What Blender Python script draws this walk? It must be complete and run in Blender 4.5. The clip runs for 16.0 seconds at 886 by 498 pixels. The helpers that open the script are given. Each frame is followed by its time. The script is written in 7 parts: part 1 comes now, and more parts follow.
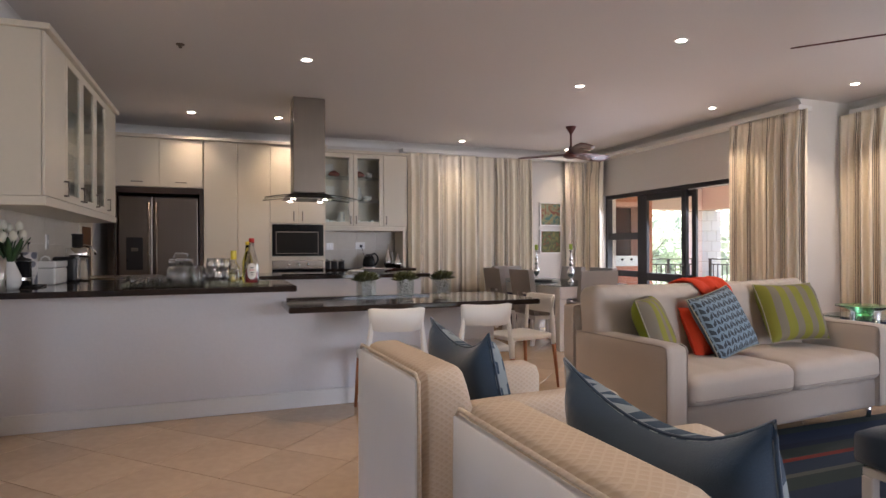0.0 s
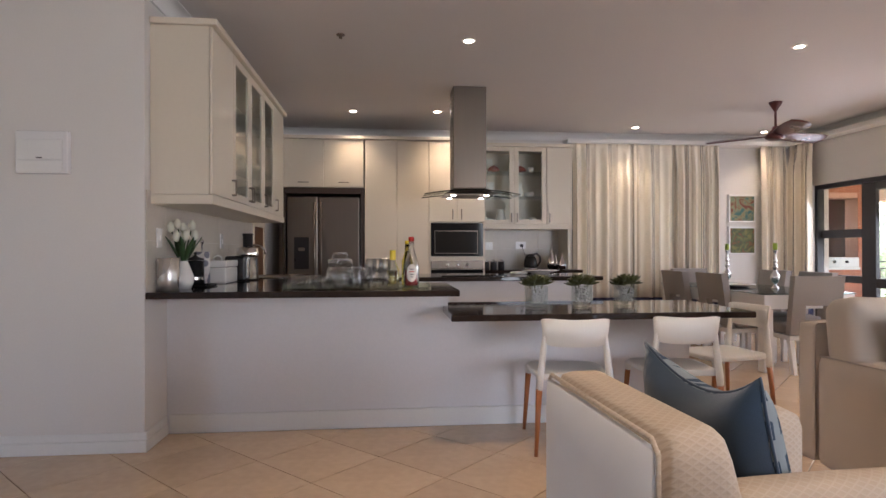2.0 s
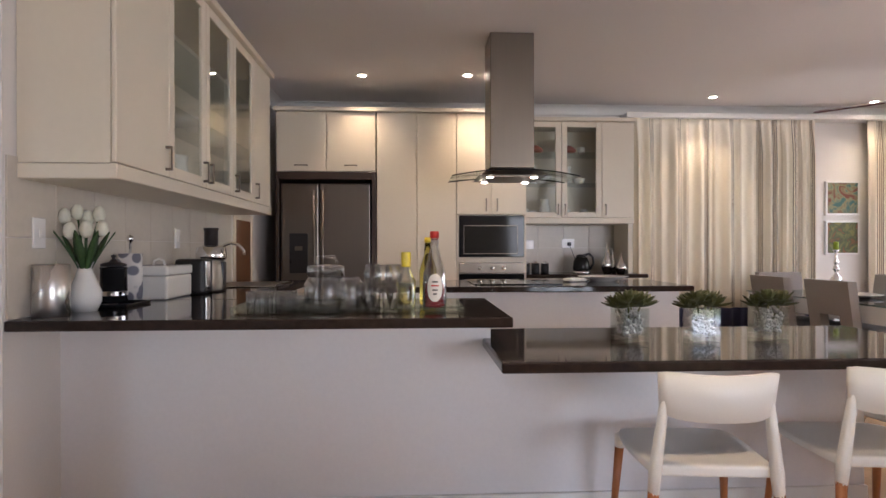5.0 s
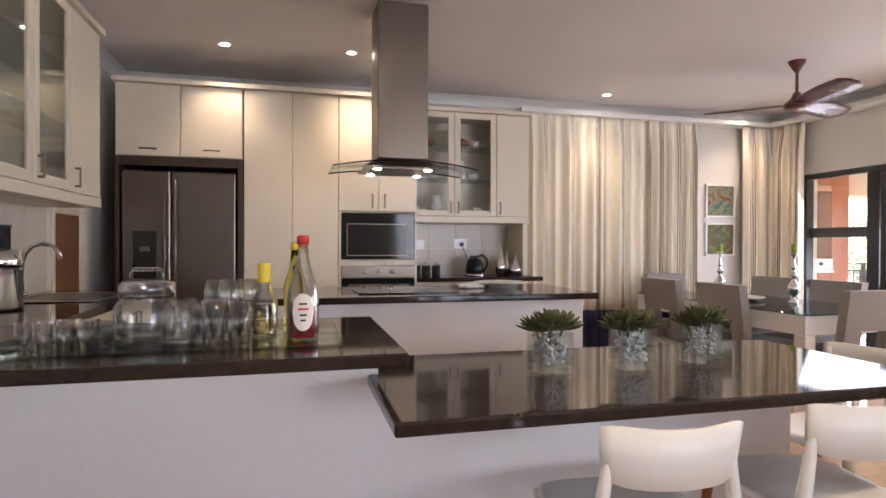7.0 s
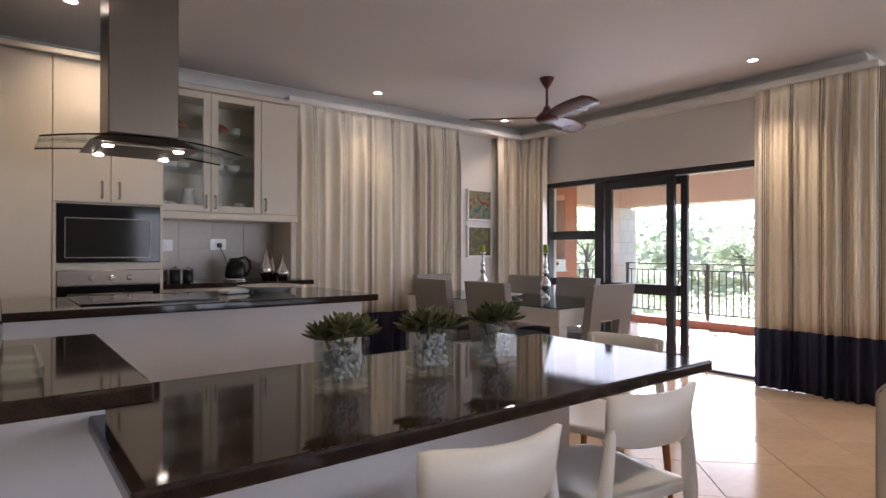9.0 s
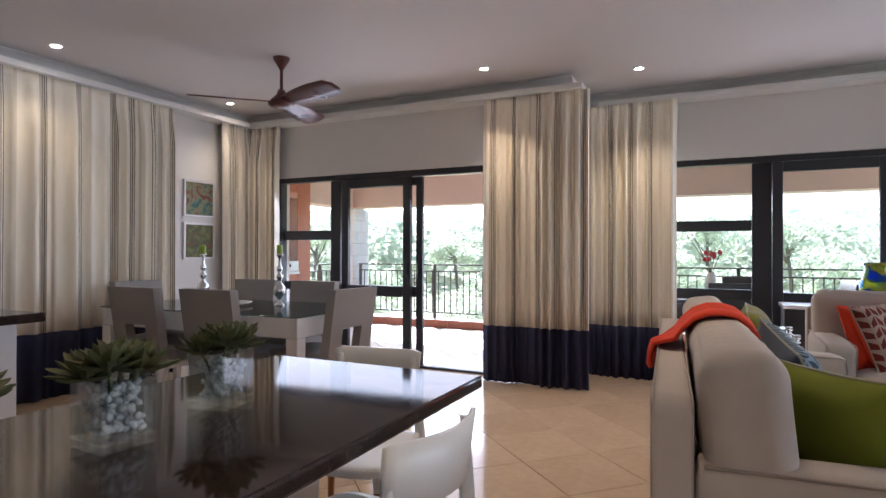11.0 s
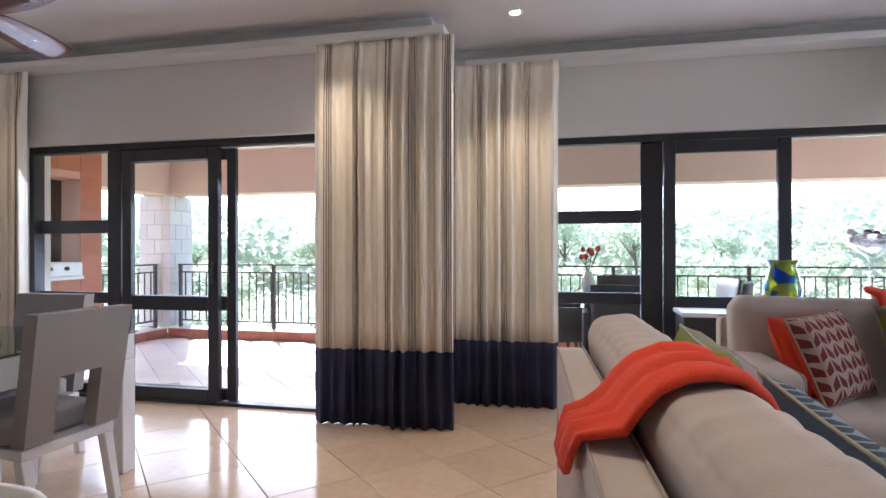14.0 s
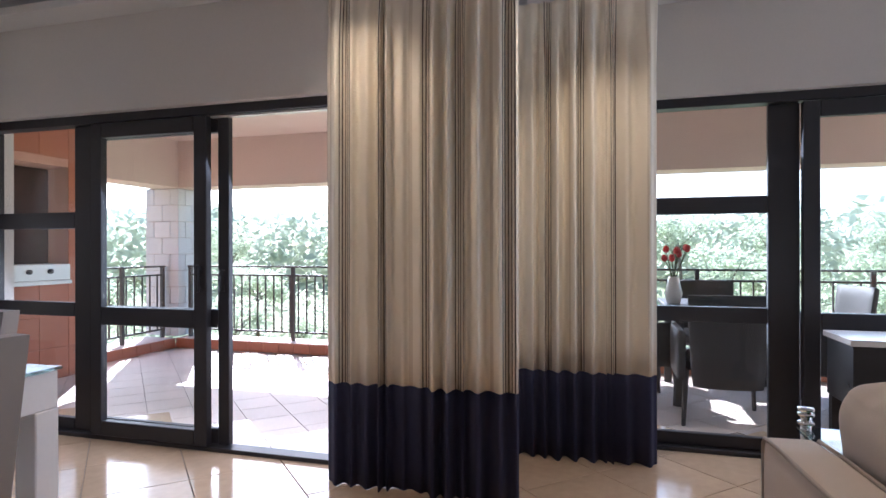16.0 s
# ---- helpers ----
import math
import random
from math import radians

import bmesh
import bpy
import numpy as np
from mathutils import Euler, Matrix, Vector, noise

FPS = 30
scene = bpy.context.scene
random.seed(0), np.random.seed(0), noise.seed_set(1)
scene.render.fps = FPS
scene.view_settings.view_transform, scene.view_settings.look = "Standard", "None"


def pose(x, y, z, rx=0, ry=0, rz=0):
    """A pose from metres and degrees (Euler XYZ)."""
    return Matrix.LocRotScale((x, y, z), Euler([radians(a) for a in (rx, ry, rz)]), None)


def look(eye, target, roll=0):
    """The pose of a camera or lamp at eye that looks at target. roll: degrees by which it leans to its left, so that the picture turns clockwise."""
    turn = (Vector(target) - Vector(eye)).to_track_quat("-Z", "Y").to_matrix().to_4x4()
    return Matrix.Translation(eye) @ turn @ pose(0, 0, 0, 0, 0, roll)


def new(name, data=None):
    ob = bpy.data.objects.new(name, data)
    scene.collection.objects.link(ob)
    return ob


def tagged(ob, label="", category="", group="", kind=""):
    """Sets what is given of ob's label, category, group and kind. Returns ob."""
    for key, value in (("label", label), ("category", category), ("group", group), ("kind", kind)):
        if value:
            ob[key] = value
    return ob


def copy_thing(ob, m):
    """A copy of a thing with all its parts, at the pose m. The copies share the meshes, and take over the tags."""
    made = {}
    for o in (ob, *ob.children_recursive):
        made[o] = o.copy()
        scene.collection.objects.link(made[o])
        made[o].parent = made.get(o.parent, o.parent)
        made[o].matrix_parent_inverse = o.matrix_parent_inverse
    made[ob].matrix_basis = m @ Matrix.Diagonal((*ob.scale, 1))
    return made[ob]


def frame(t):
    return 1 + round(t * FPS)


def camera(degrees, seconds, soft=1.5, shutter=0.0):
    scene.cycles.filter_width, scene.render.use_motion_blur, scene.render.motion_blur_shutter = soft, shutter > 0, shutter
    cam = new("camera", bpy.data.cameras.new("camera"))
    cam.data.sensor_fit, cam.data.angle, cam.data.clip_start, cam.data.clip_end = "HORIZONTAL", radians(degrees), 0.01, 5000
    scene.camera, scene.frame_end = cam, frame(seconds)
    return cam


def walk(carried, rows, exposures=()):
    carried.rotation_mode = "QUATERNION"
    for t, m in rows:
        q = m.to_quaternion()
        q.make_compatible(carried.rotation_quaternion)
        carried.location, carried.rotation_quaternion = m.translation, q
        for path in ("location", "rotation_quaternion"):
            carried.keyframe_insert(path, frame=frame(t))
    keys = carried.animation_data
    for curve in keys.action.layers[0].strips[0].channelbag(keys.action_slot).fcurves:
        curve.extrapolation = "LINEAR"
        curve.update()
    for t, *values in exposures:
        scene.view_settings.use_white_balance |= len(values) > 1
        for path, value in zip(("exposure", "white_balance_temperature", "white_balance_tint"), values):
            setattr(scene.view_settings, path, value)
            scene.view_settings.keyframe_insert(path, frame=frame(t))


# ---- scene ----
cam = camera(75.1, 16.0)
PATH = [
    (0, (1.098, 1.257, 1.159), (1.797, 3.131, 1.164), -0.2),
    (0.5, (1.11, 1.33, 1.155), (1.682, 3.246, 1.161), -0.2),
    (1, (1.098, 1.421, 1.165), (1.552, 3.369, 1.171), -0.2),
    (1.5, (1.083, 1.605, 1.159), (1.401, 3.579, 1.165), -0.1),
    (2, (1.107, 1.815, 1.16), (1.295, 3.806, 1.166), -0.1),
    (2.5, (1.111, 2.053, 1.159), (1.236, 4.049, 1.167), -0.1),
    (3, (1.105, 2.28, 1.175), (1.212, 4.277, 1.181), -0.1),
    (3.5, (1.102, 2.521, 1.157), (1.192, 4.519, 1.164), -0.1),
    (6, (1.212, 3.485, 1.2), (1.38, 5.478, 1.189), 0.0),
    (6.5, (1.223, 3.615, 1.21), (1.522, 5.592, 1.197), 0.1),
    (7, (1.232, 3.724, 1.224), (1.728, 5.661, 1.208), 0.2),
    (7.5, (1.246, 3.804, 1.216), (1.942, 5.679, 1.202), 0.2),
    (8, (1.262, 3.881, 1.199), (2.14, 5.678, 1.193), 0.2),
    (8.5, (1.282, 3.981, 1.189), (2.329, 5.685, 1.188), 0.1),
    (9, (1.294, 4.062, 1.181), (2.519, 5.643, 1.186), 0.1),
    (9.5, (1.313, 4.13, 1.179), (2.706, 5.564, 1.185), 0.1),
    (10, (1.394, 4.236, 1.18), (2.96, 5.479, 1.19), 0.1),
    (12.5, (2.155, 4.564, 1.183), (4.09, 5.069, 1.191), 0.1),
    (13, (2.412, 4.577, 1.176), (4.358, 5.04, 1.184), 0.0),
    (13.5, (2.649, 4.592, 1.18), (4.598, 5.043, 1.179), -0.1),
    (14, (2.916, 4.673, 1.183), (4.867, 5.112, 1.183), -0.1),
    (14.5, (3.172, 4.73, 1.173), (5.124, 5.166, 1.173), -0.1),
    (15, (3.438, 4.77, 1.166), (5.383, 5.234, 1.167), -0.1),
    (15.5, (3.69, 4.887, 1.164), (5.624, 5.399, 1.163), -0.1),
    (16, (3.936, 5.035, 1.177), (5.859, 5.584, 1.178), -0.1),
]
EXPOSURES = [(0.0, 2.30, 5950, 19), (1.5, 2.54, 5950, 19), (3.5, 2.32, 6000, 19), (6.0, 2.92, 6000, 19), (7.0, 2.92, 5950, 19), (8.5, 2.34, 5800, 19), (9.5, 2.0, 5700, 19),
             (10.2, 2.0, 5550, 17), (12.5, 2.26, 5250, 16), (15.0, 2.14, 5200, 16), (16.0, 1.8, 5250, 17)]
walk(cam, [(t, look(eye, target, roll)) for t, eye, target, roll in PATH], EXPOSURES)

# ---- light ----
world = bpy.data.worlds.new("World")
scene.world = world
world.use_nodes = True
wn = world.node_tree
sky = wn.nodes.new("ShaderNodeTexSky")
sky.sky_type, sky.sun_disc = "NISHITA", False
sky.sun_elevation, sky.sun_rotation = radians(38), radians(55)
sky.air_density, sky.dust_density = 1.0, 2.0
wn.nodes["Background"].inputs["Strength"].default_value = 0.15
wn.links.new(sky.outputs[0], wn.nodes["Background"].inputs["Color"])
sun = new("sun", bpy.data.lights.new("sun", "SUN"))
sun.data.energy, sun.data.angle, sun.data.color = 5.0, radians(0.6), (1.0, 0.95, 0.88)
# azimuth 55 degrees clockwise from +y, 38 degrees high
sun.matrix_world = look((math.sin(radians(55)) * 20, math.cos(radians(55)) * 20, 15.6), (0, 0, 0))


def window_light(name, eye, target, w, h, power):
    lamp = new(name, bpy.data.lights.new(name, "AREA"))
    lamp.data.shape, lamp.data.size, lamp.data.size_y = "RECTANGLE", w, h
    lamp.data.energy, lamp.data.color = power, (0.93, 0.95, 1.0)
    lamp.matrix_world = look(eye, target)
    return lamp


window_light("sky_light_south_window", (5.55, -2.58, 1.1), (1.2, 5.0, 0.25), 3.2, 2.0, 31)
window_light("sky_light_west_window", (-4.05, 0.3, 1.25), (4, 2.5, 0.5), 2.2, 1.5, 3)
window_light("sky_light_dining_door", (7.05, 7.5, 1.15), (4.0, 7.2, -0.4), 2.8, 1.6, 8.5)
window_light("sky_light_lounge_door", (7.75, 3.6, 1.15), (4.6, 3.8, 0.0), 2.4, 1.6, 7)

# ---- materials ----


def nodes_of(name):
    m = bpy.data.materials.new(name)
    m.use_nodes = True
    nt = m.node_tree
    return m, nt, nt.nodes["Principled BSDF"]


def surface(name, col, rough=0.5, var=0.06, scale=1.5, grain=60.0, bump=0.05, metal=0.0, coat=0.0, sheen=0.0, rvar=0.08, stretch=(1, 1, 1), spread=0.0):
    """A procedural surface: broad stains, fine grain, a little relief, uneven gloss; spread varies it from object to object."""
    m, nt, b = nodes_of(name)
    N, L = nt.nodes.new, nt.links.new
    co = N("ShaderNodeTexCoord")
    mp = N("ShaderNodeMapping")
    mp.inputs["Scale"].default_value = stretch
    L(co.outputs["Object"], mp.inputs["Vector"])
    big, fine = N("ShaderNodeTexNoise"), N("ShaderNodeTexNoise")
    big.inputs["Scale"].default_value, big.inputs["Detail"].default_value = scale, 5
    fine.inputs["Scale"].default_value, fine.inputs["Detail"].default_value = grain, 4
    L(mp.outputs[0], big.inputs["Vector"])
    L(mp.outputs[0], fine.inputs["Vector"])
    add = N("ShaderNodeMath")
    add.operation = "ADD"
    L(big.outputs["Fac"], add.inputs[0])
    L(fine.outputs["Fac"], add.inputs[1])
    ramp = N("ShaderNodeMapRange")
    ramp.inputs["From Min"].default_value, ramp.inputs["From Max"].default_value = 0.6, 1.4
    ramp.inputs["To Min"].default_value, ramp.inputs["To Max"].default_value = 1 - var, 1 + var
    L(add.outputs[0], ramp.inputs["Value"])
    mul = N("ShaderNodeVectorMath")
    mul.operation = "SCALE"
    mul.inputs[0].default_value = col
    if spread:
        info, sm = N("ShaderNodeObjectInfo"), N("ShaderNodeMapRange")
        sm.inputs["To Min"].default_value, sm.inputs["To Max"].default_value = 1 - spread, 1 + spread
        L(info.outputs["Random"], sm.inputs["Value"])
        mm = N("ShaderNodeMath")
        mm.operation = "MULTIPLY"
        L(ramp.outputs[0], mm.inputs[0])
        L(sm.outputs[0], mm.inputs[1])
        L(mm.outputs[0], mul.inputs["Scale"])
    else:
        L(ramp.outputs[0], mul.inputs["Scale"])
    L(mul.outputs[0], b.inputs["Base Color"])
    rr = N("ShaderNodeMapRange")
    rr.inputs["To Min"].default_value, rr.inputs["To Max"].default_value = max(0.02, rough - rvar), min(1, rough + rvar)
    L(big.outputs["Fac"], rr.inputs["Value"])
    L(rr.outputs[0], b.inputs["Roughness"])
    if bump:
        bp = N("ShaderNodeBump")
        bp.inputs["Strength"].default_value, bp.inputs["Distance"].default_value = bump, 0.004
        L(fine.outputs["Fac"], bp.inputs["Height"])
        L(bp.outputs[0], b.inputs["Normal"])
    b.inputs["Metallic"].default_value = metal
    b.inputs["Coat Weight"].default_value = coat
    b.inputs["Sheen Weight"].default_value = sheen
    return m


def glassy(name, tint=(1, 1, 1), rough=0.0, ior=1.45):
    m, nt, b = nodes_of(name)
    b.inputs["Base Color"].default_value = (*tint, 1)
    b.inputs["Transmission Weight"].default_value = 1
    b.inputs["Roughness"].default_value, b.inputs["IOR"].default_value = rough, ior
    return m


def pane_glass(name, tint, edge=0.5, power=4.0, least=0.025):
    """Thin window glass: clear, with a Fresnel gloss."""
    m, nt, b = nodes_of(name)
    N, L = nt.nodes.new, nt.links.new
    tr, gl, mix, fr = N("ShaderNodeBsdfTransparent"), N("ShaderNodeBsdfGlossy"), N("ShaderNodeMixShader"), N("ShaderNodeLayerWeight")
    tr.inputs[0].default_value = (*tint, 1)
    gl.inputs["Roughness"].default_value = 0.02
    pw, ml = N("ShaderNodeMath"), N("ShaderNodeMath")
    pw.operation, ml.operation = "POWER", "MULTIPLY_ADD"
    pw.inputs[1].default_value, ml.inputs[1].default_value, ml.inputs[2].default_value = power, edge, least
    L(fr.outputs["Facing"], pw.inputs[0])
    L(pw.outputs[0], ml.inputs[0])
    L(ml.outputs[0], mix.inputs[0])
    L(tr.outputs[0], mix.inputs[1])
    L(gl.outputs[0], mix.inputs[2])
    L(mix.outputs[0], nt.nodes["Material Output"].inputs["Surface"])
    return m


def glow(name, col, strength):
    m, nt, b = nodes_of(name)
    b.inputs["Emission Color"].default_value = (*col, 1)
    b.inputs["Emission Strength"].default_value = strength
    return m


def striped(name, axis, bands, period, rough=0.85, grain=350.0, coords="Object", weave=0.15, relief=None):
    """Cloth with stripes across one axis: bands are (start in 0..1, colour)."""
    m, nt, b = nodes_of(name)
    N, L = nt.nodes.new, nt.links.new
    co, sep = N("ShaderNodeTexCoord"), N("ShaderNodeSeparateXYZ")
    L(co.outputs[coords], sep.inputs[0])
    div, fr = N("ShaderNodeMath"), N("ShaderNodeMath")
    div.operation, fr.operation = "DIVIDE", "FRACT"
    div.inputs[1].default_value = period
    L(sep.outputs[axis], div.inputs[0])
    L(div.outputs[0], fr.inputs[0])
    ramp = N("ShaderNodeValToRGB")
    ramp.color_ramp.interpolation = "CONSTANT"
    e = ramp.color_ramp.elements
    e[0].position, e[0].color = bands[0][0], (*bands[0][1], 1)
    e[1].position, e[1].color = bands[1][0], (*bands[1][1], 1)
    for at, c in bands[2:]:
        q = e.new(at)
        q.color = (*c, 1)
    L(fr.outputs[0], ramp.inputs[0])
    noi = N("ShaderNodeTexNoise")
    noi.inputs["Scale"].default_value, noi.inputs["Detail"].default_value = grain, 3
    L(co.outputs["Object"], noi.inputs["Vector"])
    mr = N("ShaderNodeMapRange")
    mr.inputs["To Min"].default_value, mr.inputs["To Max"].default_value = 1 - weave, 1 + weave
    L(noi.outputs["Fac"], mr.inputs["Value"])
    mul = N("ShaderNodeVectorMath")
    mul.operation = "SCALE"
    L(ramp.outputs[0], mul.inputs[0])
    L(mr.outputs[0], mul.inputs["Scale"])
    L(mul.outputs[0], b.inputs["Base Color"])
    b.inputs["Roughness"].default_value = rough
    bp = N("ShaderNodeBump")
    bp.inputs["Strength"].default_value, bp.inputs["Distance"].default_value = 0.2, 0.002
    L(noi.outputs["Fac"], bp.inputs["Height"])
    L(bp.outputs[0], b.inputs["Normal"])
    return m


def patterned(name, ground, ink, scale, kind="waves"):
    """Printed cloth: rows of leaf or scallop marks in ink on a ground colour."""
    m, nt, b = nodes_of(name)
    N, L = nt.nodes.new, nt.links.new
    co = N("ShaderNodeTexCoord")
    if kind == "waves":
        t = N("ShaderNodeTexWave")
        t.wave_type, t.bands_direction = "RINGS", "Z"
        t.inputs["Scale"].default_value, t.inputs["Distortion"].default_value = scale, 3.0
        t.inputs["Detail"].default_value = 0
        L(co.outputs["Object"], t.inputs["Vector"])
        out = t.outputs["Fac"]
    elif kind == "leaves":
        # columns of leaf marks: a sine along the row, shifted by the column
        sep = N("ShaderNodeSeparateXYZ")
        L(co.outputs["Object"], sep.inputs[0])

        def op(kind_, a, b_):
            q = N("ShaderNodeMath")
            q.operation = kind_
            for k, v in ((0, a), (1, b_)):
                if isinstance(v, (int, float)):
                    q.inputs[k].default_value = v
                else:
                    L(v, q.inputs[k])
            return q.outputs[0]

        fx = op("FRACT", op("MULTIPLY", sep.outputs[0], scale), 0)
        ax = op("ABSOLUTE", op("SUBTRACT", fx, 0.5), 0)
        fy = op("FRACT", op("ADD", op("MULTIPLY", sep.outputs[1], scale * 1.25), op("MULTIPLY", ax, 1.1)), 0)
        ay = op("ABSOLUTE", op("SUBTRACT", fy, 0.5), 0)
        stem = op("LESS_THAN", ax, 0.06)
        leaf = op("MULTIPLY", op("LESS_THAN", op("ADD", ay, op("MULTIPLY", ax, 0.45)), 0.42), op("LESS_THAN", ax, 0.44))
        out = op("SUBTRACT", leaf, stem)
    else:
        t = N("ShaderNodeTexVoronoi")
        t.inputs["Scale"].default_value = scale
        L(co.outputs["Object"], t.inputs["Vector"])
        out = t.outputs["Distance"]
    ramp = N("ShaderNodeValToRGB")
    e = ramp.color_ramp.elements
    e[0].position, e[0].color, e[1].position, e[1].color = 0.42, (*ground, 1), 0.5, (*ink, 1)
    L(out, ramp.inputs[0])
    L(ramp.outputs[0], b.inputs["Base Color"])
    b.inputs["Roughness"].default_value = 0.9
    noi, bp = N("ShaderNodeTexNoise"), N("ShaderNodeBump")
    noi.inputs["Scale"].default_value = 400
    L(co.outputs["Object"], noi.inputs["Vector"])
    bp.inputs["Strength"].default_value, bp.inputs["Distance"].default_value = 0.2, 0.002
    L(noi.outputs["Fac"], bp.inputs["Height"])
    L(bp.outputs[0], b.inputs["Normal"])
    return m


def lattice(name, col, line, size):
    """Upholstery woven with a diamond lattice in relief."""
    m, nt, b = nodes_of(name)
    N, L = nt.nodes.new, nt.links.new
    co, outs = N("ShaderNodeTexCoord"), []
    for ang in (45, -45):
        mp, w = N("ShaderNodeMapping"), N("ShaderNodeTexWave")
        mp.inputs["Rotation"].default_value = (radians(90), radians(ang), radians(ang))
        w.inputs["Scale"].default_value = size
        L(co.outputs["Object"], mp.inputs[0])
        L(mp.outputs[0], w.inputs["Vector"])
        outs.append(w.outputs["Fac"])
    mx = N("ShaderNodeMath")
    mx.operation = "MAXIMUM"
    L(outs[0], mx.inputs[0])
    L(outs[1], mx.inputs[1])
    ramp = N("ShaderNodeValToRGB")
    e = ramp.color_ramp.elements
    e[0].position, e[0].color, e[1].position, e[1].color = 0.8, (*col, 1), 0.97, (*line, 1)
    L(mx.outputs[0], ramp.inputs[0])
    L(ramp.outputs[0], b.inputs["Base Color"])
    b.inputs["Roughness"].default_value = 0.9
    bp = N("ShaderNodeBump")
    bp.inputs["Strength"].default_value, bp.inputs["Distance"].default_value = 0.3, 0.003
    L(mx.outputs[0], bp.inputs["Height"])
    L(bp.outputs[0], b.inputs["Normal"])
    return m


WALL = surface("wall_paint", (0.74, 0.70, 0.66), 0.75, 0.03, 0.7, 90, 0.06)
CEIL = surface("ceiling_paint", (0.68, 0.64, 0.62), 0.85, 0.025, 0.5, 70, 0.05)
TRIM = surface("white_trim_paint", (0.80, 0.78, 0.75), 0.45, 0.03, 2, 80, 0.03)
COUNTER_WALL = surface("counter_plaster", (0.76, 0.74, 0.74), 0.6, 0.03, 0.9, 60, 0.05)
CABINET = surface("cabinet_lacquer", (0.72, 0.64, 0.52), 0.34, 0.02, 1.0, 40, 0.01, rvar=0.015)
TILE = surface("cream_porcelain", (0.60, 0.44, 0.295), 0.12, 0.10, 2.6, 18, 0.02, rvar=0.05, spread=0.05)
GROUT = surface("floor_grout", (0.36, 0.30, 0.24), 0.85, 0.12, 3, 90, 0.3)
GRANITE = surface("dark_granite", (0.026, 0.017, 0.014), 0.06, 0.5, 30, 220, 0.0, rvar=0.03)
STEEL = surface("brushed_steel", (0.22, 0.185, 0.15), 0.36, 0.06, 2, 120, 0.04, metal=1.0, stretch=(40, 40, 1))
FRIDGE_STEEL = surface("fridge_steel", (0.20, 0.17, 0.145), 0.33, 0.05, 2, 120, 0.03, metal=1.0, stretch=(40, 40, 1))
CHROME = surface("chrome", (0.80, 0.80, 0.80), 0.06, 0.02, 3, 40, 0, metal=1.0, rvar=0.03)
BLACK = surface("black_plastic", (0.018, 0.016, 0.016), 0.3, 0.1, 4, 90, 0.02)
BLACK_GLASS = surface("black_glass", (0.010, 0.010, 0.011), 0.05, 0.05, 3, 50, 0, coat=0.5, rvar=0.02)
OVEN_GLASS = surface("oven_window", (0.018, 0.017, 0.016), 0.08, 0.05, 3, 50, 0, rvar=0.02)
DARK_WOOD = surface("wenge_wood", (0.045, 0.026, 0.018), 0.4, 0.25, 3, 30, 0.05, stretch=(6, 6, 1))
ALU = surface("charcoal_aluminium", (0.026, 0.024, 0.028), 0.45, 0.1, 3, 200, 0.03)
FAN_WOOD = surface("mahogany", (0.105, 0.028, 0.024), 0.3, 0.2, 4, 40, 0.04, coat=0.2)
LEG_WOOD = surface("teak_legs", (0.34, 0.115, 0.035), 0.42, 0.2, 6, 60, 0.05, stretch=(8, 8, 1))
PLASTIC = surface("white_polypropylene", (0.80, 0.77, 0.71), 0.36, 0.02, 3, 120, 0.03)
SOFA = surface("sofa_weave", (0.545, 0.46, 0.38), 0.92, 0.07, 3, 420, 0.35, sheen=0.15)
# the same weave in a darker tone, for plinth and seams
SOFA_DARK = surface("sofa_dark_weave", (0.40, 0.335, 0.28), 0.92, 0.07, 3, 420, 0.35, sheen=0.1)
ARMCHAIR = lattice("armchair_lattice", (0.53, 0.43, 0.33), (0.57, 0.475, 0.375), 22)
ARMCHAIR_BACK = surface("armchair_back_cloth", (0.72, 0.69, 0.67), 0.9, 0.04, 3, 420, 0.25, sheen=0.1)
DINING_CLOTH = surface("grey_linen", (0.31, 0.28, 0.255), 0.92, 0.07, 4, 420, 0.3, sheen=0.1)
BLUE = surface("navy_velvet", (0.016, 0.040, 0.075), 0.85, 0.15, 4, 300, 0.2, sheen=0.4)
GREEN = surface("lime_cotton", (0.22, 0.25, 0.018), 0.9, 0.1, 4, 300, 0.2)
RED = surface("coral_knit", (0.72, 0.058, 0.014), 0.95, 0.14, 5, 180, 0.6)
CREAM_CORD = surface("cream_piping", (0.40, 0.37, 0.26), 0.9, 0.06, 5, 300, 0.2)
GREEN_STRIPE = striped("lime_taupe_stripe", 0, [(0, (0.22, 0.21, 0.02)), (0.40, (0.20, 0.165, 0.115)), (0.86, (0.22, 0.21, 0.02))], 0.13)
GREEN_STRIPE_H = striped("lime_taupe_stripe_across", 1, [(0, (0.20, 0.21, 0.02)), (0.62, (0.17, 0.15, 0.12)), (0.94, (0.30, 0.30, 0.08))], 0.105)
LEAF_PRINT = patterned("blue_leaf_print", (0.22, 0.30, 0.36), (0.055, 0.065, 0.075), 17.0, "leaves")
BLUE_PRINT = patterned("navy_leaf_print", (0.22, 0.26, 0.28), (0.018, 0.042, 0.075), 9.0, "leaves")
RED_PRINT = patterned("red_scallop_print", (0.45, 0.30, 0.23), (0.17, 0.022, 0.012), 12.0, "leaves")
NAVY = surface("navy_hem_cloth", (0.030, 0.032, 0.072), 0.9, 0.1, 4, 380, 0.25)
cream, thread, taupe = (0.88, 0.80, 0.665), (0.12, 0.09, 0.07), (0.72, 0.63, 0.50)
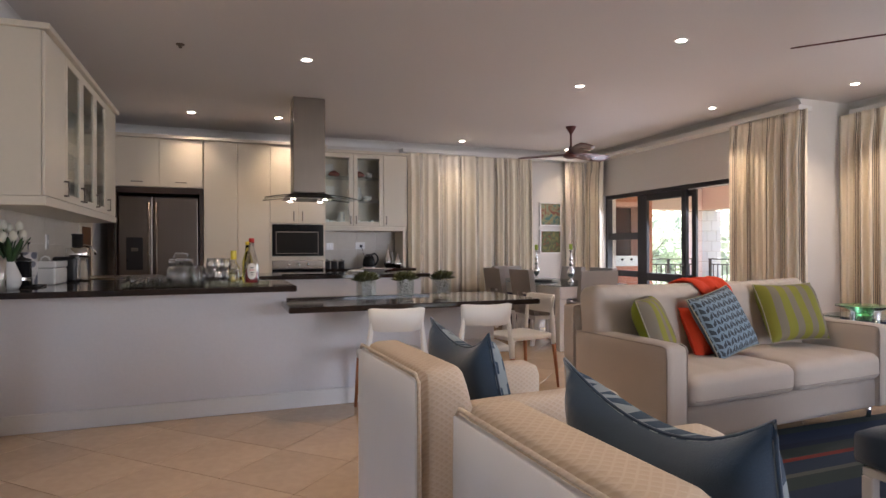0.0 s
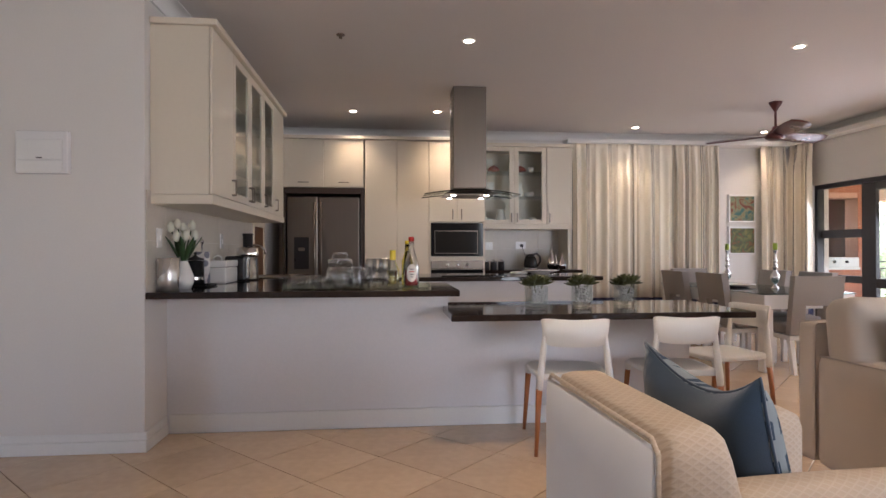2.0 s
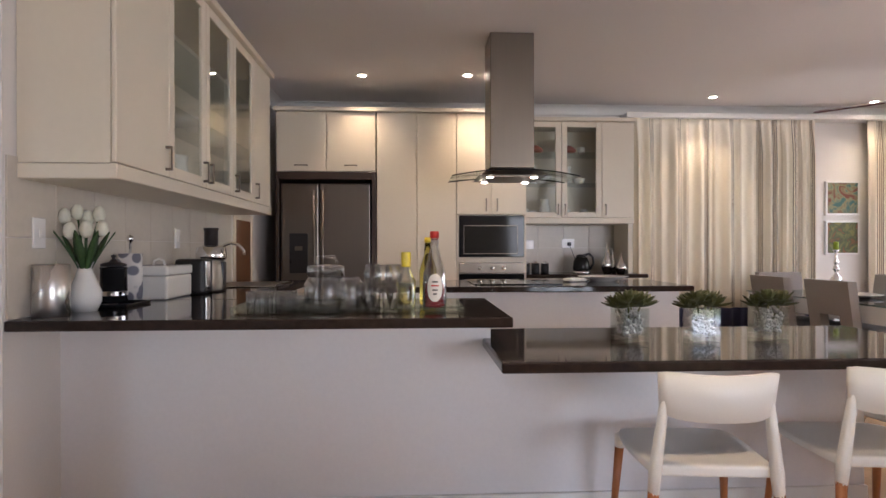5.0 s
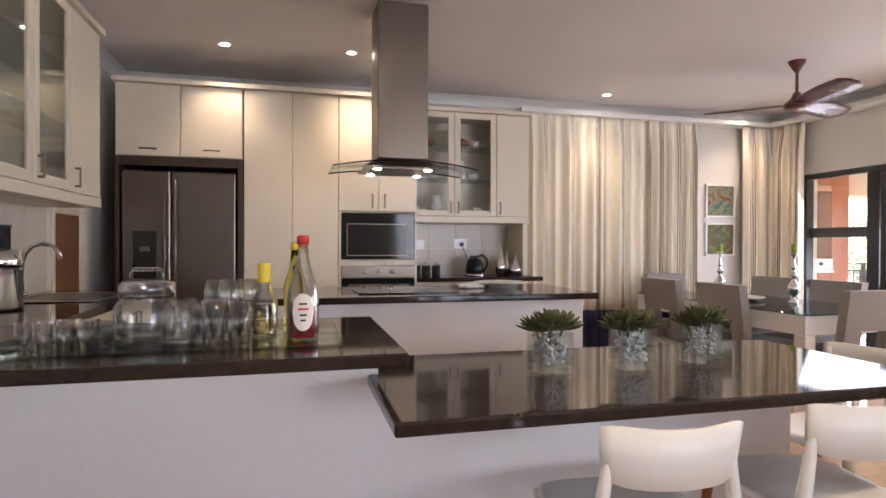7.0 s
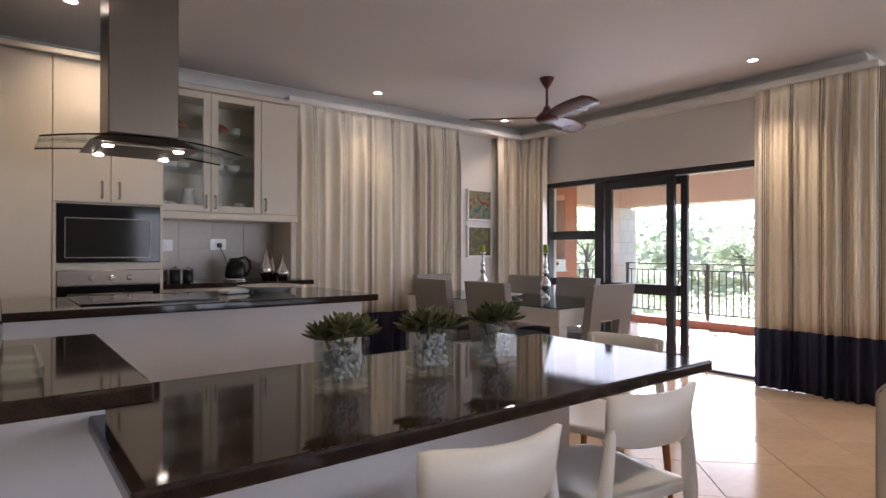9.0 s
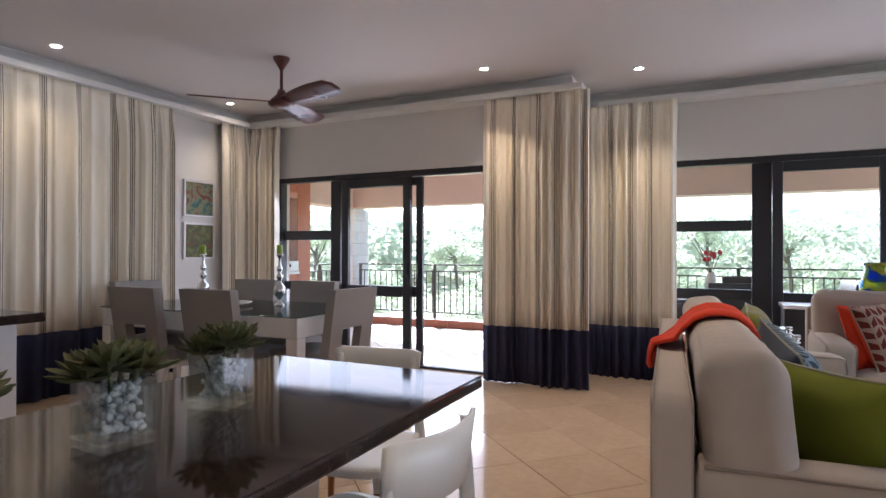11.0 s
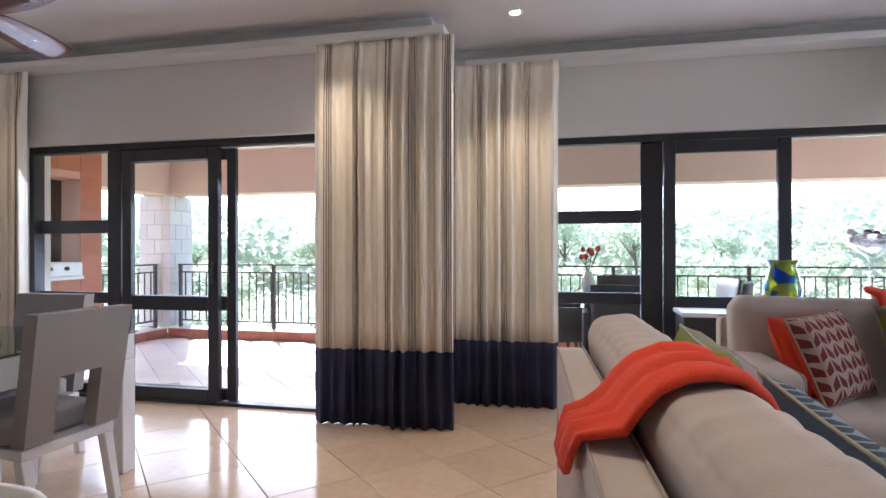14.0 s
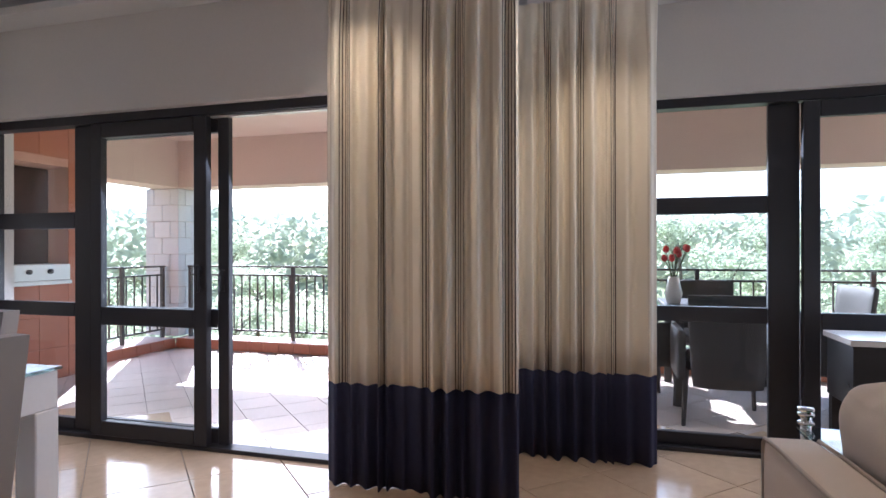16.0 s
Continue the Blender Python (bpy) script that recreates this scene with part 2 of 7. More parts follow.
CURTAIN = striped("striped_linen", 0, [(0, cream), (0.40, thread), (0.42, cream), (0.455, thread), (0.475, taupe), (0.51, thread), (0.53, taupe), (0.565, thread), (0.585, cream), (0.62, thread), (0.64, cream),
                                       (0.80, taupe), (0.86, cream)], 0.40, 0.9, 380, "UV", 0.08)
WHITE_GLOSS = surface("white_gloss_lacquer", (0.82, 0.80, 0.78), 0.22, 0.02, 2, 60, 0.01, coat=0.3)
CERAMIC = surface("white_ceramic", (0.80, 0.78, 0.74), 0.2, 0.03, 4, 60, 0.02, coat=0.4)
GLASS = pane_glass("clear_glass", (0.97, 0.98, 0.975), 0.95, 1.3, 0.06)
WATER_GREEN = pane_glass("green_tint_glass", (0.93, 0.96, 0.94), 0.6, 2.5)
TABLE_GLASS = pane_glass("table_glass", (0.62, 0.72, 0.70), 0.8, 2.2)
POT_GLASS = pane_glass("pot_glass", (0.95, 0.97, 0.96), 0.6, 2.0, 0.045)
PANE = pane_glass("window_pane", (0.96, 0.98, 0.97))
CABINET_GLASS = pane_glass("cabinet_glass", (0.96, 0.985, 0.97))
SPLASH = surface("splashback_tile", (0.60, 0.54, 0.46), 0.3, 0.06, 2, 30, 0.02, spread=0.03)
SUCCULENT = surface("succulent_leaf", (0.095, 0.098, 0.034), 0.5, 0.35, 25, 120, 0.05, spread=0.2)
PEBBLE = surface("white_pebbles", (0.66, 0.64, 0.62), 0.25, 0.15, 60, 200, 0.1, spread=0.1)
TERRACOTTA = surface("terracotta_tile", (0.40, 0.145, 0.075), 0.45, 0.15, 4, 60, 0.08, spread=0.08)
PATIO_TILE = surface("patio_tile", (0.58, 0.47, 0.40), 0.5, 0.1, 2, 60, 0.08, spread=0.05)
PEACH = surface("peach_plaster", (0.60, 0.36, 0.27), 0.85, 0.06, 1.2, 60, 0.15)
SOFFIT = surface("patio_soffit_plaster", (0.62, 0.50, 0.43), 0.85, 0.05, 1.0, 60, 0.1)
BLOCK = surface("painted_block", (0.62, 0.62, 0.62), 0.8, 0.05, 2, 60, 0.2, spread=0.04)
WICKER = surface("dark_wicker", (0.050, 0.045, 0.045), 0.6, 0.4, 120, 240, 0.7)
RAIL = surface("bronze_rail_paint", (0.055, 0.042, 0.036), 0.45, 0.1, 5, 120, 0.05)
GRASS = surface("hillside_grass", (0.20, 0.21, 0.10), 0.95, 0.5, 0.35, 4, 0.4)
# near leaves are also lightened in colour for the outdoor haze
LEAVES = surface("leaf_green", (0.24, 0.27, 0.18), 0.7, 0.45, 0.6, 6, 0.0, spread=0.2)
# thin leaves let the light through
lt = LEAVES.node_tree
tl, lm = lt.nodes.new("ShaderNodeBsdfTranslucent"), lt.nodes.new("ShaderNodeMixShader")
lm.inputs[0].default_value = 0.62
tl.inputs[0].default_value = (0.60, 0.66, 0.47, 1)
lt.links.new(lt.nodes["Principled BSDF"].outputs[0], lm.inputs[1])
lt.links.new(tl.outputs[0], lm.inputs[2])
lt.links.new(lm.outputs[0], lt.nodes["Material Output"].inputs["Surface"])
# paler copy for the far slope: distance haze painted into the colour
HAZY_FAR_LEAVES = LEAVES.copy()
HAZY_FAR_LEAVES.name = "sunlit_pale_leaves"
for q in HAZY_FAR_LEAVES.node_tree.nodes:
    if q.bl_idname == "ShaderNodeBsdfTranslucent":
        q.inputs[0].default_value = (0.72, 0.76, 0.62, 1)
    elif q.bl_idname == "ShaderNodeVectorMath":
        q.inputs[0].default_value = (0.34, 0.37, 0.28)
BARK = surface("bark", (0.17, 0.13, 0.10), 0.9, 0.3, 6, 50, 0.5)
for q, lv in ((BLACK_GLASS, 0.22), (OVEN_GLASS, 0.2), (GRANITE, 0.36)):
    q.node_tree.nodes["Principled BSDF"].inputs["Specular IOR Level"].default_value = lv
    q.node_tree.nodes["Principled BSDF"].inputs["Coat Weight"].default_value = 0.0
LAMP_GLOW = glow("downlight_glow", (1.0, 0.86, 0.66), 5.0)

# ---- mesh helpers ----


def box(bm, x0, x1, y0, y1, z0, z1, bev=0.0, seg=2):
    """Adds a box, with rounded edges if bev is given, to bm."""
    vs = [bm.verts.new((x, y, z)) for z in (z0, z1) for x, y in ((x0, y0), (x1, y0), (x1, y1), (x0, y1))]
    fs = [bm.faces.new([vs[k] for k in f]) for f in ((3, 2, 1, 0), (4, 5, 6, 7), (0, 1, 5, 4), (1, 2, 6, 5), (2, 3, 7, 6), (3, 0, 4, 7))]
    if bev:
        es = list({e for f in fs for e in f.edges})
        bmesh.ops.bevel(bm, geom=es, offset=bev, segments=seg, profile=0.5, affect="EDGES")
    return bm


def cube(x0, x1, y0, y1, z0, z1, bev=0.0, seg=2):
    return box(bmesh.new(), x0, x1, y0, y1, z0, z1, bev, seg)


def tube(bm, p, q, r0, r1=None, n=12):
    """Adds a closed tapered rod from p to q to bm."""
    p, q = Vector(p), Vector(q)
    r1 = r0 if r1 is None else r1
    turn = (q - p).to_track_quat("Z", "Y").to_matrix()
    rings = []
    for c, r in ((p, r0), (q, r1)):
        rings.append([bm.verts.new(c + turn @ Vector((r * math.cos(2 * math.pi * k / n), r * math.sin(2 * math.pi * k / n), 0))) for k in range(n)])
    for k in range(n):
        bm.faces.new((rings[0][k], rings[0][(k + 1) % n], rings[1][(k + 1) % n], rings[1][k]))
    bm.faces.new(rings[0][::-1])
    bm.faces.new(rings[1])
    return bm


def bent(bm, pts, r, n=8):
    """A round rod along a line of points."""
    pts = [Vector(p) for p in pts]
    rings = []
    for i, p in enumerate(pts):
        d = (pts[min(i + 1, len(pts) - 1)] - pts[max(i - 1, 0)]).normalized()
        m = d.to_track_quat("Z", "Y").to_matrix()
        rings.append([bm.verts.new(p + m @ Vector((r * math.cos(2 * math.pi * k / n), r * math.sin(2 * math.pi * k / n), 0))) for k in range(n)])
    for a, b in zip(rings, rings[1:]):
        off = min(range(n), key=lambda s: (a[0].co - b[s].co).length)
        for k in range(n):
            bm.faces.new((a[k], a[(k + 1) % n], b[(k + 1 + off) % n], b[(k + off) % n]))
    bm.faces.new(rings[0][::-1])
    bm.faces.new(rings[-1])
    return bm


def turned(bm, prof, n=20, at=(0, 0, 0), cap=True):
    """A solid of revolution about z from (radius, height) pairs."""
    rings = []
    for r, z in prof:
        if r < 1e-5:
            rings.append([bm.verts.new((at[0], at[1], at[2] + z))])
        else:
            rings.append([bm.verts.new((at[0] + r * math.cos(2 * math.pi * k / n), at[1] + r * math.sin(2 * math.pi * k / n), at[2] + z)) for k in range(n)])
    for a, b in zip(rings, rings[1:]):
        for k in range(n):
            if len(a) == 1 and len(b) == 1:
                continue
            if len(a) == 1:
                bm.faces.new((a[0], b[(k + 1) % n], b[k]))
            elif len(b) == 1:
                bm.faces.new((a[k], a[(k + 1) % n], b[0]))
            else:
                bm.faces.new((a[k], a[(k + 1) % n], b[(k + 1) % n], b[k]))
    if cap and len(rings[0]) > 1:
        bm.faces.new(rings[0][::-1])
    if cap and len(rings[-1]) > 1:
        bm.faces.new(rings[-1])
    return bm


def part(name, bm, material, parent=None, label="", smooth=False, kind="", m=None):
    """Links a bmesh as one mesh object under a thing or a part."""
    me = bpy.data.meshes.new(name)
    bmesh.ops.recalc_face_normals(bm, faces=bm.faces[:])
    bm.to_mesh(me)
    bm.free()
    if material:
        me.materials.append(material)
    if smooth:
        for p in me.polygons:
            p.use_smooth = True
    ob = new(name, me)
    ob.parent = parent
    if m is not None:
        ob.matrix_basis = m
    return tagged(ob, label=label, kind=kind)


def thing(name, label, category, m=None, group="", kind=""):
    ob = new(name)
    ob.empty_display_size = 0.1
    if m is not None:
        ob.matrix_basis = m
    return tagged(ob, label, category, group, kind)


def structure(name, bm, material, label, category="", smooth=False):
    return tagged(part(name, bm, material, None, label, smooth), category=category or name.split("_")[0], kind="structure")


def smooth_bev(ob, angle=40):
    """Smooth shading that keeps sharp corners."""
    for p in ob.data.polygons:
        p.use_smooth = True
    ob.data.set_sharp_from_angle(angle=radians(angle))
    return ob

# ---- the rooms ----
H = 2.74                       # ceiling
YB, XD, XL = 9.42, 6.74, 7.48  # back wall, dining-door wall, lounge-door wall
XK, YF, YS = -0.30, 5.30, 5.60  # kitchen's left wall, wall end beside the counter, step in the window wall

structure("floor", cube(-4.2, 7.75, -2.7, 9.7, -0.20, -0.008), GROUT, "cream polished porcelain floor tiles laid diagonally")
structure("ceiling", cube(-4.2, 7.75, -2.7, 9.7, H, H + 0.2), CEIL, "smooth off-white painted ceiling")


def wall(name, pieces, label, material=WALL):
    bm = bmesh.new()
    for p in pieces:
        box(bm, *p)
    return structure(name, bm, material, label, "wall")


wall("wall_north", [(-2.0, 7.0, YB, YB + 0.25, 0, H)], "warm white painted back wall of kitchen and dining area")
wall("wall_east_dining", [(XD, XD + 0.25, YS, 6.02, 0, H), (XD, XD + 0.25, 9.03, YB, 0, H), (XD, XD + 0.25, 6.02, 9.03, 2.02, H)],
     "warm white wall round the open sliding door")
wall("wall_step", [(XD + 0.25, XL + 0.25, YS, YS + 0.2, 0, H)], "short return wall between the two sliding doors")
wall("wall_east_lounge", [(XL, XL + 0.25, 5.16, YS, 0, H), (XL, XL + 0.25, 2.25, 5.16, 2.05, H), (XL, XL + 0.25, -2.5, 2.25, 0, H)],
     "warm white wall round the lounge sliding door")
wall("wall_kitchen_left", [(-0.55, XK, YF, YB, 0, H)], "white kitchen side wall with a low brown door")
wall("wall_west_front", [(-4.0, -0.55, YF, YF + 0.22, 0, H)], "warm white wall beside the kitchen counter")
wall("wall_west", [(-4.2, -4.0, -2.5, -0.9, 0, H), (-4.2, -4.0, 1.5, YF + 0.22, 0, H), (-4.2, -4.0, -0.9, 1.5, 2.1, H), (-4.2, -4.0, -0.9, 1.5, 0, 0.4)], "plain painted wall with a window")
wall("wall_south", [(-4.2, 3.9, -2.7, -2.5, 0, H), (7.2, XL + 0.25, -2.7, -2.5, 0, H), (3.9, 7.2, -2.7, -2.5, 2.2, H)], "plain painted wall with a wide window")
wall("wall_passage", [(-2.0, -1.8, YF + 0.22, YB, 0, H)], "wall of the passage behind the kitchen")


def skirting(name, pieces):
    bm = bmesh.new()
    for x0, x1, y0, y1, nx, ny in pieces:
        box(bm, x0, x1, y0, y1, 0.0, 0.07, 0.003, 1)
        # slimmer moulded top, set back from the face
        box(bm, x0 + (0.007 if nx < 0 else 0), x1 - (0.007 if nx > 0 else 0), y0 + (0.007 if ny < 0 else 0), y1 - (0.007 if ny > 0 else 0), 0.07, 0.115, 0.004, 1)
    return structure(name, bm, TRIM, "white moulded skirting board", "baseboard")


skirting("baseboard", [(-4.0, XK + 0.018, YF - 0.018, YF, 0, -1)])
skirting("baseboard_counter_side", [(XK, XK + 0.018, YF + 0.002, 5.62, 1, 0)])
skirting("baseboard_lounge", [(XL - 0.018, XL, -2.5, 2.2, -1, 0)])
skirting("baseboard_back", [(3.55, XD, YB - 0.018, YB, 0, -1)])


def cornice(name, pieces):
    """A projecting ledge under the ceiling with a small cove above it: pieces run along x or y."""
    bm = bmesh.new()
    for x0, x1, y0, y1 in pieces:
        box(bm, x0, x1, y0, y1, 2.585, 2.635, 0.006, 2)
    return structure(name, bm, TRIM, "white curtain ledge and cornice running below the ceiling", "trim")


cornice("trim_ledge_dining", [(XD - 0.20, XD, YS - 0.12, YB - 0.20)])
cornice("trim_ledge_lounge", [(XL - 0.20, XL, -2.5, YS - 0.12)])
cornice("trim_ledge_back", [(3.46, XD, YB - 0.20, YB)])


def cove(name, pieces):
    """A concave plaster cove with a small bead in the angle of wall and ceiling."""
    bm = bmesh.new()
    R = 0.075
    prof = [(0.0, -R - 0.022), (0.016, -R - 0.022), (0.016, -R - 0.008), (0.005, -R - 0.006)]
    prof += [(0.005 + R - R * math.cos(radians(9 * k)), -R + R * math.sin(radians(9 * k)) - 0.006) for k in range(11)]
    prof += [(R + 0.016, -0.006), (R + 0.016, -0.001), (0.0, -0.001)]
    for x0, x1, y0, y1, dx, dy in pieces:
        ends = []
        for e in (0, 1):
            row = []
            for o, z in prof:
                if dx:
                    row.append(bm.verts.new(((x1 if dx < 0 else x0) + dx * o, (y0, y1)[e], H + z)))
                else:
                    row.append(bm.verts.new(((x0, x1)[e], (y1 if dy < 0 else y0) + dy * o, H + z)))
            ends.append(row)
        n = len(prof)
        for k in range(n):
            bm.faces.new((ends[0][k], ends[0][(k + 1) % n], ends[1][(k + 1) % n], ends[1][k]))
        bm.faces.new(ends[0][::-1]), bm.faces.new(ends[1])
    return smooth_bev(structure(name, bm, TRIM, "white moulded plaster cove", "trim"), 30)


cove("trim_cove_dining", [(XD - 0.001, XD, YS, YB, -1, 0)])
cove("trim_cove_lounge", [(XL - 0.001, XL, -2.5, YS, -1, 0)])
cove("trim_cove_back", [(XK, XD - 0.07, YB - 0.001, YB, 0, -1)])
cove("trim_cove_west", [(-4.0, XK, YF - 0.001, YF, 0, -1)])
cove("trim_cove_kitchen", [(XK, XK + 0.001, YF - 0.002, YB - 0.07, 1, 0)])


# sliding doors: frame members in local y (along the wall) and z
def slider(name, x, y0, y1, top, label, fixed, leaf, rear=None):
    """A glazed sliding door along y at x; fixed: start of the fixed side light, its stile's width and its rail's heights;
    leaf: (y0, y1) of the sliding leaf; rear: (y0, y1) of a second leaf stacked behind it."""
    d = thing(name, label, "sliding door", kind="structure")
    fx0, fx1 = x, x + 0.10
    bm = bmesh.new()
    box(bm, fx0, fx1, y0, y1, top - 0.055, top, 0.004, 1)
    box(bm, fx0, fx1, y1 - 0.05, y1, 0.0, top - 0.057, 0.004, 1)
    box(bm, fx0, fx1, y0, y0 + 0.05, 0.0, top - 0.057, 0.004, 1)
    box(bm, fx0, fx1, y0 + 0.052, y1 - 0.052, 0.0, 0.025, 0.003, 1)
    part("door_frame", bm, ALU, d, "dark charcoal aluminium frame with floor track")
    # a pale closing strip under the head over the open part
    part("head_strip", cube(fx0 + 0.03, fx0 + 0.07, y0 + 0.052, leaf[0], top - 0.068, top - 0.057), WHITE_GLOSS, d, "pale strip in the head track")
    # fixed side light
    f0, sw, r0, r1 = fixed
    f1 = y1 - 0.055
    bm = bmesh.new()
    box(bm, fx0 + 0.05, fx0 + 0.09, f0, f0 + sw, 0.027, top - 0.057, 0.004, 1)
    for z0, z1 in ((0.027, 0.10), (0.75, 0.84), (r0, r1)):
        box(bm, fx0 + 0.05, fx0 + 0.09, f0 + sw + 0.002, f1, z0, z1, 0.004, 1)
    part("side_light_frame", bm, ALU, d, "dark frame of the fixed side light")
    for z0, z1 in ((0.10, 0.75), (0.84, r0), (r1, top - 0.057)):
        pn = part("pane", cube(fx0 + 0.067, fx0 + 0.073, f0 + sw + 0.002, f1, z0, z1), PANE, d)
        pn.visible_shadow = False
    # sliding leaf, nearer the room
    l0, l1 = leaf
    lf = bmesh.new()
    box(lf, fx0 - 0.01, fx0 + 0.04, l0, l0 + 0.088, 0.03, top - 0.06, 0.004, 1)
    box(lf, fx0 - 0.01, fx0 + 0.04, l1 - 0.083, l1, 0.03, top - 0.06, 0.004, 1)
    for z0, z1 in ((0.03, 0.12), (0.715, 0.825), (top - 0.15, top - 0.06)):
        box(lf, fx0 - 0.01, fx0 + 0.04, l0 + 0.09, l1 - 0.085, z0, z1, 0.004, 1)
    leaf_ob = part("sliding_leaf", lf, ALU, d, "dark aluminium sliding leaf")
    for z0, z1 in ((0.12, 0.715), (0.825, top - 0.15)):
        pn = part("pane", cube(fx0 + 0.012, fx0 + 0.018, l0 + 0.09, l1 - 0.085, z0, z1), PANE, leaf_ob)
        pn.visible_shadow = False
    hb = cube(fx0 - 0.045, fx0 - 0.025, l0 + 0.03, l0 + 0.05, 0.93, 1.09, 0.006, 2)
    box(hb, fx0 - 0.026, fx0 - 0.008, l0 + 0.032, l0 + 0.048, 0.94, 0.96)
    box(hb, fx0 - 0.026, fx0 - 0.008, l0 + 0.032, l0 + 0.048, 1.06, 1.08)
    part("handle", hb, BLACK, leaf_ob, "black pull handle")
    if rear:
        g0, g1 = rear
        bm = bmesh.new()
        box(bm, fx0 + 0.05, fx0 + 0.09, g0, g0 + 0.075, 0.027, top - 0.057, 0.004, 1)
        for z0, z1 in ((0.03, 0.12), (0.715, 0.825), (top - 0.15, top - 0.06)):
            box(bm, fx0 + 0.052, fx0 + 0.088, g0 + 0.077, g1, z0, z1, 0.004, 1)
        rl = part("stacked_leaf", bm, ALU, d, "dark aluminium leaf stacked behind")
        box_lock = cube(fx0 + 0.030, fx0 + 0.048, g0 + 0.02, g0 + 0.05, 0.93, 1.06, 0.004, 1)
        part("lock", box_lock, BLACK, rl)
    return d


slider("door_dining", 6.79, 6.02, 9.03, 2.02, "open dark aluminium sliding door to the covered patio", (8.19, 0.13, 1.315, 1.42), (7.28, 8.13), (7.17, 8.187))
slider("door_lounge", 7.53, 2.25, 5.16, 2.05, "dark aluminium sliding door behind the lounge, partly open", (4.0, 0.16, 1.38, 1.48), (3.13, 4.0))


# ---- curtains ----
def curtain(name, axis, at, a0, a1, z0, zb, z1, folds, label, seed, face=-1, taper=0.0):
    """A pinch-pleated striped curtain with a navy hem; it hangs along axis ('x' or 'y') at the other coordinate."""
    rnd = random.Random(seed)
    d = thing(name, label, "curtain")
    cols, amp = folds * 10, 0.055
    ph, w = [], []
    for k in range(folds):
        w.append(rnd.uniform(0.45, 1.7))
    tot, acc, start = sum(w), 0.0, []
    for v in w:
        start.append(acc / tot)
        acc += v
    hgt = [rnd.uniform(0.5, 1.6) for _ in range(folds)]
    lean = [rnd.uniform(-0.25, 0.25) for _ in range(folds)]

    def point(i, z):
        s = i / cols
        k = max(j for j in range(folds) if start[j] <= s + 1e-9)
        width = w[k] / tot
        f = (s - start[k]) / width
        low = 1 - (z - z0) / (z1 - z0)
        # flat near the tape, pinched just under it, full folds lower down
        pin = min(1.0, max(0.0, (z1 - 0.10 - z) / 0.25))
        head = 1.0 if z > z1 - 0.10 else 0.0
        sw = lean[k] * 0.12 * low * math.sin(3.0 * low + k)
        off = amp * hgt[k] * ((0.35 + 0.65 * pin) if not head else 0.3) * (0.5 - 0.5 * math.cos(2 * math.pi * min(1, max(0, f + sw))))
        off += 0.012 * math.sin(13.0 * s + 2.2 * low + seed) * low
        along = a0 + (a1 - a0) * s + 0.010 * math.sin(2 * math.pi * f + 1.0) * pin
        mid = (a0 + a1) / 2
        along = mid + (along - mid) * (1 + taper * low)
        depth = at + face * off
        return (along, depth, z) if axis == "x" else (depth, along, z)

    def sheet(pname, material, levels, lbl, grow=0.0):
        bm = bmesh.new()
        uv = bm.loops.layers.uv.new("UVMap")
        grid, us = [], []
        for z in levels:
            row = [bm.verts.new(point(i, z)) for i in range(cols + 1)]
            grid.append(row)
        u = [0.0]
        for i in range(cols):
            u.append(u[-1] + (grid[0][i + 1].co - grid[0][i].co).length)
        for r in range(len(levels) - 1):
            for i in range(cols):
                f = bm.faces.new((grid[r][i], grid[r][i + 1], grid[r + 1][i + 1], grid[r + 1][i]))
                for lp, (ui, zi) in zip(f.loops, ((i, r), (i + 1, r), (i + 1, r + 1), (i, r + 1))):
                    lp[uv].uv = (u[ui] + seed * 0.13, levels[zi])
                f.smooth = True
        me = bpy.data.meshes.new(pname)
        bm.to_mesh(me)
        bm.free()
        me.materials.append(material)
        ob = new(pname, me)
        ob.parent = d
        so = ob.modifiers.new("thick", "SOLIDIFY")
        so.thickness, so.offset = 0.006 + grow, 0
        return tagged(ob, label=lbl)

    n = 14
    top = [zb + (z1 - 0.14 - zb) * k / n for k in range(n + 1)] + [z1 - 0.10, z1 - 0.06, z1]
    sheet("drape", CURTAIN, top, "cream linen with grey-brown stripes, pinch pleated")
    sheet("hem_band", NAVY, [z0 + (zb - z0) * k / 4 for k in range(5)], "deep navy hem band", 0.003)
    return d


curtain("curtain", "y", 6.60, 5.425, 6.395, 0.003, 0.51, 2.585, 13, "long cream striped curtain with navy hem beside the open door", 1)
curtain("curtain", "y", 7.27, 4.77, 5.575, 0.003, 0.49, 2.585, 10, "cream striped curtain with navy hem in the stepped corner", 2)
curtain("curtain", "y", 6.63, 8.86, 9.30, 0.003, 0.53, 2.585, 7, "cream striped curtain with navy hem in the dining corner", 3)
curtain("curtain", "x", 9.30, 6.21, 6.57, 0.003, 0.53, 2.585, 5, "cream striped curtain with navy hem gathered across the dining corner", 6)
curtain("curtain", "y", 7.30, 1.95, 2.62, 0.003, 0.52, 2.585, 10, "cream striped curtain with navy hem at the lounge door", 4)
curtain("curtain", "x", 9.30, 3.54, 5.60, 0.003, 0.53, 2.585, 19, "wide closed cream striped curtain with navy hem across the back wall", 5)

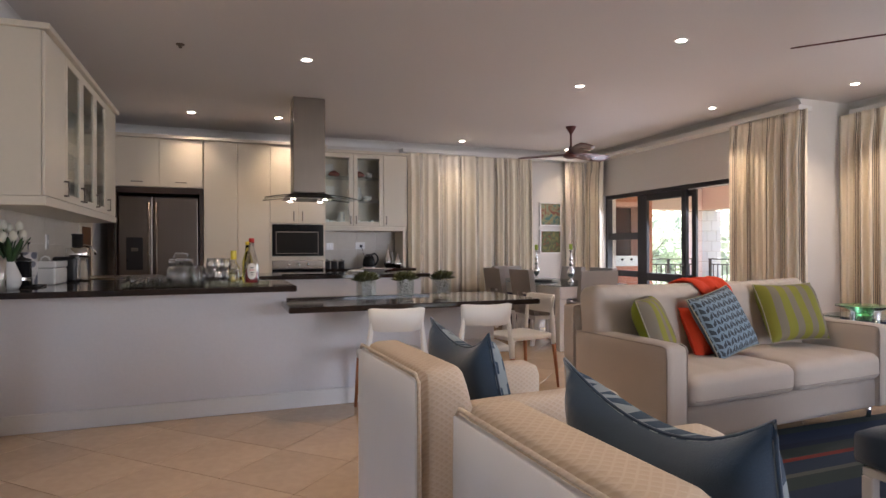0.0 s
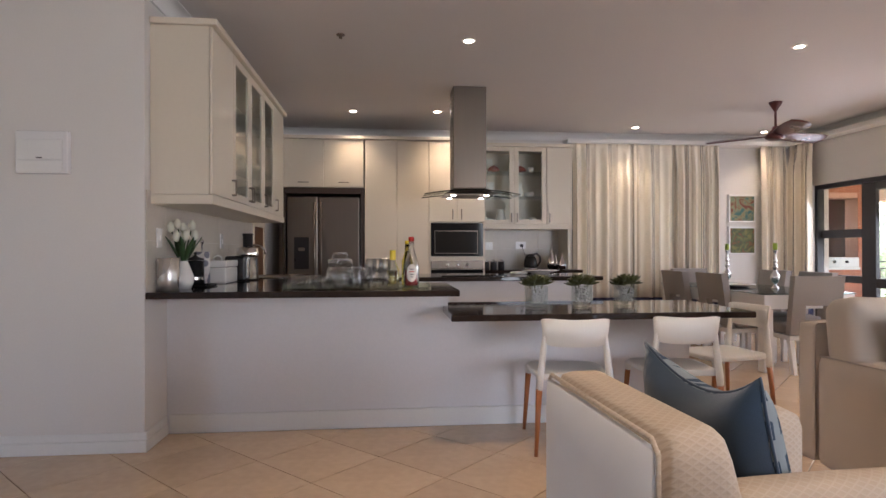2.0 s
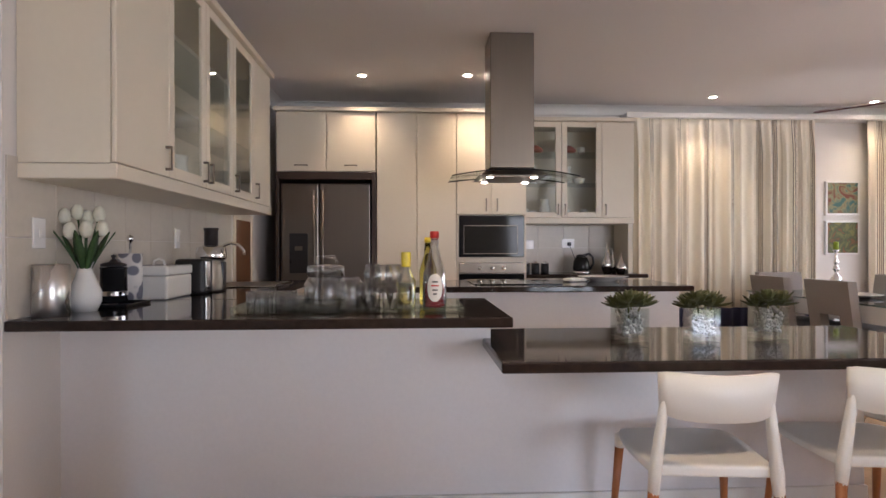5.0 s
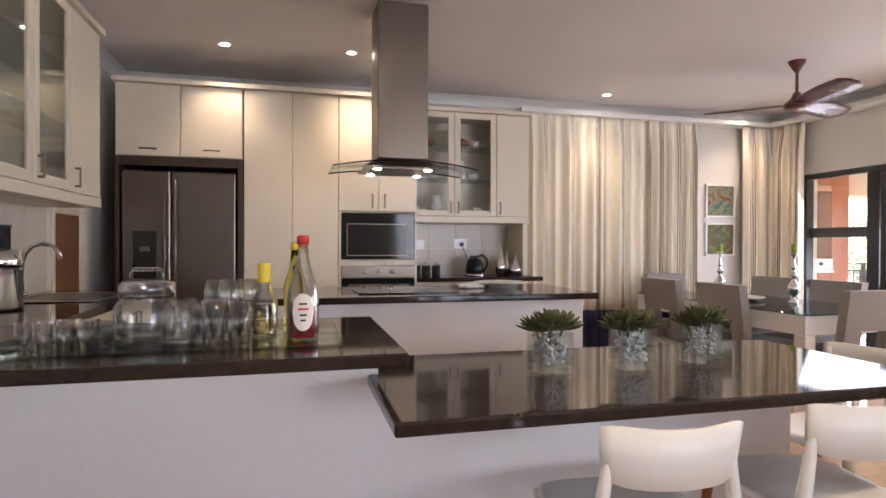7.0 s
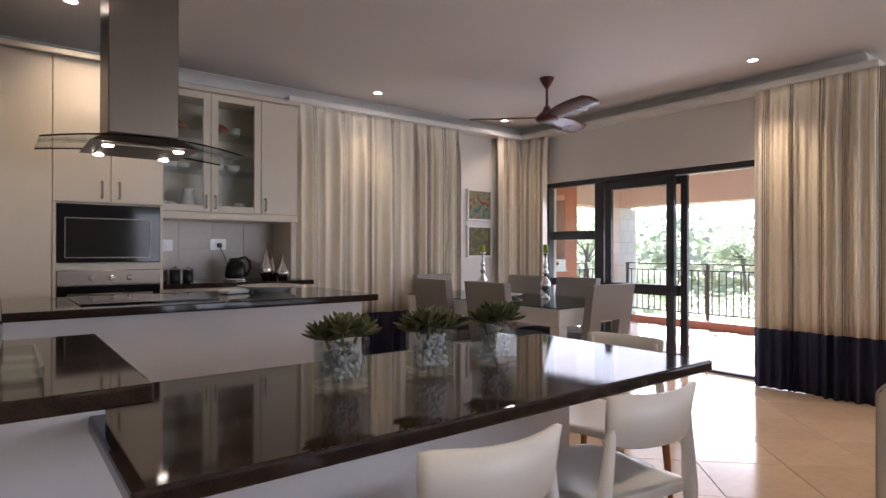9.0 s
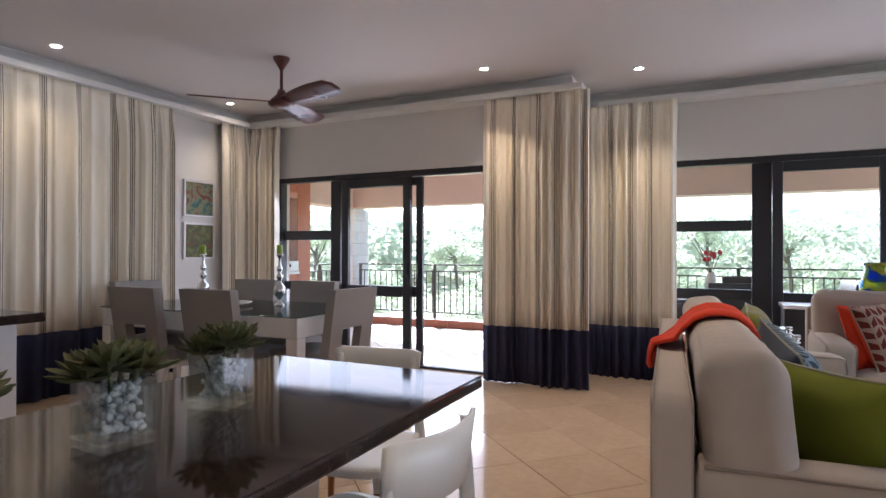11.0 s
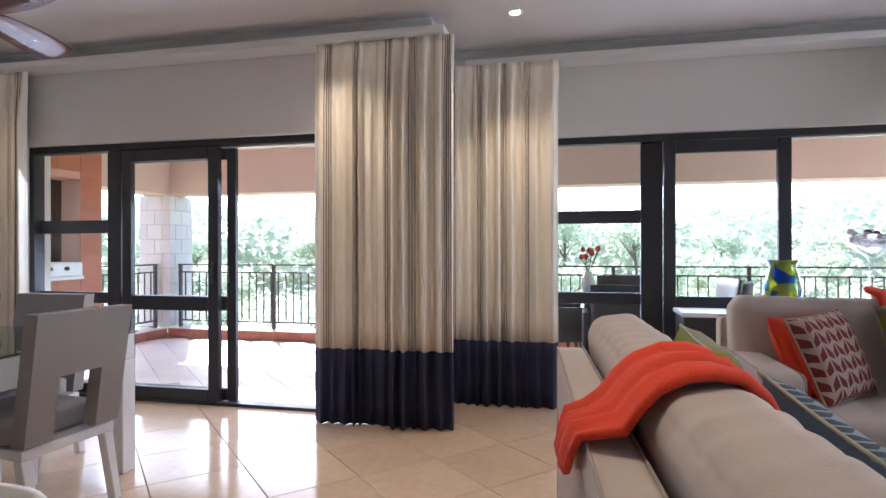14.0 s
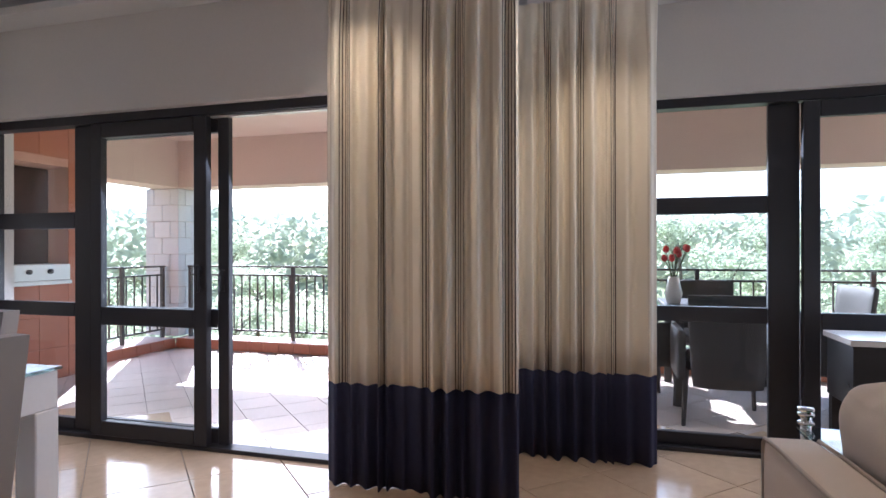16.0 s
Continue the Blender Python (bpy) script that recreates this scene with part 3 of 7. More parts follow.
# ---- counters ----
bm = bmesh.new()
box(bm, XK, 1.50, 5.64, 5.80, 0.0, 0.88)
box(bm, 1.50, 3.185, 5.64, 5.80, 0.0, 0.75)
counter_wall = structure("wall_counter", bm, COUNTER_WALL, "low white plastered wall carrying the kitchen counter and the bar", "counter wall")
bm = bmesh.new()
box(bm, XK + 0.02, 3.19, 5.622, 5.638, 0.0, 0.12, 0.003, 1)
structure("baseboard_counter", bm, TRIM, "white skirting along the counter wall", "baseboard")
tops = thing("kitchen_counter", "polished dark brown granite counter top in an L shape", "counter")
bm = bmesh.new()
box(bm, XK + 0.002, 1.54, 5.30, 6.15, 0.881, 0.92, 0.006, 2)
part("front_slab", bm, GRANITE, tops, smooth=False)
part("side_slab", cube(XK + 0.002, 0.33, 6.152, 7.92, 0.881, 0.92, 0.006, 2), GRANITE, tops)
bar = thing("breakfast_bar", "lower polished dark granite breakfast bar on the white wall", "counter")
bb = cube(1.465, 3.32, 5.10, 5.94, 0.751, 0.79, 0.008, 2)
part("bar_slab", bb, GRANITE, bar)


def base_unit(m, w, d, h, doors, label):
    """A floor cabinet unit with its doors facing -y."""
    u = thing("base_cabinet", label, "cabinet", m)
    bmm = bmesh.new()
    box(bmm, 0, w, 0.02, d, 0.1, h, 0.003, 1)
    box(bmm, 0.0, w, 0.06, d, 0.0, 0.098)
    part("body", bmm, CABINET, u)
    for k in range(doors):
        a, b = w * k / doors + 0.002, w * (k + 1) / doors - 0.002
        dr = part("door", cube(a, b, 0.0, 0.018, 0.102, h - 0.004, 0.003, 1), CABINET, u)
        part("handle", handle_bm((b - 0.05 if k % 2 == 0 else a + 0.05), h - 0.16, h - 0.06), STEEL, dr, "brushed steel bow handle")
    return u


def handle_bm(x, z0, z1, y=0.0, flat=False):
    """A square bow handle standing 25 mm off a door face at y; flat: lying across."""
    bmm = bmesh.new()
    if flat:
        box(bmm, z0, z1, y - 0.030, y - 0.022, x - 0.005, x + 0.005, 0.002, 1)
        for q in (z0, z1 - 0.01):
            box(bmm, q, q + 0.01, y - 0.022, y + 0.001, x - 0.005, x + 0.005)
    else:
        box(bmm, x - 0.006, x + 0.006, y - 0.030, y - 0.022, z0, z1, 0.002, 1)
        for q in (z0, z1 - 0.012):
            box(bmm, x - 0.006, x + 0.006, y - 0.022, y + 0.001, q, q + 0.012)
    return bmm


# left run under the side slab, doors facing the room (+x)
base_unit(pose(0.31, 6.17, 0, 0, 0, 90), 0.86, 0.60, 0.88, 2, "white lacquered base cabinet under the sink counter")
base_unit(pose(0.31, 7.04, 0, 0, 0, 90), 0.86, 0.60, 0.88, 2, "white lacquered base cabinet under the sink counter")

# island
isl = thing("kitchen_island", "white island with a polished dark granite top", "island")
bm = bmesh.new()
box(bm, 0.95, 3.02, 7.08, 7.78, 0.0, 0.88, 0.004, 1)
part("body", bm, COUNTER_WALL, isl)
part("worktop", cube(0.90, 3.10, 7.02, 7.86, 0.881, 0.92, 0.006, 2), GRANITE, isl, "polished dark granite slab")

# tall units on the back wall
YC = 8.60


def tall_unit(x0, x1, z0, z1, doors, label, handles, yfront=YC, depth=None):
    u = thing("tall_cabinet", label, "cabinet")
    depth = depth or YB - yfront
    part("body", cube(x0 + 0.001, x1 - 0.001, yfront + 0.02, yfront + depth - 0.002, z0, z1, 0.002, 1), CABINET, u)
    wd = (x1 - x0) / doors
    for k in range(doors):
        a, b = x0 + wd * k + 0.0025, x0 + wd * (k + 1) - 0.0025
        dr = part("door", cube(a, b, yfront, yfront + 0.018, z0 + 0.003, z1 - 0.003, 0.003, 1), CABINET, u)
        if handles == "flat":
            part("handle", handle_bm(z0 + 0.055, (a + b) / 2 - 0.06, (a + b) / 2 + 0.06, yfront, True), STEEL, dr, "brushed steel bow handle")
        elif handles == "pair":
            part("handle", handle_bm(b - 0.05 if k % 2 == 0 else a + 0.05, z0 + 0.03, z0 + 0.15, yfront), STEEL, dr, "brushed steel bow handle")
    return u


tall_unit(-0.10, 0.82, 1.90, 2.46, 2, "white lacquered cupboard above the fridge", "flat")
tall_unit(0.83, 1.58, 0.0, 2.46, 2, "tall white lacquered pantry cupboard", "")
tall_unit(1.58, 2.25, 1.50, 2.46, 2, "white lacquered cupboard above the oven", "pair")
ov = thing("oven_housing", "white lacquered oven housing", "cabinet")
part("body", cube(1.582, 2.248, YC + 0.03, YB - 0.002, 0.0, 1.498), CABINET, ov)
bm = bmesh.new()
box(bm, 1.582, 1.602, YC, YC + 0.03, 0.0, 1.498)
box(bm, 2.228, 2.248, YC, YC + 0.03, 0.0, 1.498)
box(bm, 1.602, 2.228, YC, YC + 0.03, 1.045, 1.085)
part("front_frame", bm, CABINET, ov)
top_trim = thing("cabinet_cornice", "white cornice board along the tall cupboards", "trim", kind="structure")
part("board", cube(-0.12, 2.27, YC - 0.03, YB - 0.001, 2.462, 2.50, 0.006, 2), CABINET, top_trim)

# fridge with dark surround
sur = thing("fridge_surround", "dark wenge surround of the fridge niche", "cabinet")
part("side_panel", cube(-0.10, -0.075, YC - 0.01, YB - 0.001, 0.0, 1.895, 0.002, 1), DARK_WOOD, sur)
part("side_panel", cube(0.785, 0.826, YC - 0.01, YB - 0.001, 0.0, 1.895, 0.002, 1), DARK_WOOD, sur)
part("top_panel", cube(-0.073, 0.783, YC - 0.01, YB - 0.001, 1.825, 1.895, 0.002, 1), DARK_WOOD, sur)
fr = thing("fridge", "stainless steel side-by-side fridge with ice dispenser", "fridge")
part("body", cube(-0.06, 0.77, YC + 0.06, YB - 0.02, 0.02, 1.80, 0.006, 1), BLACK, fr)
for a, b, lab in ((-0.06, 0.288, "narrow freezer door"), (0.294, 0.77, "wide fridge door")):
    dr = part("door", cube(a, b, YC + 0.005, YC + 0.058, 0.04, 1.79, 0.012, 3), FRIDGE_STEEL, fr, lab)
    hx = b - 0.035 if a < 0 else a + 0.035
    bmm = bmesh.new()
    tube(bmm, (hx, YC - 0.035, 0.55), (hx, YC - 0.035, 1.72), 0.012)
    tube(bmm, (hx, YC - 0.035, 0.60), (hx, YC + 0.008, 0.60), 0.008)
    tube(bmm, (hx, YC - 0.035, 1.67), (hx, YC + 0.008, 1.67), 0.008)
    part("handle", bmm, STEEL, dr, "long steel bar handle", True)
disp = part("ice_dispenser", cube(0.02, 0.19, YC - 0.001, YC + 0.004, 0.95, 1.32, 0.004, 1), BLACK, fr, "black ice and water dispenser")
part("lever", cube(0.07, 0.14, YC - 0.012, YC - 0.002, 1.16, 1.20, 0.004, 1), STEEL, disp)

# ovens
OVEN_STEEL = surface("oven_steel", (0.23, 0.195, 0.16), 0.38, 0.06, 2, 120, 0.04, metal=1.0, stretch=(1, 40, 40))
mw = thing("microwave_oven", "built-in black glass microwave oven", "oven")
part("body", cube(1.604, 2.226, YC - 0.012, YC + 0.028, 1.095, 1.488, 0.004, 1), BLACK_GLASS, mw)
part("window", cube(1.655, 2.155, YC - 0.016, YC - 0.0125, 1.135, 1.388, 0.001, 1), OVEN_GLASS, mw, "mirrored window")
bm = bmesh.new()
for xa, xb, za, zb_ in ((1.648, 2.162, 1.390, 1.397), (1.648, 2.162, 1.126, 1.132), (1.648, 1.653, 1.132, 1.390), (2.157, 2.162, 1.132, 1.390)):
    box(bm, xa, xb, YC - 0.018, YC - 0.0125, za, zb_)
part("trim", bm, OVEN_STEEL, mw, "fine steel frame line")
oven = thing("oven", "built-in stainless steel oven with control knobs", "oven")
part("control_panel", cube(1.604, 2.226, YC - 0.012, YC + 0.028, 0.94, 1.042, 0.003, 1), OVEN_STEEL, oven)
part("door", cube(1.604, 2.226, YC - 0.012, YC + 0.028, 0.36, 0.936, 0.004, 1), BLACK_GLASS, oven, "black glass door")
bmm = bmesh.new()
tube(bmm, (1.66, YC - 0.05, 0.88), (2.17, YC - 0.05, 0.88), 0.009)
tube(bmm, (1.70, YC - 0.05, 0.88), (1.70, YC - 0.01, 0.88), 0.007)
tube(bmm, (2.13, YC - 0.05, 0.88), (2.13, YC - 0.01, 0.88), 0.007)
part("handle", bmm, STEEL, oven, "", True)
for kx in (1.80, 1.92, 2.03):
    bmm = bmesh.new()
    tube(bmm, (kx, YC - 0.034, 0.99), (kx, YC - 0.011, 0.99), 0.017, 0.02, 16)
    part("knob", bmm, CHROME, oven, "", True)

# display cabinet on the back wall
YG = 8.98


def glass_cabinet(name, label, m, widths, z0, z1, depth, kinds, pulls):
    """A wall cabinet; doors face local -y, x runs along it. kinds: 's' solid or 'g' glazed door."""
    g = thing(name, label, "cabinet", m)
    w = sum(widths)
    t = 0.018
    part("side_panel", cube(0, t, 0.02, depth, z0, z1), CABINET, g)
    part("side_panel", cube(w - t, w, 0.02, depth, z0, z1), CABINET, g)
    part("bottom_panel", cube(t, w - t, 0.02, depth, z0, z0 + t), CABINET, g)
    part("top_panel", cube(t, w - t, 0.02, depth, z1 - t, z1), CABINET, g)
    part("back_panel", cube(t, w - t, depth - 0.01, depth, z0 + t, z1 - t), CABINET, g)
    for f in (0.36, 0.68):
        sh = part("shelf", cube(t, w - t, 0.04, depth - 0.012, z0 + (z1 - z0) * f, z0 + (z1 - z0) * f + 0.006), WATER_GREEN, g, "glass shelf")
        sh.visible_shadow = False
    x = 0.0
    for wd, kd, pl in zip(widths, kinds, pulls):
        a, b = x + 0.002, x + wd - 0.002
        if kd == "s":
            dr = part("door", cube(a, b, 0, 0.018, z0 + 0.003, z1 - 0.003, 0.003, 1), CABINET, g, "solid white door")
        else:
            s = 0.058
            bm = bmesh.new()
            box(bm, a, a + s, 0, 0.018, z0 + 0.003, z1 - 0.003, 0.003, 1)
            box(bm, b - s, b, 0, 0.018, z0 + 0.003, z1 - 0.003, 0.003, 1)
            box(bm, a + s, b - s, 0, 0.018, z0 + 0.003, z0 + s, 0.003, 1)
            box(bm, a + s, b - s, 0, 0.018, z1 - s, z1 - 0.003, 0.003, 1)
            dr = part("door", bm, CABINET, g, "white framed glass door")
            pn = part("pane", cube(a + s, b - s, 0.007, 0.011, z0 + s, z1 - s), CABINET_GLASS, dr)
            pn.visible_shadow = False
        hx = b - 0.035 if pl == "r" else a + 0.035
        part("handle", handle_bm(hx, z0 + 0.03, z0 + 0.14), STEEL, dr, "brushed steel bow handle")
        x += wd
    part("light_rail", cube(-0.004, w + 0.004, -0.006, depth, z0 - 0.06, z0 - 0.002, 0.004, 1), CABINET, g)
    part("cornice", cube(-0.02, w + 0.02, -0.03, depth, z1 + 0.002, z1 + 0.04, 0.006, 2), CABINET, g)
    return g


glass_cabinet("display_cabinet", "white wall cabinet with two glass doors full of crockery", pose(2.255, YG, 0), (0.432, 0.42, 0.335), 1.49, 2.475, YB - YG - 0.002, "ggs", "rll")
glass_cabinet("wall_cabinet", "white wall cabinet with glass doors above the sink counter", pose(0.06, 5.37, 0, 0, 0, 90), (0.475, 0.47, 0.47, 0.47, 0.455), 1.50, 2.505, 0.356, "sgggs", "rrlll")

# back counter with niche
nb = thing("back_counter", "dark granite counter under the display cabinet", "counter")
part("slab", cube(2.252, 3.52, 8.80, YB - 0.012, 0.881, 0.92, 0.005, 2), GRANITE, nb)
part("base", cube(2.252, 3.45, 8.86, YB - 0.002, 0.0, 0.88, 0.003, 1), CABINET, nb, "white base cupboard")
part("side_panel", cube(3.385, 3.432, YG + 0.01, YB - 0.012, 0.922, 1.438, 0.003, 1), CABINET, nb, "white end panel")


def splashback(name, origin, ux, cols, rows, w, h, label):
    s = thing(name, label, "wall tiles", kind="structure")
    me_bm = cube(0.0015, w - 0.0015, -0.008, 0.0, 0.0015, h - 0.0015, 0.001, 1)
    first = part("tile", me_bm, SPLASH, s)
    for c in range(cols):
        for r in range(rows):
            ob = first if c == r == 0 else new("tile", first.data)
            ob.parent = s
            p = Vector(origin) + Vector(ux) * (c * w) + Vector((0, 0, r * h))
            ob.matrix_basis = Matrix.Translation(p) @ pose(0, 0, 0, 0, 0, math.degrees(math.atan2(ux[1], ux[0])))
    return s


splashback("splashback_back", (2.256, YB - 0.0005, 0.921), (1, 0, 0), 4, 2, 0.282, 0.262, "beige glazed wall tiles of the back niche")
splashback("splashback_sink", (XK + 0.0005, YF + 0.012, 0.921), (0, 1, 0), 9, 2, 0.285, 0.30, "beige glazed wall tiles behind the sink counter")

# hood
hd = thing("cooker_hood", "brushed steel island cooker hood with a curved glass canopy", "cooker hood")
part("chimney", cube(1.725, 2.045, 7.29, 7.59, 1.76, H - 0.002, 0.004, 1), STEEL, hd)
bm = bmesh.new()
vs0 = [bm.verts.new(p) for p in ((1.64, 7.20, 1.70), (2.13, 7.20, 1.70), (2.13, 7.68, 1.70), (1.64, 7.68, 1.70))]
vs1 = [bm.verts.new(p) for p in ((1.725, 7.29, 1.758), (2.045, 7.29, 1.758), (2.045, 7.59, 1.758), (1.725, 7.59, 1.758))]
bm.faces.new(vs0[::-1]), bm.faces.new(vs1)
for k in range(4):
    bm.faces.new((vs0[k], vs0[(k + 1) % 4], vs1[(k + 1) % 4], vs1[k]))
part("funnel", bm, STEEL, hd)
part("filter", cube(1.70, 2.06, 7.24, 7.64, 1.690, 1.699), STEEL, hd)
bm = bmesh.new()
n = 20
rows = []
for k in range(n + 1):
    s = -1 + 2 * k / n
    x, z = 1.905 + 0.46 * s, 1.732 - 0.04 * s * s
    dy = 0.27 - 0.06 * s * s
    rows.append([bm.verts.new((x, 7.44 - dy, z)), bm.verts.new((x, 7.44 + dy, z)), bm.verts.new((x, 7.44 + dy, z + 0.006)), bm.verts.new((x, 7.44 - dy, z + 0.006))])
for a, b in zip(rows, rows[1:]):
    for q in range(4):
        bm.faces.new((a[q], a[(q + 1) % 4], b[(q + 1) % 4], b[q]))
bm.faces.new(rows[0]), bm.faces.new(rows[-1][::-1])
cnp = part("canopy", bm, WATER_GREEN, hd, "curved glass canopy", True)
for sy in (-1, 1):
    bm = bmesh.new()
    bent(bm, [(1.905 + 0.46 * s / 10, 7.44 + sy * (0.27 - 0.06 * (s / 10) ** 2), 1.735 - 0.04 * (s / 10) ** 2) for s in range(-10, 11)], 0.0045, 6)
    part("edge", bm, BLACK_GLASS, cnp, "dark polished glass edge", True)
for px, py in ((1.72, 7.27), (2.04, 7.27), (1.72, 7.61), (2.04, 7.61)):
    part("hood_lamp", turned(bmesh.new(), [(0.0, 1.683), (0.024, 1.684), (0.026, 1.689)], 16, (px, py, 0)), LAMP_GLOW, hd, "small lit halogen lamp")


# ---- ceiling lamps and fans ----
def downlight(x, y, power=4.2):
    d = thing("downlight", "small round lit recessed ceiling downlight", "ceiling light", pose(x, y, H), group="ceiling downlights")
    part("trim_ring", turned(bmesh.new(), [(0.034, -0.004), (0.05, -0.006), (0.054, -0.001), (0.054, 0.0)], 24, cap=False), TRIM, d, "white rim")
    part("bulb", turned(bmesh.new(), [(0.0, -0.003), (0.034, -0.003)], 20), LAMP_GLOW, d, "glowing halogen bulb")
    lamp = bpy.data.lights.new("downlight_beam", "SPOT")
    lamp.energy, lamp.color, lamp.spot_size, lamp.spot_blend, lamp.shadow_soft_size = power, (1.0, 0.76, 0.48), radians(95), 0.7, 0.03
    lo = new("beam", lamp)
    lo.parent = d
    lo.matrix_basis = pose(0, 0, -0.012)
    return d


for lx, ly in ((1.71, 6.11), (4.31, 4.70), (4.28, 6.00), (0.71, 8.39), (1.66, 8.34), (1.88, 8.34), (4.27, 8.96), (6.17, 6.23), (6.10, 9.07), (6.72, 5.04), (1.71, 4.70), (1.80, 2.40)):
    downlight(lx, ly, 11.0 if lx > 6.1 and ly < 7 else 13.0 if ly < 5 else 4.4)


def fan(x, y, angles):
    f = thing("ceiling_fan", "mahogany three-blade ceiling fan at rest", "ceiling fan", pose(x, y, 0), group="ceiling fans")
    part("canopy", turned(bmesh.new(), [(0.0, H - 0.002), (0.068, H - 0.002), (0.062, H - 0.02), (0.022, H - 0.085), (0.014, H - 0.10)], 24), FAN_WOOD, f, "", True)
    bm = bmesh.new()
    tube(bm, (0, 0, 2.47), (0, 0, H - 0.09), 0.013)
    part("rod", bm, FAN_WOOD, f, "", True)
    part("motor", turned(bmesh.new(), [(0.0, 2.335), (0.07, 2.338), (0.10, 2.355), (0.105, 2.375), (0.085, 2.40), (0.04, 2.44), (0.028, 2.48), (0.0, 2.482)], 28), FAN_WOOD, f, "", True)
    for a in angles:
        bm = bmesh.new()
        n = 14
        top, bot = [], []
        for k in range(n + 1):
            s = k / n
            r = 0.08 + 0.62 * s
            wd = 0.036 + 0.064 * math.sin(math.pi * min(1, s * 0.62 + 0.12)) if s < 0.93 else 0.094 * math.sqrt(max(0.02, 1 - ((s - 0.93) / 0.075) ** 2))
            for lst, dz in ((top, 0.004), (bot, -0.004)):
                lst.append([bm.verts.new((r, q * wd, 2.385 + -q * wd * 0.28 + dz)) for q in (-1, -0.4, 0.4, 1)])
        for k in range(n):
            for q in range(3):
                bm.faces.new((top[k][q], top[k + 1][q], top[k + 1][q + 1], top[k][q + 1]))
                bm.faces.new((bot[k][q + 1], bot[k + 1][q + 1], bot[k + 1][q], bot[k][q]))
            bm.faces.new((top[k][0], bot[k][0], bot[k + 1][0], top[k + 1][0]))
            bm.faces.new((top[k + 1][3], bot[k + 1][3], bot[k][3], top[k][3]))
        for k in (0, n):
            bm.faces.new([*top[k], *bot[k][::-1]] if k else [*top[k][::-1], *bot[k]])
        part("blade", bm, FAN_WOOD, f, "", True, m=pose(0, 0, 0, 0, 0, a))
    return f


fan(5.22, 7.60, (134, 254, 14))
fan(4.78, 3.28, (131, 251, 11))


# ---- soft furnishings ----
def pillow(w, h, t, pinch=0.10, n=16, sag=0.0, seed=0):
    """A stuffed cushion in its local xy plane, centred, with pinched corners and a seam round its edge."""
    bm = bmesh.new()
    rnd = random.Random(seed)
    ph = rnd.uniform(0, 6)
    grids = []
    for side in (1, -1):
        g = []
        for j in range(n + 1):
            row = []
            for i in range(n + 1):
                u, v = 2 * i / n - 1, 2 * j / n - 1
                x = u * w / 2 * (1 - pinch * (1 - v * v) * abs(u) ** 3 * 0.6)
                y = v * h / 2 * (1 - pinch * (1 - u * u) * abs(v) ** 3 * 0.6)
                z = t / 2 * max(0.0, (1 - u ** 4)) ** 0.6 * max(0.0, (1 - v ** 4)) ** 0.6 + 0.003
                z *= 1 + 0.10 * math.sin(3 * u + ph) * math.cos(2.5 * v + ph)
                y -= sag * (1 - u * u) * (1 + v) / 2
                row.append(bm.verts.new((x, y, side * z)))
            g.append(row)
        grids.append(g)
    a, b = grids
    for j in range(n):
        for i in range(n):
            bm.faces.new((a[j][i], a[j][i + 1], a[j + 1][i + 1], a[j + 1][i]))
            bm.faces.new((b[j + 1][i], b[j + 1][i + 1], b[j][i + 1], b[j][i]))
    for k in range(n):
        bm.faces.new((a[0][k + 1], a[0][k], b[0][k], b[0][k + 1]))
        bm.faces.new((a[n][k], a[n][k + 1], b[n][k + 1], b[n][k]))
        bm.faces.new((a[k][0], a[k + 1][0], b[k + 1][0], b[k][0]))
        bm.faces.new((a[k + 1][n], a[k][n], b[k][n], b[k + 1][n]))
    return bm


def pad(x0, x1, y0, y1, z0, z1, r=0.05, puff=0.02, cuts=6):
    """An upholstered block with soft edges and a slightly bulging top and front."""
    bm = cube(x0, x1, y0, y1, z0, z1)
    bmesh.ops.subdivide_edges(bm, edges=bm.edges[:], cuts=cuts, use_grid_fill=True)
    cx, cy, cz = (x0 + x1) / 2, (y0 + y1) / 2, (z0 + z1) / 2
    hx, hy, hz = (x1 - x0) / 2, (y1 - y0) / 2, (z1 - z0) / 2
    rr = min(r, hx * 0.98, hy * 0.98, hz * 0.98)
    for v in bm.verts:
        d = Vector((v.co.x - cx, v.co.y - cy, v.co.z - cz))
        q = Vector((max(-hx + rr, min(hx - rr, d.x)), max(-hy + rr, min(hy - rr, d.y)), max(-hz + rr, min(hz - rr, d.z))))
        o = d - q
        if o.length > 1e-6:
            o = o.normalized() * rr
        u = Vector((d.x / hx, d.y / hy, d.z / hz))
        b = puff * (1 - min(1, u.x * u.x)) ** 0.5 * (1 - min(1, u.y * u.y)) ** 0.5 if abs(u.z) > 0.99 else 0.0
        v.co = Vector((cx, cy, cz)) + q + o + Vector((0, 0, b * (1 if u.z > 0 else -0.2)))
    return bm


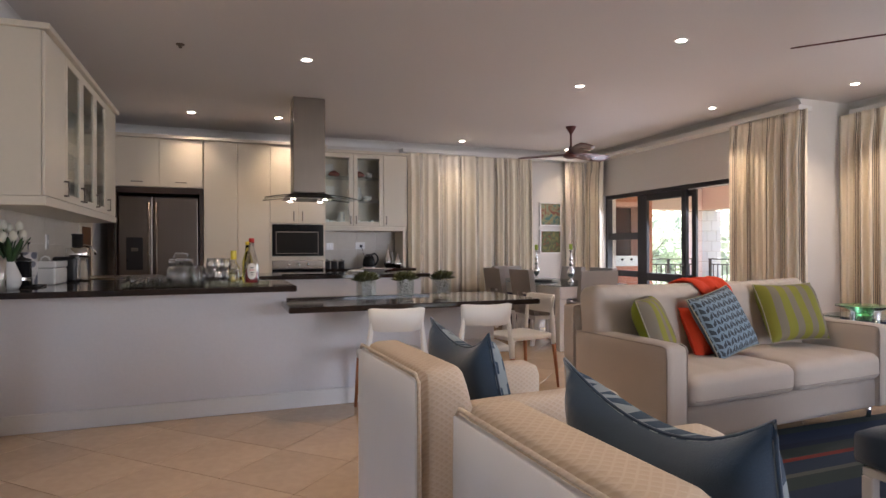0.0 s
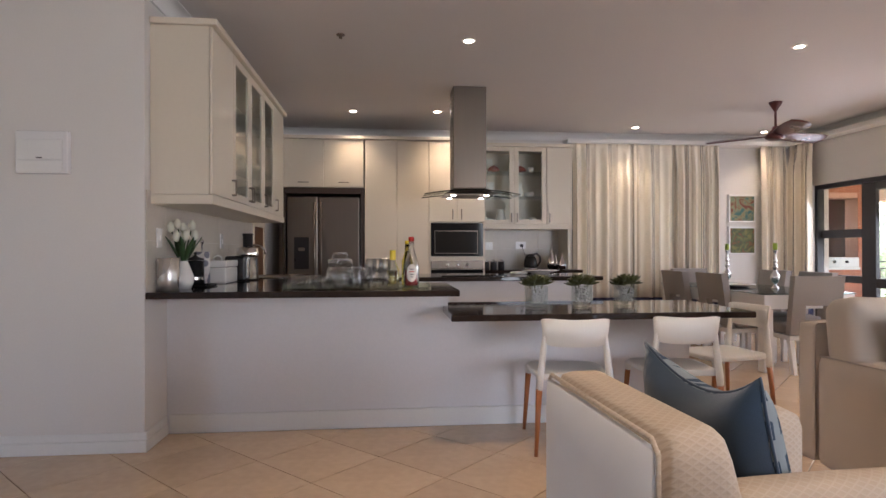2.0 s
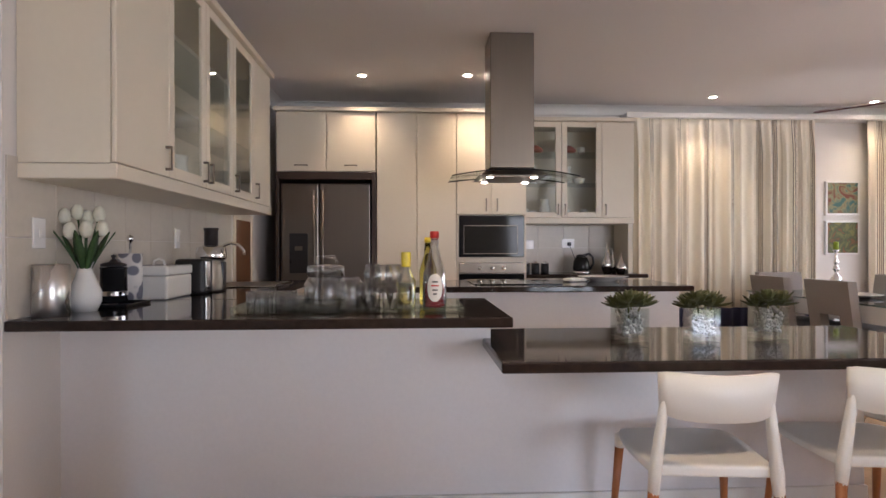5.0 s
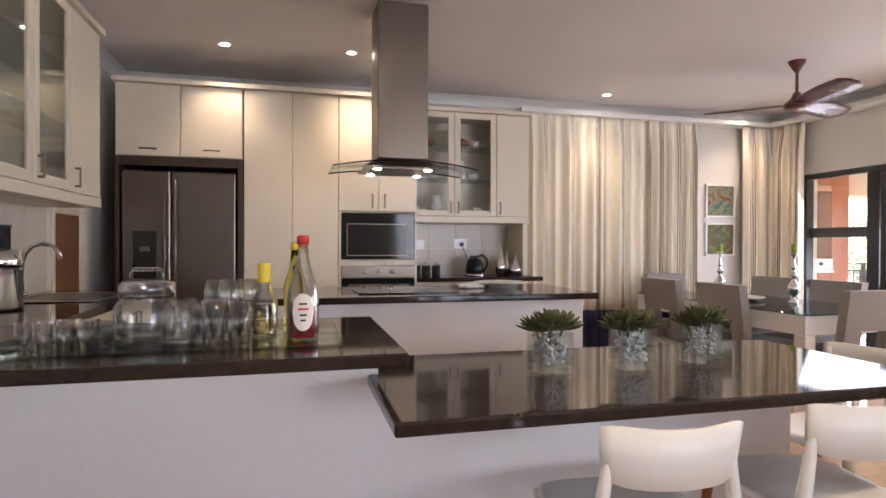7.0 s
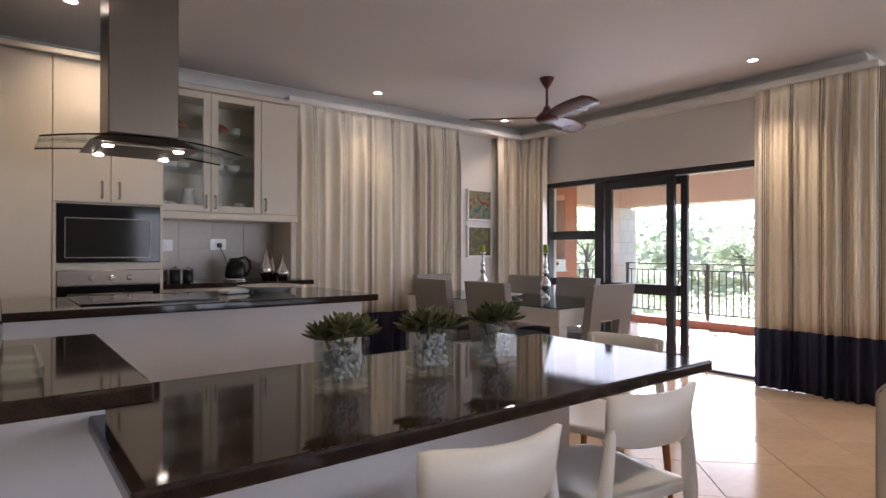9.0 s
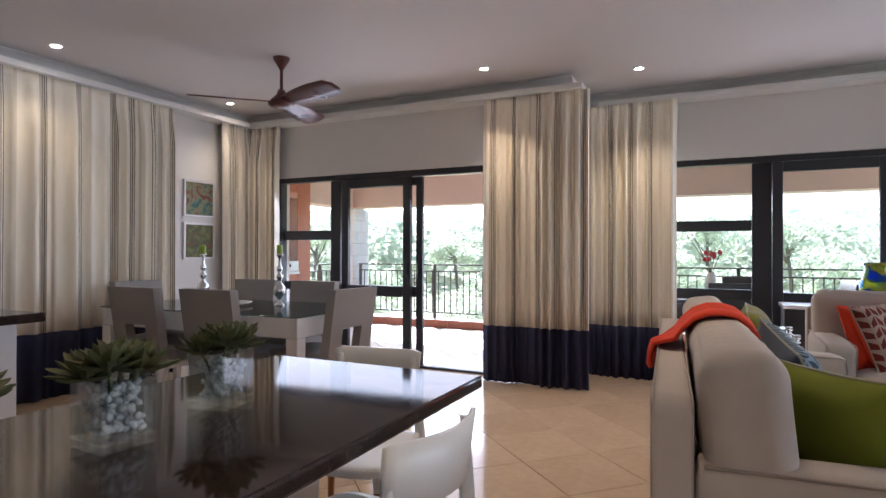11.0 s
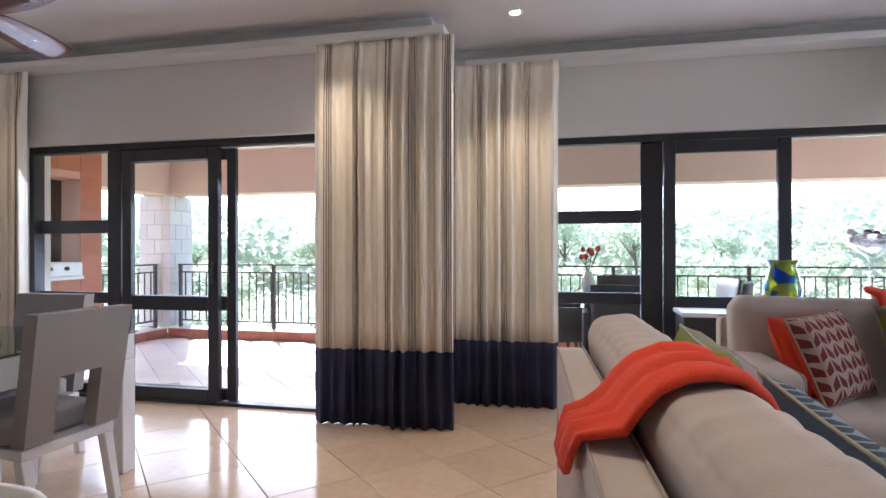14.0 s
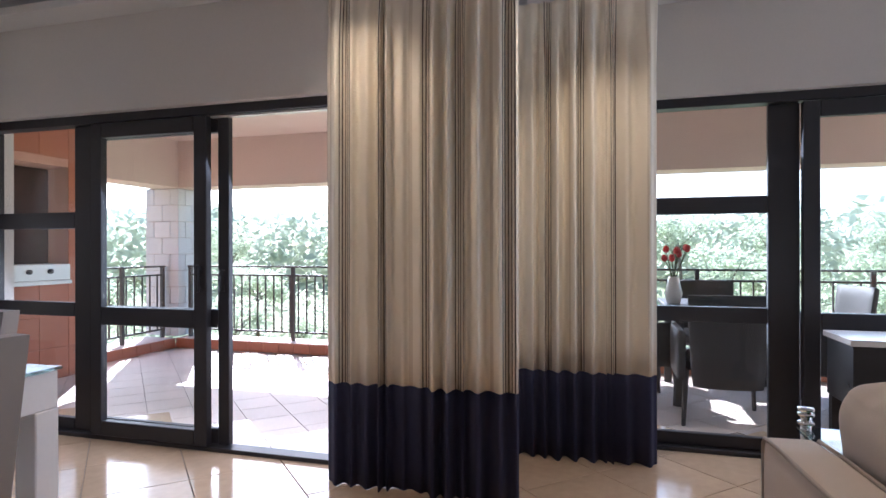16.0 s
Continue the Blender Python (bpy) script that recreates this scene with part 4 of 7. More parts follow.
def cushion(m, w, h, t, material, label, back=None, piping=None, seed=0, sag=0.0):
    """A scatter cushion; the printed face looks along local +z."""
    c = thing("cushion", label, "cushion", m)
    part("cover", pillow(w, h, t, sag=sag, seed=seed), material, c, "", True)
    if back:
        bm = pillow(w * 0.995, h * 0.995, t, sag=sag, seed=seed)
        for v in bm.verts:
            v.co.z = v.co.z - 0.004 if v.co.z < 0 else -0.001
        part("back_cover", bm, back, c, "plain back of the cover", True)
    bm = bmesh.new()
    loop = []
    n = 16
    for a, b, c0, c1 in ((-1, -1, 1, -1), (1, -1, 1, 1), (1, 1, -1, 1), (-1, 1, -1, -1)):
        for k in range(n):
            u, v = a + (c0 - a) * k / n, b + (c1 - b) * k / n
            loop.append((u * w / 2 * (1 - 0.06 * (1 - v * v) * abs(u) ** 3) * 1.004, v * h / 2 * (1 - 0.06 * (1 - u * u) * abs(v) ** 3) * 1.004 - sag * (1 - u * u) * (1 + v) / 2, 0))
    bent(bm, loop + [loop[0]], 0.0042, 6)
    part("piping", bm, piping or CREAM_CORD, c, "corded edge", True)
    return c


def seam(pts, r=0.0045):
    return bent(bmesh.new(), pts, r, 6)


def sofa(m, W, label):
    """A two-seat sofa: local x along it, front at y=0, back at y=0.9."""
    s = thing("sofa", label, "sofa", m)
    D = 0.90
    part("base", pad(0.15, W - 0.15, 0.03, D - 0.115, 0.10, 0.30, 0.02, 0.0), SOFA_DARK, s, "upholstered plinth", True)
    # a slim flat-topped back frame, piped along its top edges
    fb = part("back_frame", pad(0.0, W, D - 0.11, D, 0.11, 0.80, 0.022, 0.0, 16), SOFA, s, "slim flat back frame", True)
    for yy in (D - 0.006, D - 0.104):
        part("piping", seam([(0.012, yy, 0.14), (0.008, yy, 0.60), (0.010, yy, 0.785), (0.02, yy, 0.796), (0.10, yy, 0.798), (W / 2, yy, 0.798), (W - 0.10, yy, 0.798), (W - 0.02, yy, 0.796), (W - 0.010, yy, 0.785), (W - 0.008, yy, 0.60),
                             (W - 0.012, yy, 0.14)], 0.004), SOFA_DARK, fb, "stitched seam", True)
    for a, b in ((0.0, 0.165), (W - 0.165, W)):
        bm = pad(a, b, 0.0, D - 0.112, 0.10, 0.645, 0.038, 0.008, 12)
        ar = part("arm", bm, SOFA, s, "rounded square arm", True)
        for xx in (a + 0.010, b - 0.010):
            part("piping", seam([(xx, 0.010, 0.14), (xx, 0.006, 0.58), (xx, 0.012, 0.632), (xx, 0.04, 0.640), (xx, D - 0.13, 0.640)], 0.004), SOFA_DARK, ar, "stitched seam", True)
    mid = W / 2
    rnd = random.Random(int(W * 1000))
    for a, b in ((0.17, mid - 0.003), (mid + 0.003, W - 0.17)):
        bm = pad(a, b, -0.02, D - 0.29, 0.30, 0.465, 0.05, 0.022, 22)
        for v in bm.verts:
            # two stitched lines run from front to back across the top
            if v.co.z > 0.40:
                for f in (0.36, 0.68):
                    v.co.z -= 0.011 * math.exp(-((v.co.x - (a + (b - a) * f)) / 0.022) ** 2)
        sc = part("seat_cushion", bm, SOFA, s, "deep seat cushion with stitched lines", True)
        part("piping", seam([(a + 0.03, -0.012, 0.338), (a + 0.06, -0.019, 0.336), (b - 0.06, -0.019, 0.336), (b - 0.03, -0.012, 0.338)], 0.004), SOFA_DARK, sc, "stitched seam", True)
        ph = [rnd.uniform(0, 6.28) for _ in range(4)]
        a0, b0 = (0.015, b) if a < mid - 0.1 else (a, W - 0.015)
        bm = pad(a0, b0, 0.0, 0.22, 0.0, 0.525, 0.075, 0.014, 30)
        for v in bm.verts:
            # creases run over the top from front to back, deepest near the seams
            k = min(1.0, max(0.0, (v.co.z - 0.42) / 0.08))
            x = v.co.x + 0.012 * math.sin(26 * v.co.y + ph[0])
            crease = 0.0065 * math.sin(58 * x + ph[1]) + 0.0045 * math.sin(101 * x + ph[2]) * math.sin(7 * x + ph[3])
            edge = 0.35 + 0.65 * min(1.0, abs(v.co.y - 0.11) / 0.10)
            v.co.z += k * crease * edge
            v.co.y += 0.006 * math.sin(7 * v.co.x + ph[0]) * math.sin(6 * v.co.z + ph[2])
            if v.co.z < 0.215:
                v.co.x = min(max(v.co.x, 0.172), W - 0.172)
            # sags a little in the middle
            v.co.z -= k * 0.012 * math.sin(math.pi * (v.co.x - a) / (b - a))
        part("back_cushion", bm, SOFA, s, "plump back cushion with creases", True, m=pose(0, D - 0.378, 0.408, -5))
    for fx in (0.12, W - 0.12):
        for fy in (0.10, D - 0.10):
            bm = bmesh.new()
            tube(bm, (fx, fy, 0.0), (fx, fy, 0.12), 0.016, 0.024)
            part("foot", bm, CHROME, s, "short metal foot", True)
    return s


def place(m, x, y, z, rx=0, ry=0, rz=0):
    return m @ pose(x, y, z, rx, ry, rz)


S1 = pose(3.26, 3.69, 0, 0, 0, 4.2)
W1 = 2.06
sofa(S1, W1, "beige woven two-seat sofa with cushions and a coral throw")
cushion(place(S1, 0.32, 0.40, 0.665, 70, 0, 34), 0.43, 0.42, 0.15, GREEN_STRIPE, "lime and taupe striped cushion against the sofa arm", GREEN, seed=1)
cushion(place(S1, 0.855, 0.48, 0.62, 66, 0, 6), 0.40, 0.34, 0.12, RED, "plain coral cushion on the sofa", seed=2, piping=RED)
cushion(place(S1, 0.90, 0.39, 0.685, 64, -10, 8), 0.45, 0.43, 0.13, LEAF_PRINT, "blue-grey leaf-print cushion on the sofa", BLUE, seed=3)
cushion(place(S1, 1.62, 0.42, 0.715, 68, 0, -6), 0.54, 0.42, 0.16, GREEN_STRIPE, "wide lime and taupe striped cushion on the sofa", GREEN, seed=4)


def throw(m, w, pts, label, seed):
    """A knitted throw draped over the profile pts in local yz, w wide in x."""
    bm = bmesh.new()
    rnd = random.Random(seed)
    n = 22
    P = [Vector((0, a, b)) for a, b in pts]
    rows = []
    for i in range(n + 1):
        s = i / n
        row = []
        for j, p in enumerate(P):
            f = j / (len(P) - 1)
            end = abs(f - 0.4) * 1.4
            x = (s - 0.5) * w * (1 - 0.16 * end) + 0.05 * end * math.sin(5 * f + seed) + 0.30 * max(0.0, 0.4 - f)
            lift = 0.007 * math.sin(9 * s * 2 + 3 * f + seed) + 0.004 * math.sin(31 * s)
            row.append(bm.verts.new((x, p.y + lift * (0.4 + end) * (1 if f < 0.4 else -1) * 0.8, p.z + lift - 0.05 * (s - 0.5) * (1 - f) * (f < 0.35))))
        rows.append(row)
    for a, b in zip(rows, rows[1:]):
        for k in range(len(P) - 1):
            f = bm.faces.new((a[k], a[k + 1], b[k + 1], b[k]))
            f.smooth = True
    t = tagged(part("throw_blanket", bm, RED, None, label), category="blanket")
    t.matrix_basis = m
    so = t.modifiers.new("thick", "SOLIDIFY")
    so.thickness, so.offset = 0.014, 1
    return t


DRAPE = [(0.925, 0.69), (0.922, 0.72), (0.918, 0.76), (0.908, 0.803), (0.870, 0.820), (0.825, 0.850), (0.795, 0.895), (0.76, 0.930), (0.71, 0.950), (0.66, 0.951), (0.61, 0.938), (0.570, 0.90), (0.545, 0.85)]
throw(place(S1, 1.0, 0, -0.006), 0.35, DRAPE, "coral red knitted throw draped over the sofa back", 3)

S2 = pose(5.61, 3.87, 0, 0, 0, -90)
sofa(S2, 2.10, "beige woven two-seat sofa in front of the lounge door")
cushion(place(S2, 0.32, 0.43, 0.66, 68, 0, 36), 0.40, 0.40, 0.12, RED, "plain coral cushion on the second sofa", seed=6, piping=RED)
cushion(place(S2, 0.385, 0.35, 0.675, 66, -4, 40), 0.42, 0.42, 0.13, RED_PRINT, "dark red scallop-print cushion on the second sofa", RED, seed=7)
cushion(place(S2, 0.90, 0.40, 0.70, 66, 0, 0), 0.56, 0.44, 0.15, GREEN_STRIPE_H, "lime and grey striped cushion on the second sofa", GREEN, seed=8)
throw(place(S2, 0.86, 0, 0.0), 0.42, DRAPE[6:], "folded coral throw on the second sofa back", 5)


def armchair(m, label, print_mat, seed):
    """A square armchair: faces local +x; width along y 0..0.66."""
    a = thing("armchair", label, "armchair", m, group="pair of armchairs")
    Wd = 0.66
    part("back_panel", pad(0.0, 0.03, 0.01, Wd - 0.01, 0.10, 0.77, 0.012, 0.0, 4), ARMCHAIR_BACK, a, "plain pale back panel", True)
    bm = pad(0.03, 0.20, 0.0, Wd, 0.10, 0.80, 0.05, 0.0, 10)
    for v in bm.verts:
        # the padding swells forward towards the arms in a soft curve
        v.co.x += min(1.0, (v.co.x - 0.03) / 0.17) * (0.11 * min(1.0, max(0.0, (0.80 - v.co.z) / 0.30)) ** 1.6 - 0.015)
    part("backrest", bm, ARMCHAIR, a, "lattice-weave padded backrest", True)
    for y0, y1 in ((0.0, 0.13), (Wd - 0.13, Wd)):
        part("arm", pad(0.17, 0.80, y0, y1, 0.10, 0.665, 0.05, 0.01, 10), ARMCHAIR, a, "rounded arm", True)
    part("seat_cushion", pad(0.19, 0.80, 0.135, Wd - 0.135, 0.24, 0.43, 0.05, 0.02, 8), ARMCHAIR, a, "", True)
    part("base", pad(0.10, 0.76, 0.06, Wd - 0.06, 0.09, 0.24, 0.02, 0.0, 3), ARMCHAIR, a, "", True)
    bm = bmesh.new()
    bent(bm, [(0.015, 0.004, 0.12), (0.015, 0.004, 0.76), (0.015, 0.03, 0.785), (0.015, Wd - 0.03, 0.785), (0.015, Wd - 0.004, 0.76), (0.015, Wd - 0.004, 0.12)], 0.006, 6)
    part("piping", bm, ARMCHAIR, a, "", True)
    for fx in (0.14, 0.72):
        for fy in (0.08, Wd - 0.08):
            bm = bmesh.new()
            tube(bm, (fx, fy, 0.0), (fx, fy, 0.10), 0.015, 0.022)
            part("leg", bm, DARK_WOOD, a, "", True)
    return a


A1, A2 = pose(1.615, 2.89, 0, 0, 0, 3), pose(1.615, 1.885, 0, 0, 0, 2)
armchair(A1, "cream lattice-weave armchair with a navy cushion", BLUE_PRINT, 1)
armchair(A2, "cream lattice-weave armchair with a large navy cushion", BLUE_PRINT, 2)
cushion(place(A1, 0.345, 0.33, 0.67, 90, 0, 90) @ pose(0, 0, 0, -14), 0.50, 0.44, 0.16, BLUE_PRINT, "navy cushion with a printed front on the armchair", BLUE, BLUE, 11, 0.07)
cushion(place(A2, 0.355, 0.33, 0.67, 90, 0, 90) @ pose(0, 0, 0, -14), 0.58, 0.44, 0.18, BLUE_PRINT, "large navy cushion with a printed front on the armchair", BLUE, BLUE, 12, 0.09)

# rug and ottoman
rug_mat = striped("rug_weave", 1, [(0, (0.014, 0.028, 0.065)), (0.22, (0.028, 0.045, 0.045)), (0.40, (0.09, 0.10, 0.09)), (0.46, (0.014, 0.03, 0.062)), (0.66, (0.16, 0.018, 0.014)), (0.72, (0.028, 0.042, 0.04)), (0.9, (0.010, 0.02, 0.048))], 0.62, 0.95, 120, "Object", 0.4)
rg = thing("rug", "blue, green and red striped woven rug under the seating", "rug", pose(0, 0, 0))
part("weave", cube(2.75, 5.60, 0.6, 3.95, 0.001, 0.016, 0.005, 1), rug_mat, rg)
ot = thing("ottoman", "navy upholstered ottoman on light wooden legs", "ottoman", pose(3.42, 2.05, 0))
part("top", pad(0, 1.0, 0, 0.80, 0.30, 0.45, 0.04, 0.015), BLUE, ot, "", True)
part("frame", cube(0.03, 0.97, 0.03, 0.77, 0.265, 0.298, 0.004, 1), TRIM, ot)
for fx in (0.05, 0.95):
    for fy in (0.05, 0.75):
        part("leg", cube(fx - 0.022, fx + 0.022, fy - 0.022, fy + 0.022, 0.0, 0.264, 0.004, 1), ARMCHAIR_BACK, ot)

# glass side table between the sofas
st = thing("side_table", "glass-topped side table with chrome corner posts", "side table", pose(5.42, 4.01, 0))
part("glass_top", cube(0, 0.44, 0, 0.49, 0.64, 0.652, 0.003, 1), TABLE_GLASS, st, "dark greenish glass top")
for fx in (0.02, 0.42):
    for fy in (0.02, 0.47):
        bm = bmesh.new()
        tube(bm, (fx, fy, 0.0), (fx, fy, 0.71), 0.014)
        for q in (0.67, 0.695, 0.71):
            turned(bm, [(0.0, -0.006), (0.022, -0.004), (0.022, 0.004), (0.0, 0.006)], 14, (fx, fy, q))
        part("post", bm, CHROME, st, "ringed chrome post", True)
gb = thing("glass_bowl", "shallow green glass bowl on the side table", "bowl", pose(5.64, 4.25, 0.6525))
part("bowl", turned(bmesh.new(), [(0.0, 0.0), (0.06, 0.0), (0.05, 0.02), (0.13, 0.055), (0.19, 0.07), (0.19, 0.076), (0.12, 0.064), (0.0, 0.03)], 32), glassy("green_bowl_glass", (0.25, 0.75, 0.35)), gb, "", True)

# console behind the second sofa with vase and tall bowl
cs = thing("console_table", "dark wooden console with a white top by the lounge door", "console table", pose(6.97, 2.35, 0))
part("top", cube(0, 0.36, 0, 1.62, 0.73, 0.76, 0.004, 1), WHITE_GLOSS, cs, "white top")
part("apron", cube(0.015, 0.345, 0.015, 1.605, 0.44, 0.728, 0.003, 1), BLACK, cs)
for fx in (0.02, 0.29):
    for fy in (0.02, 1.55):
        part("leg", cube(fx, fx + 0.05, fy, fy + 0.05, 0, 0.438, 0.003, 1), BLACK, cs)
vmat, vnt, vb = nodes_of("blown_blue_green_glass")
vv, vr, vc = vnt.nodes.new("ShaderNodeTexVoronoi"), vnt.nodes.new("ShaderNodeValToRGB"), vnt.nodes.new("ShaderNodeTexCoord")
vv.inputs["Scale"].default_value = 15
vnt.links.new(vc.outputs["Object"], vv.inputs["Vector"])
vnt.links.new(vv.outputs["Color"], vr.inputs[0])
vr.color_ramp.elements[0].color, vr.color_ramp.elements[1].color = (0.01, 0.06, 0.55, 1), (0.62, 0.62, 0.02, 1)
vr.color_ramp.elements[0].position, vr.color_ramp.elements[1].position = 0.42, 0.58
q = vr.color_ramp.elements.new(0.5)
q.color = (0.01, 0.40, 0.30, 1)
vnt.links.new(vr.outputs[0], vb.inputs["Base Color"])
vb.inputs["Transmission Weight"].default_value, vb.inputs["Roughness"].default_value = 0.7, 0.05
vs = thing("glass_vase", "blown blue, green and yellow glass vase on the console", "vase", pose(7.13, 3.32, 0.76) @ Matrix.Diagonal((0.92, 0.92, 1.0, 1)))
part("body", turned(bmesh.new(), [(0.0, 0), (0.09, 0), (0.115, 0.08), (0.125, 0.16), (0.10, 0.26), (0.085, 0.30), (0.105, 0.345), (0.098, 0.345), (0.076, 0.30), (0.09, 0.25), (0.112, 0.15), (0.08, 0.02), (0.0, 0.015)], 24), vmat, vs, "", True)
tb = thing("pedestal_bowl", "tall glass pedestal bowl filled with pale and dark balls", "bowl", pose(7.13, 2.80, 0.76))
part("stem", turned(bmesh.new(), [(0.0, 0), (0.09, 0.0), (0.085, 0.008), (0.02, 0.03), (0.012, 0.10), (0.012, 0.33), (0.03, 0.37), (0.09, 0.41), (0.15, 0.46), (0.18, 0.51), (0.176, 0.512), (0.14, 0.462), (0.0, 0.39)], 28), GLASS, tb, "clear glass stem and bowl", True)
rb = random.Random(4)
for k in range(46):
    a, r = rb.uniform(0, 6.28), 0.14 * math.sqrt(rb.random())
    z = 0.43 + 0.05 * (r / 0.125) + rb.uniform(0, 0.05)
    mb = bmesh.new()
    bmesh.ops.create_icosphere(mb, subdivisions=2, radius=0.028)
    part("ball", mb, (PEBBLE if k % 3 == 0 else DARK_WOOD), tb, "", True, m=pose(r * math.cos(a), r * math.sin(a), z))


# ---- dining ----
T = pose(4.64, 6.95, 0, 0, 0, 2.0)
TW, TL = 0.95, 1.90
dt = thing("dining_table", "white lacquered dining table with a glass top", "dining table", T)
bm = bmesh.new()
box(bm, 0.0, TW, 0.0, 0.03, 0.60, 0.735, 0.003, 1)
box(bm, 0.0, TW, TL - 0.03, TL, 0.60, 0.735, 0.003, 1)
box(bm, 0.0, 0.03, 0.032, TL - 0.032, 0.60, 0.735, 0.003, 1)
box(bm, TW - 0.03, TW, 0.032, TL - 0.032, 0.60, 0.735, 0.003, 1)
part("apron", bm, WHITE_GLOSS, dt, "white apron frame")
for fx in (0.0, TW - 0.09):
    for fy in (0.0, TL - 0.09):
        bm = cube(fx - 0.002, fx + 0.092, fy - 0.002, fy + 0.092, 0.0, 0.598, 0.004, 1)
        part("leg", bm, WHITE_GLOSS, dt, "square white leg")
part("inset_panel", cube(0.03, TW - 0.03, 0.03, TL - 0.03, 0.70, 0.733), surface("table_panel_grey", (0.16, 0.18, 0.18), 0.4, 0.06, 3, 60, 0.02), dt, "dark grey panel under the glass")
part("glass_top", cube(-0.012, TW + 0.012, -0.012, TL + 0.012, 0.737, 0.749, 0.003, 1), TABLE_GLASS, dt, "greenish glass top")


def dining_chair():
    """Faces local +y, seat centred on the origin."""
    c = thing("dining_chair", "grey linen dining chair with a cut-out back and white legs", "chair", pose(0, 0, 0), group="chairs round the dining table")
    part("seat", pad(-0.23, 0.23, -0.22, 0.24, 0.36, 0.47, 0.03, 0.012, 6), DINING_CLOTH, c, "", True)
    bm = bmesh.new()
    # one padded panel with a square notch above the seat
    rim = ((-0.23, 0.372), (-0.105, 0.372), (-0.105, 0.645), (0.105, 0.645), (0.105, 0.372), (0.23, 0.372), (0.235, 0.92), (-0.235, 0.92))
    fr_, bk_ = [[bm.verts.new((x, y, z)) for x, z in rim] for y in (-0.245, -0.318)]
    for k in range(8):
        bm.faces.new((fr_[k], fr_[(k + 1) % 8], bk_[(k + 1) % 8], bk_[k]))
    for q in (fr_, bk_):
        bm.faces.new((q[0], q[1], q[2], q[7])), bm.faces.new((q[2], q[3], q[6], q[7])), bm.faces.new((q[3], q[4], q[5], q[6]))
    bmesh.ops.bevel(bm, geom=[e for e in bm.edges if e.calc_face_angle(0) > 0.8], offset=0.014, segments=3, profile=0.5, affect="EDGES")
    for v in bm.verts:
        v.co.y -= 0.16 * max(0, v.co.z - 0.40)
    b = part("backrest", bm, DINING_CLOTH, c, "padded back with a square cut-out")
    smooth_bev(b, 50)
    part("seat_rail", cube(-0.225, 0.225, -0.30, 0.23, 0.315, 0.36, 0.004, 1), WHITE_GLOSS, c, "white frame")
    for fx in (-0.20, 0.20):
        for fy, lean in ((0.20, 0.0), (-0.27, -0.06)):
            bm = cube(fx - 0.025, fx + 0.025, fy - 0.025, fy + 0.025, 0.0, 0.315, 0.004, 1)
            for v in bm.verts:
                k = 1 - v.co.z / 0.315
                v.co.y += lean * k
                v.co.x = fx + (v.co.x - fx) * (1 - 0.3 * k)
            part("leg", bm, WHITE_GLOSS, c, "white tapered leg")
    return c


first = dining_chair()
spots = [(0.24, 0.66, -90), (0.22, 1.36, -90), (TW - 0.16, 0.70, 90), (TW - 0.18, 1.34, 90), (TW / 2 + 0.02, TL - 0.12, 180), (0.44, 0.18, -6)]
first.matrix_basis = T @ pose(spots[0][0], spots[0][1], 0, 0, 0, spots[0][2])
for x, y, a in spots[1:]:
    copy_thing(first, T @ pose(x, y, 0, 0, 0, a))


def candlestick(x, y, label):
    c = thing("candlestick", label, "candlestick", T @ pose(x, y, 0.749) @ Matrix.Diagonal((0.8, 0.8, 1.0, 1)), group="candlesticks on the dining table")
    part("stem", turned(bmesh.new(), [(0.0, 0), (0.055, 0.0), (0.05, 0.012), (0.02, 0.03), (0.016, 0.05), (0.05, 0.085), (0.062, 0.12), (0.05, 0.155), (0.018, 0.19), (0.016, 0.20), (0.035, 0.225), (0.035, 0.24),
                                          (0.015, 0.26), (0.026, 0.285), (0.03, 0.30), (0.013, 0.33), (0.011, 0.38), (0.036, 0.405), (0.036, 0.412), (0.0, 0.413)], 24), CHROME, c, "turned mirror-silver stem", True)
    part("candle", turned(bmesh.new(), [(0.0, 0.414), (0.028, 0.414), (0.028, 0.483), (0.024, 0.487), (0.004, 0.484), (0.002, 0.494), (0.0, 0.494)], 20), surface("lime_wax", (0.30, 0.40, 0.03), 0.5, 0.08, 8, 60, 0.02), c, "lime green pillar candle", True)
    return c


candlestick(0.60, 0.64, "silver candlestick with a green candle on the table")
candlestick(0.58, 1.44, "silver candlestick with a green candle at the table's far end")
pl = thing("platter", "round glass platter with fruit shapes on the dining table", "platter", T @ pose(0.42, 1.02, 0.749))
part("dish", turned(bmesh.new(), [(0.0, 0), (0.10, 0.0), (0.19, 0.022), (0.20, 0.03), (0.19, 0.03), (0.10, 0.008), (0.0, 0.008)], 32), CERAMIC, pl, "", True)


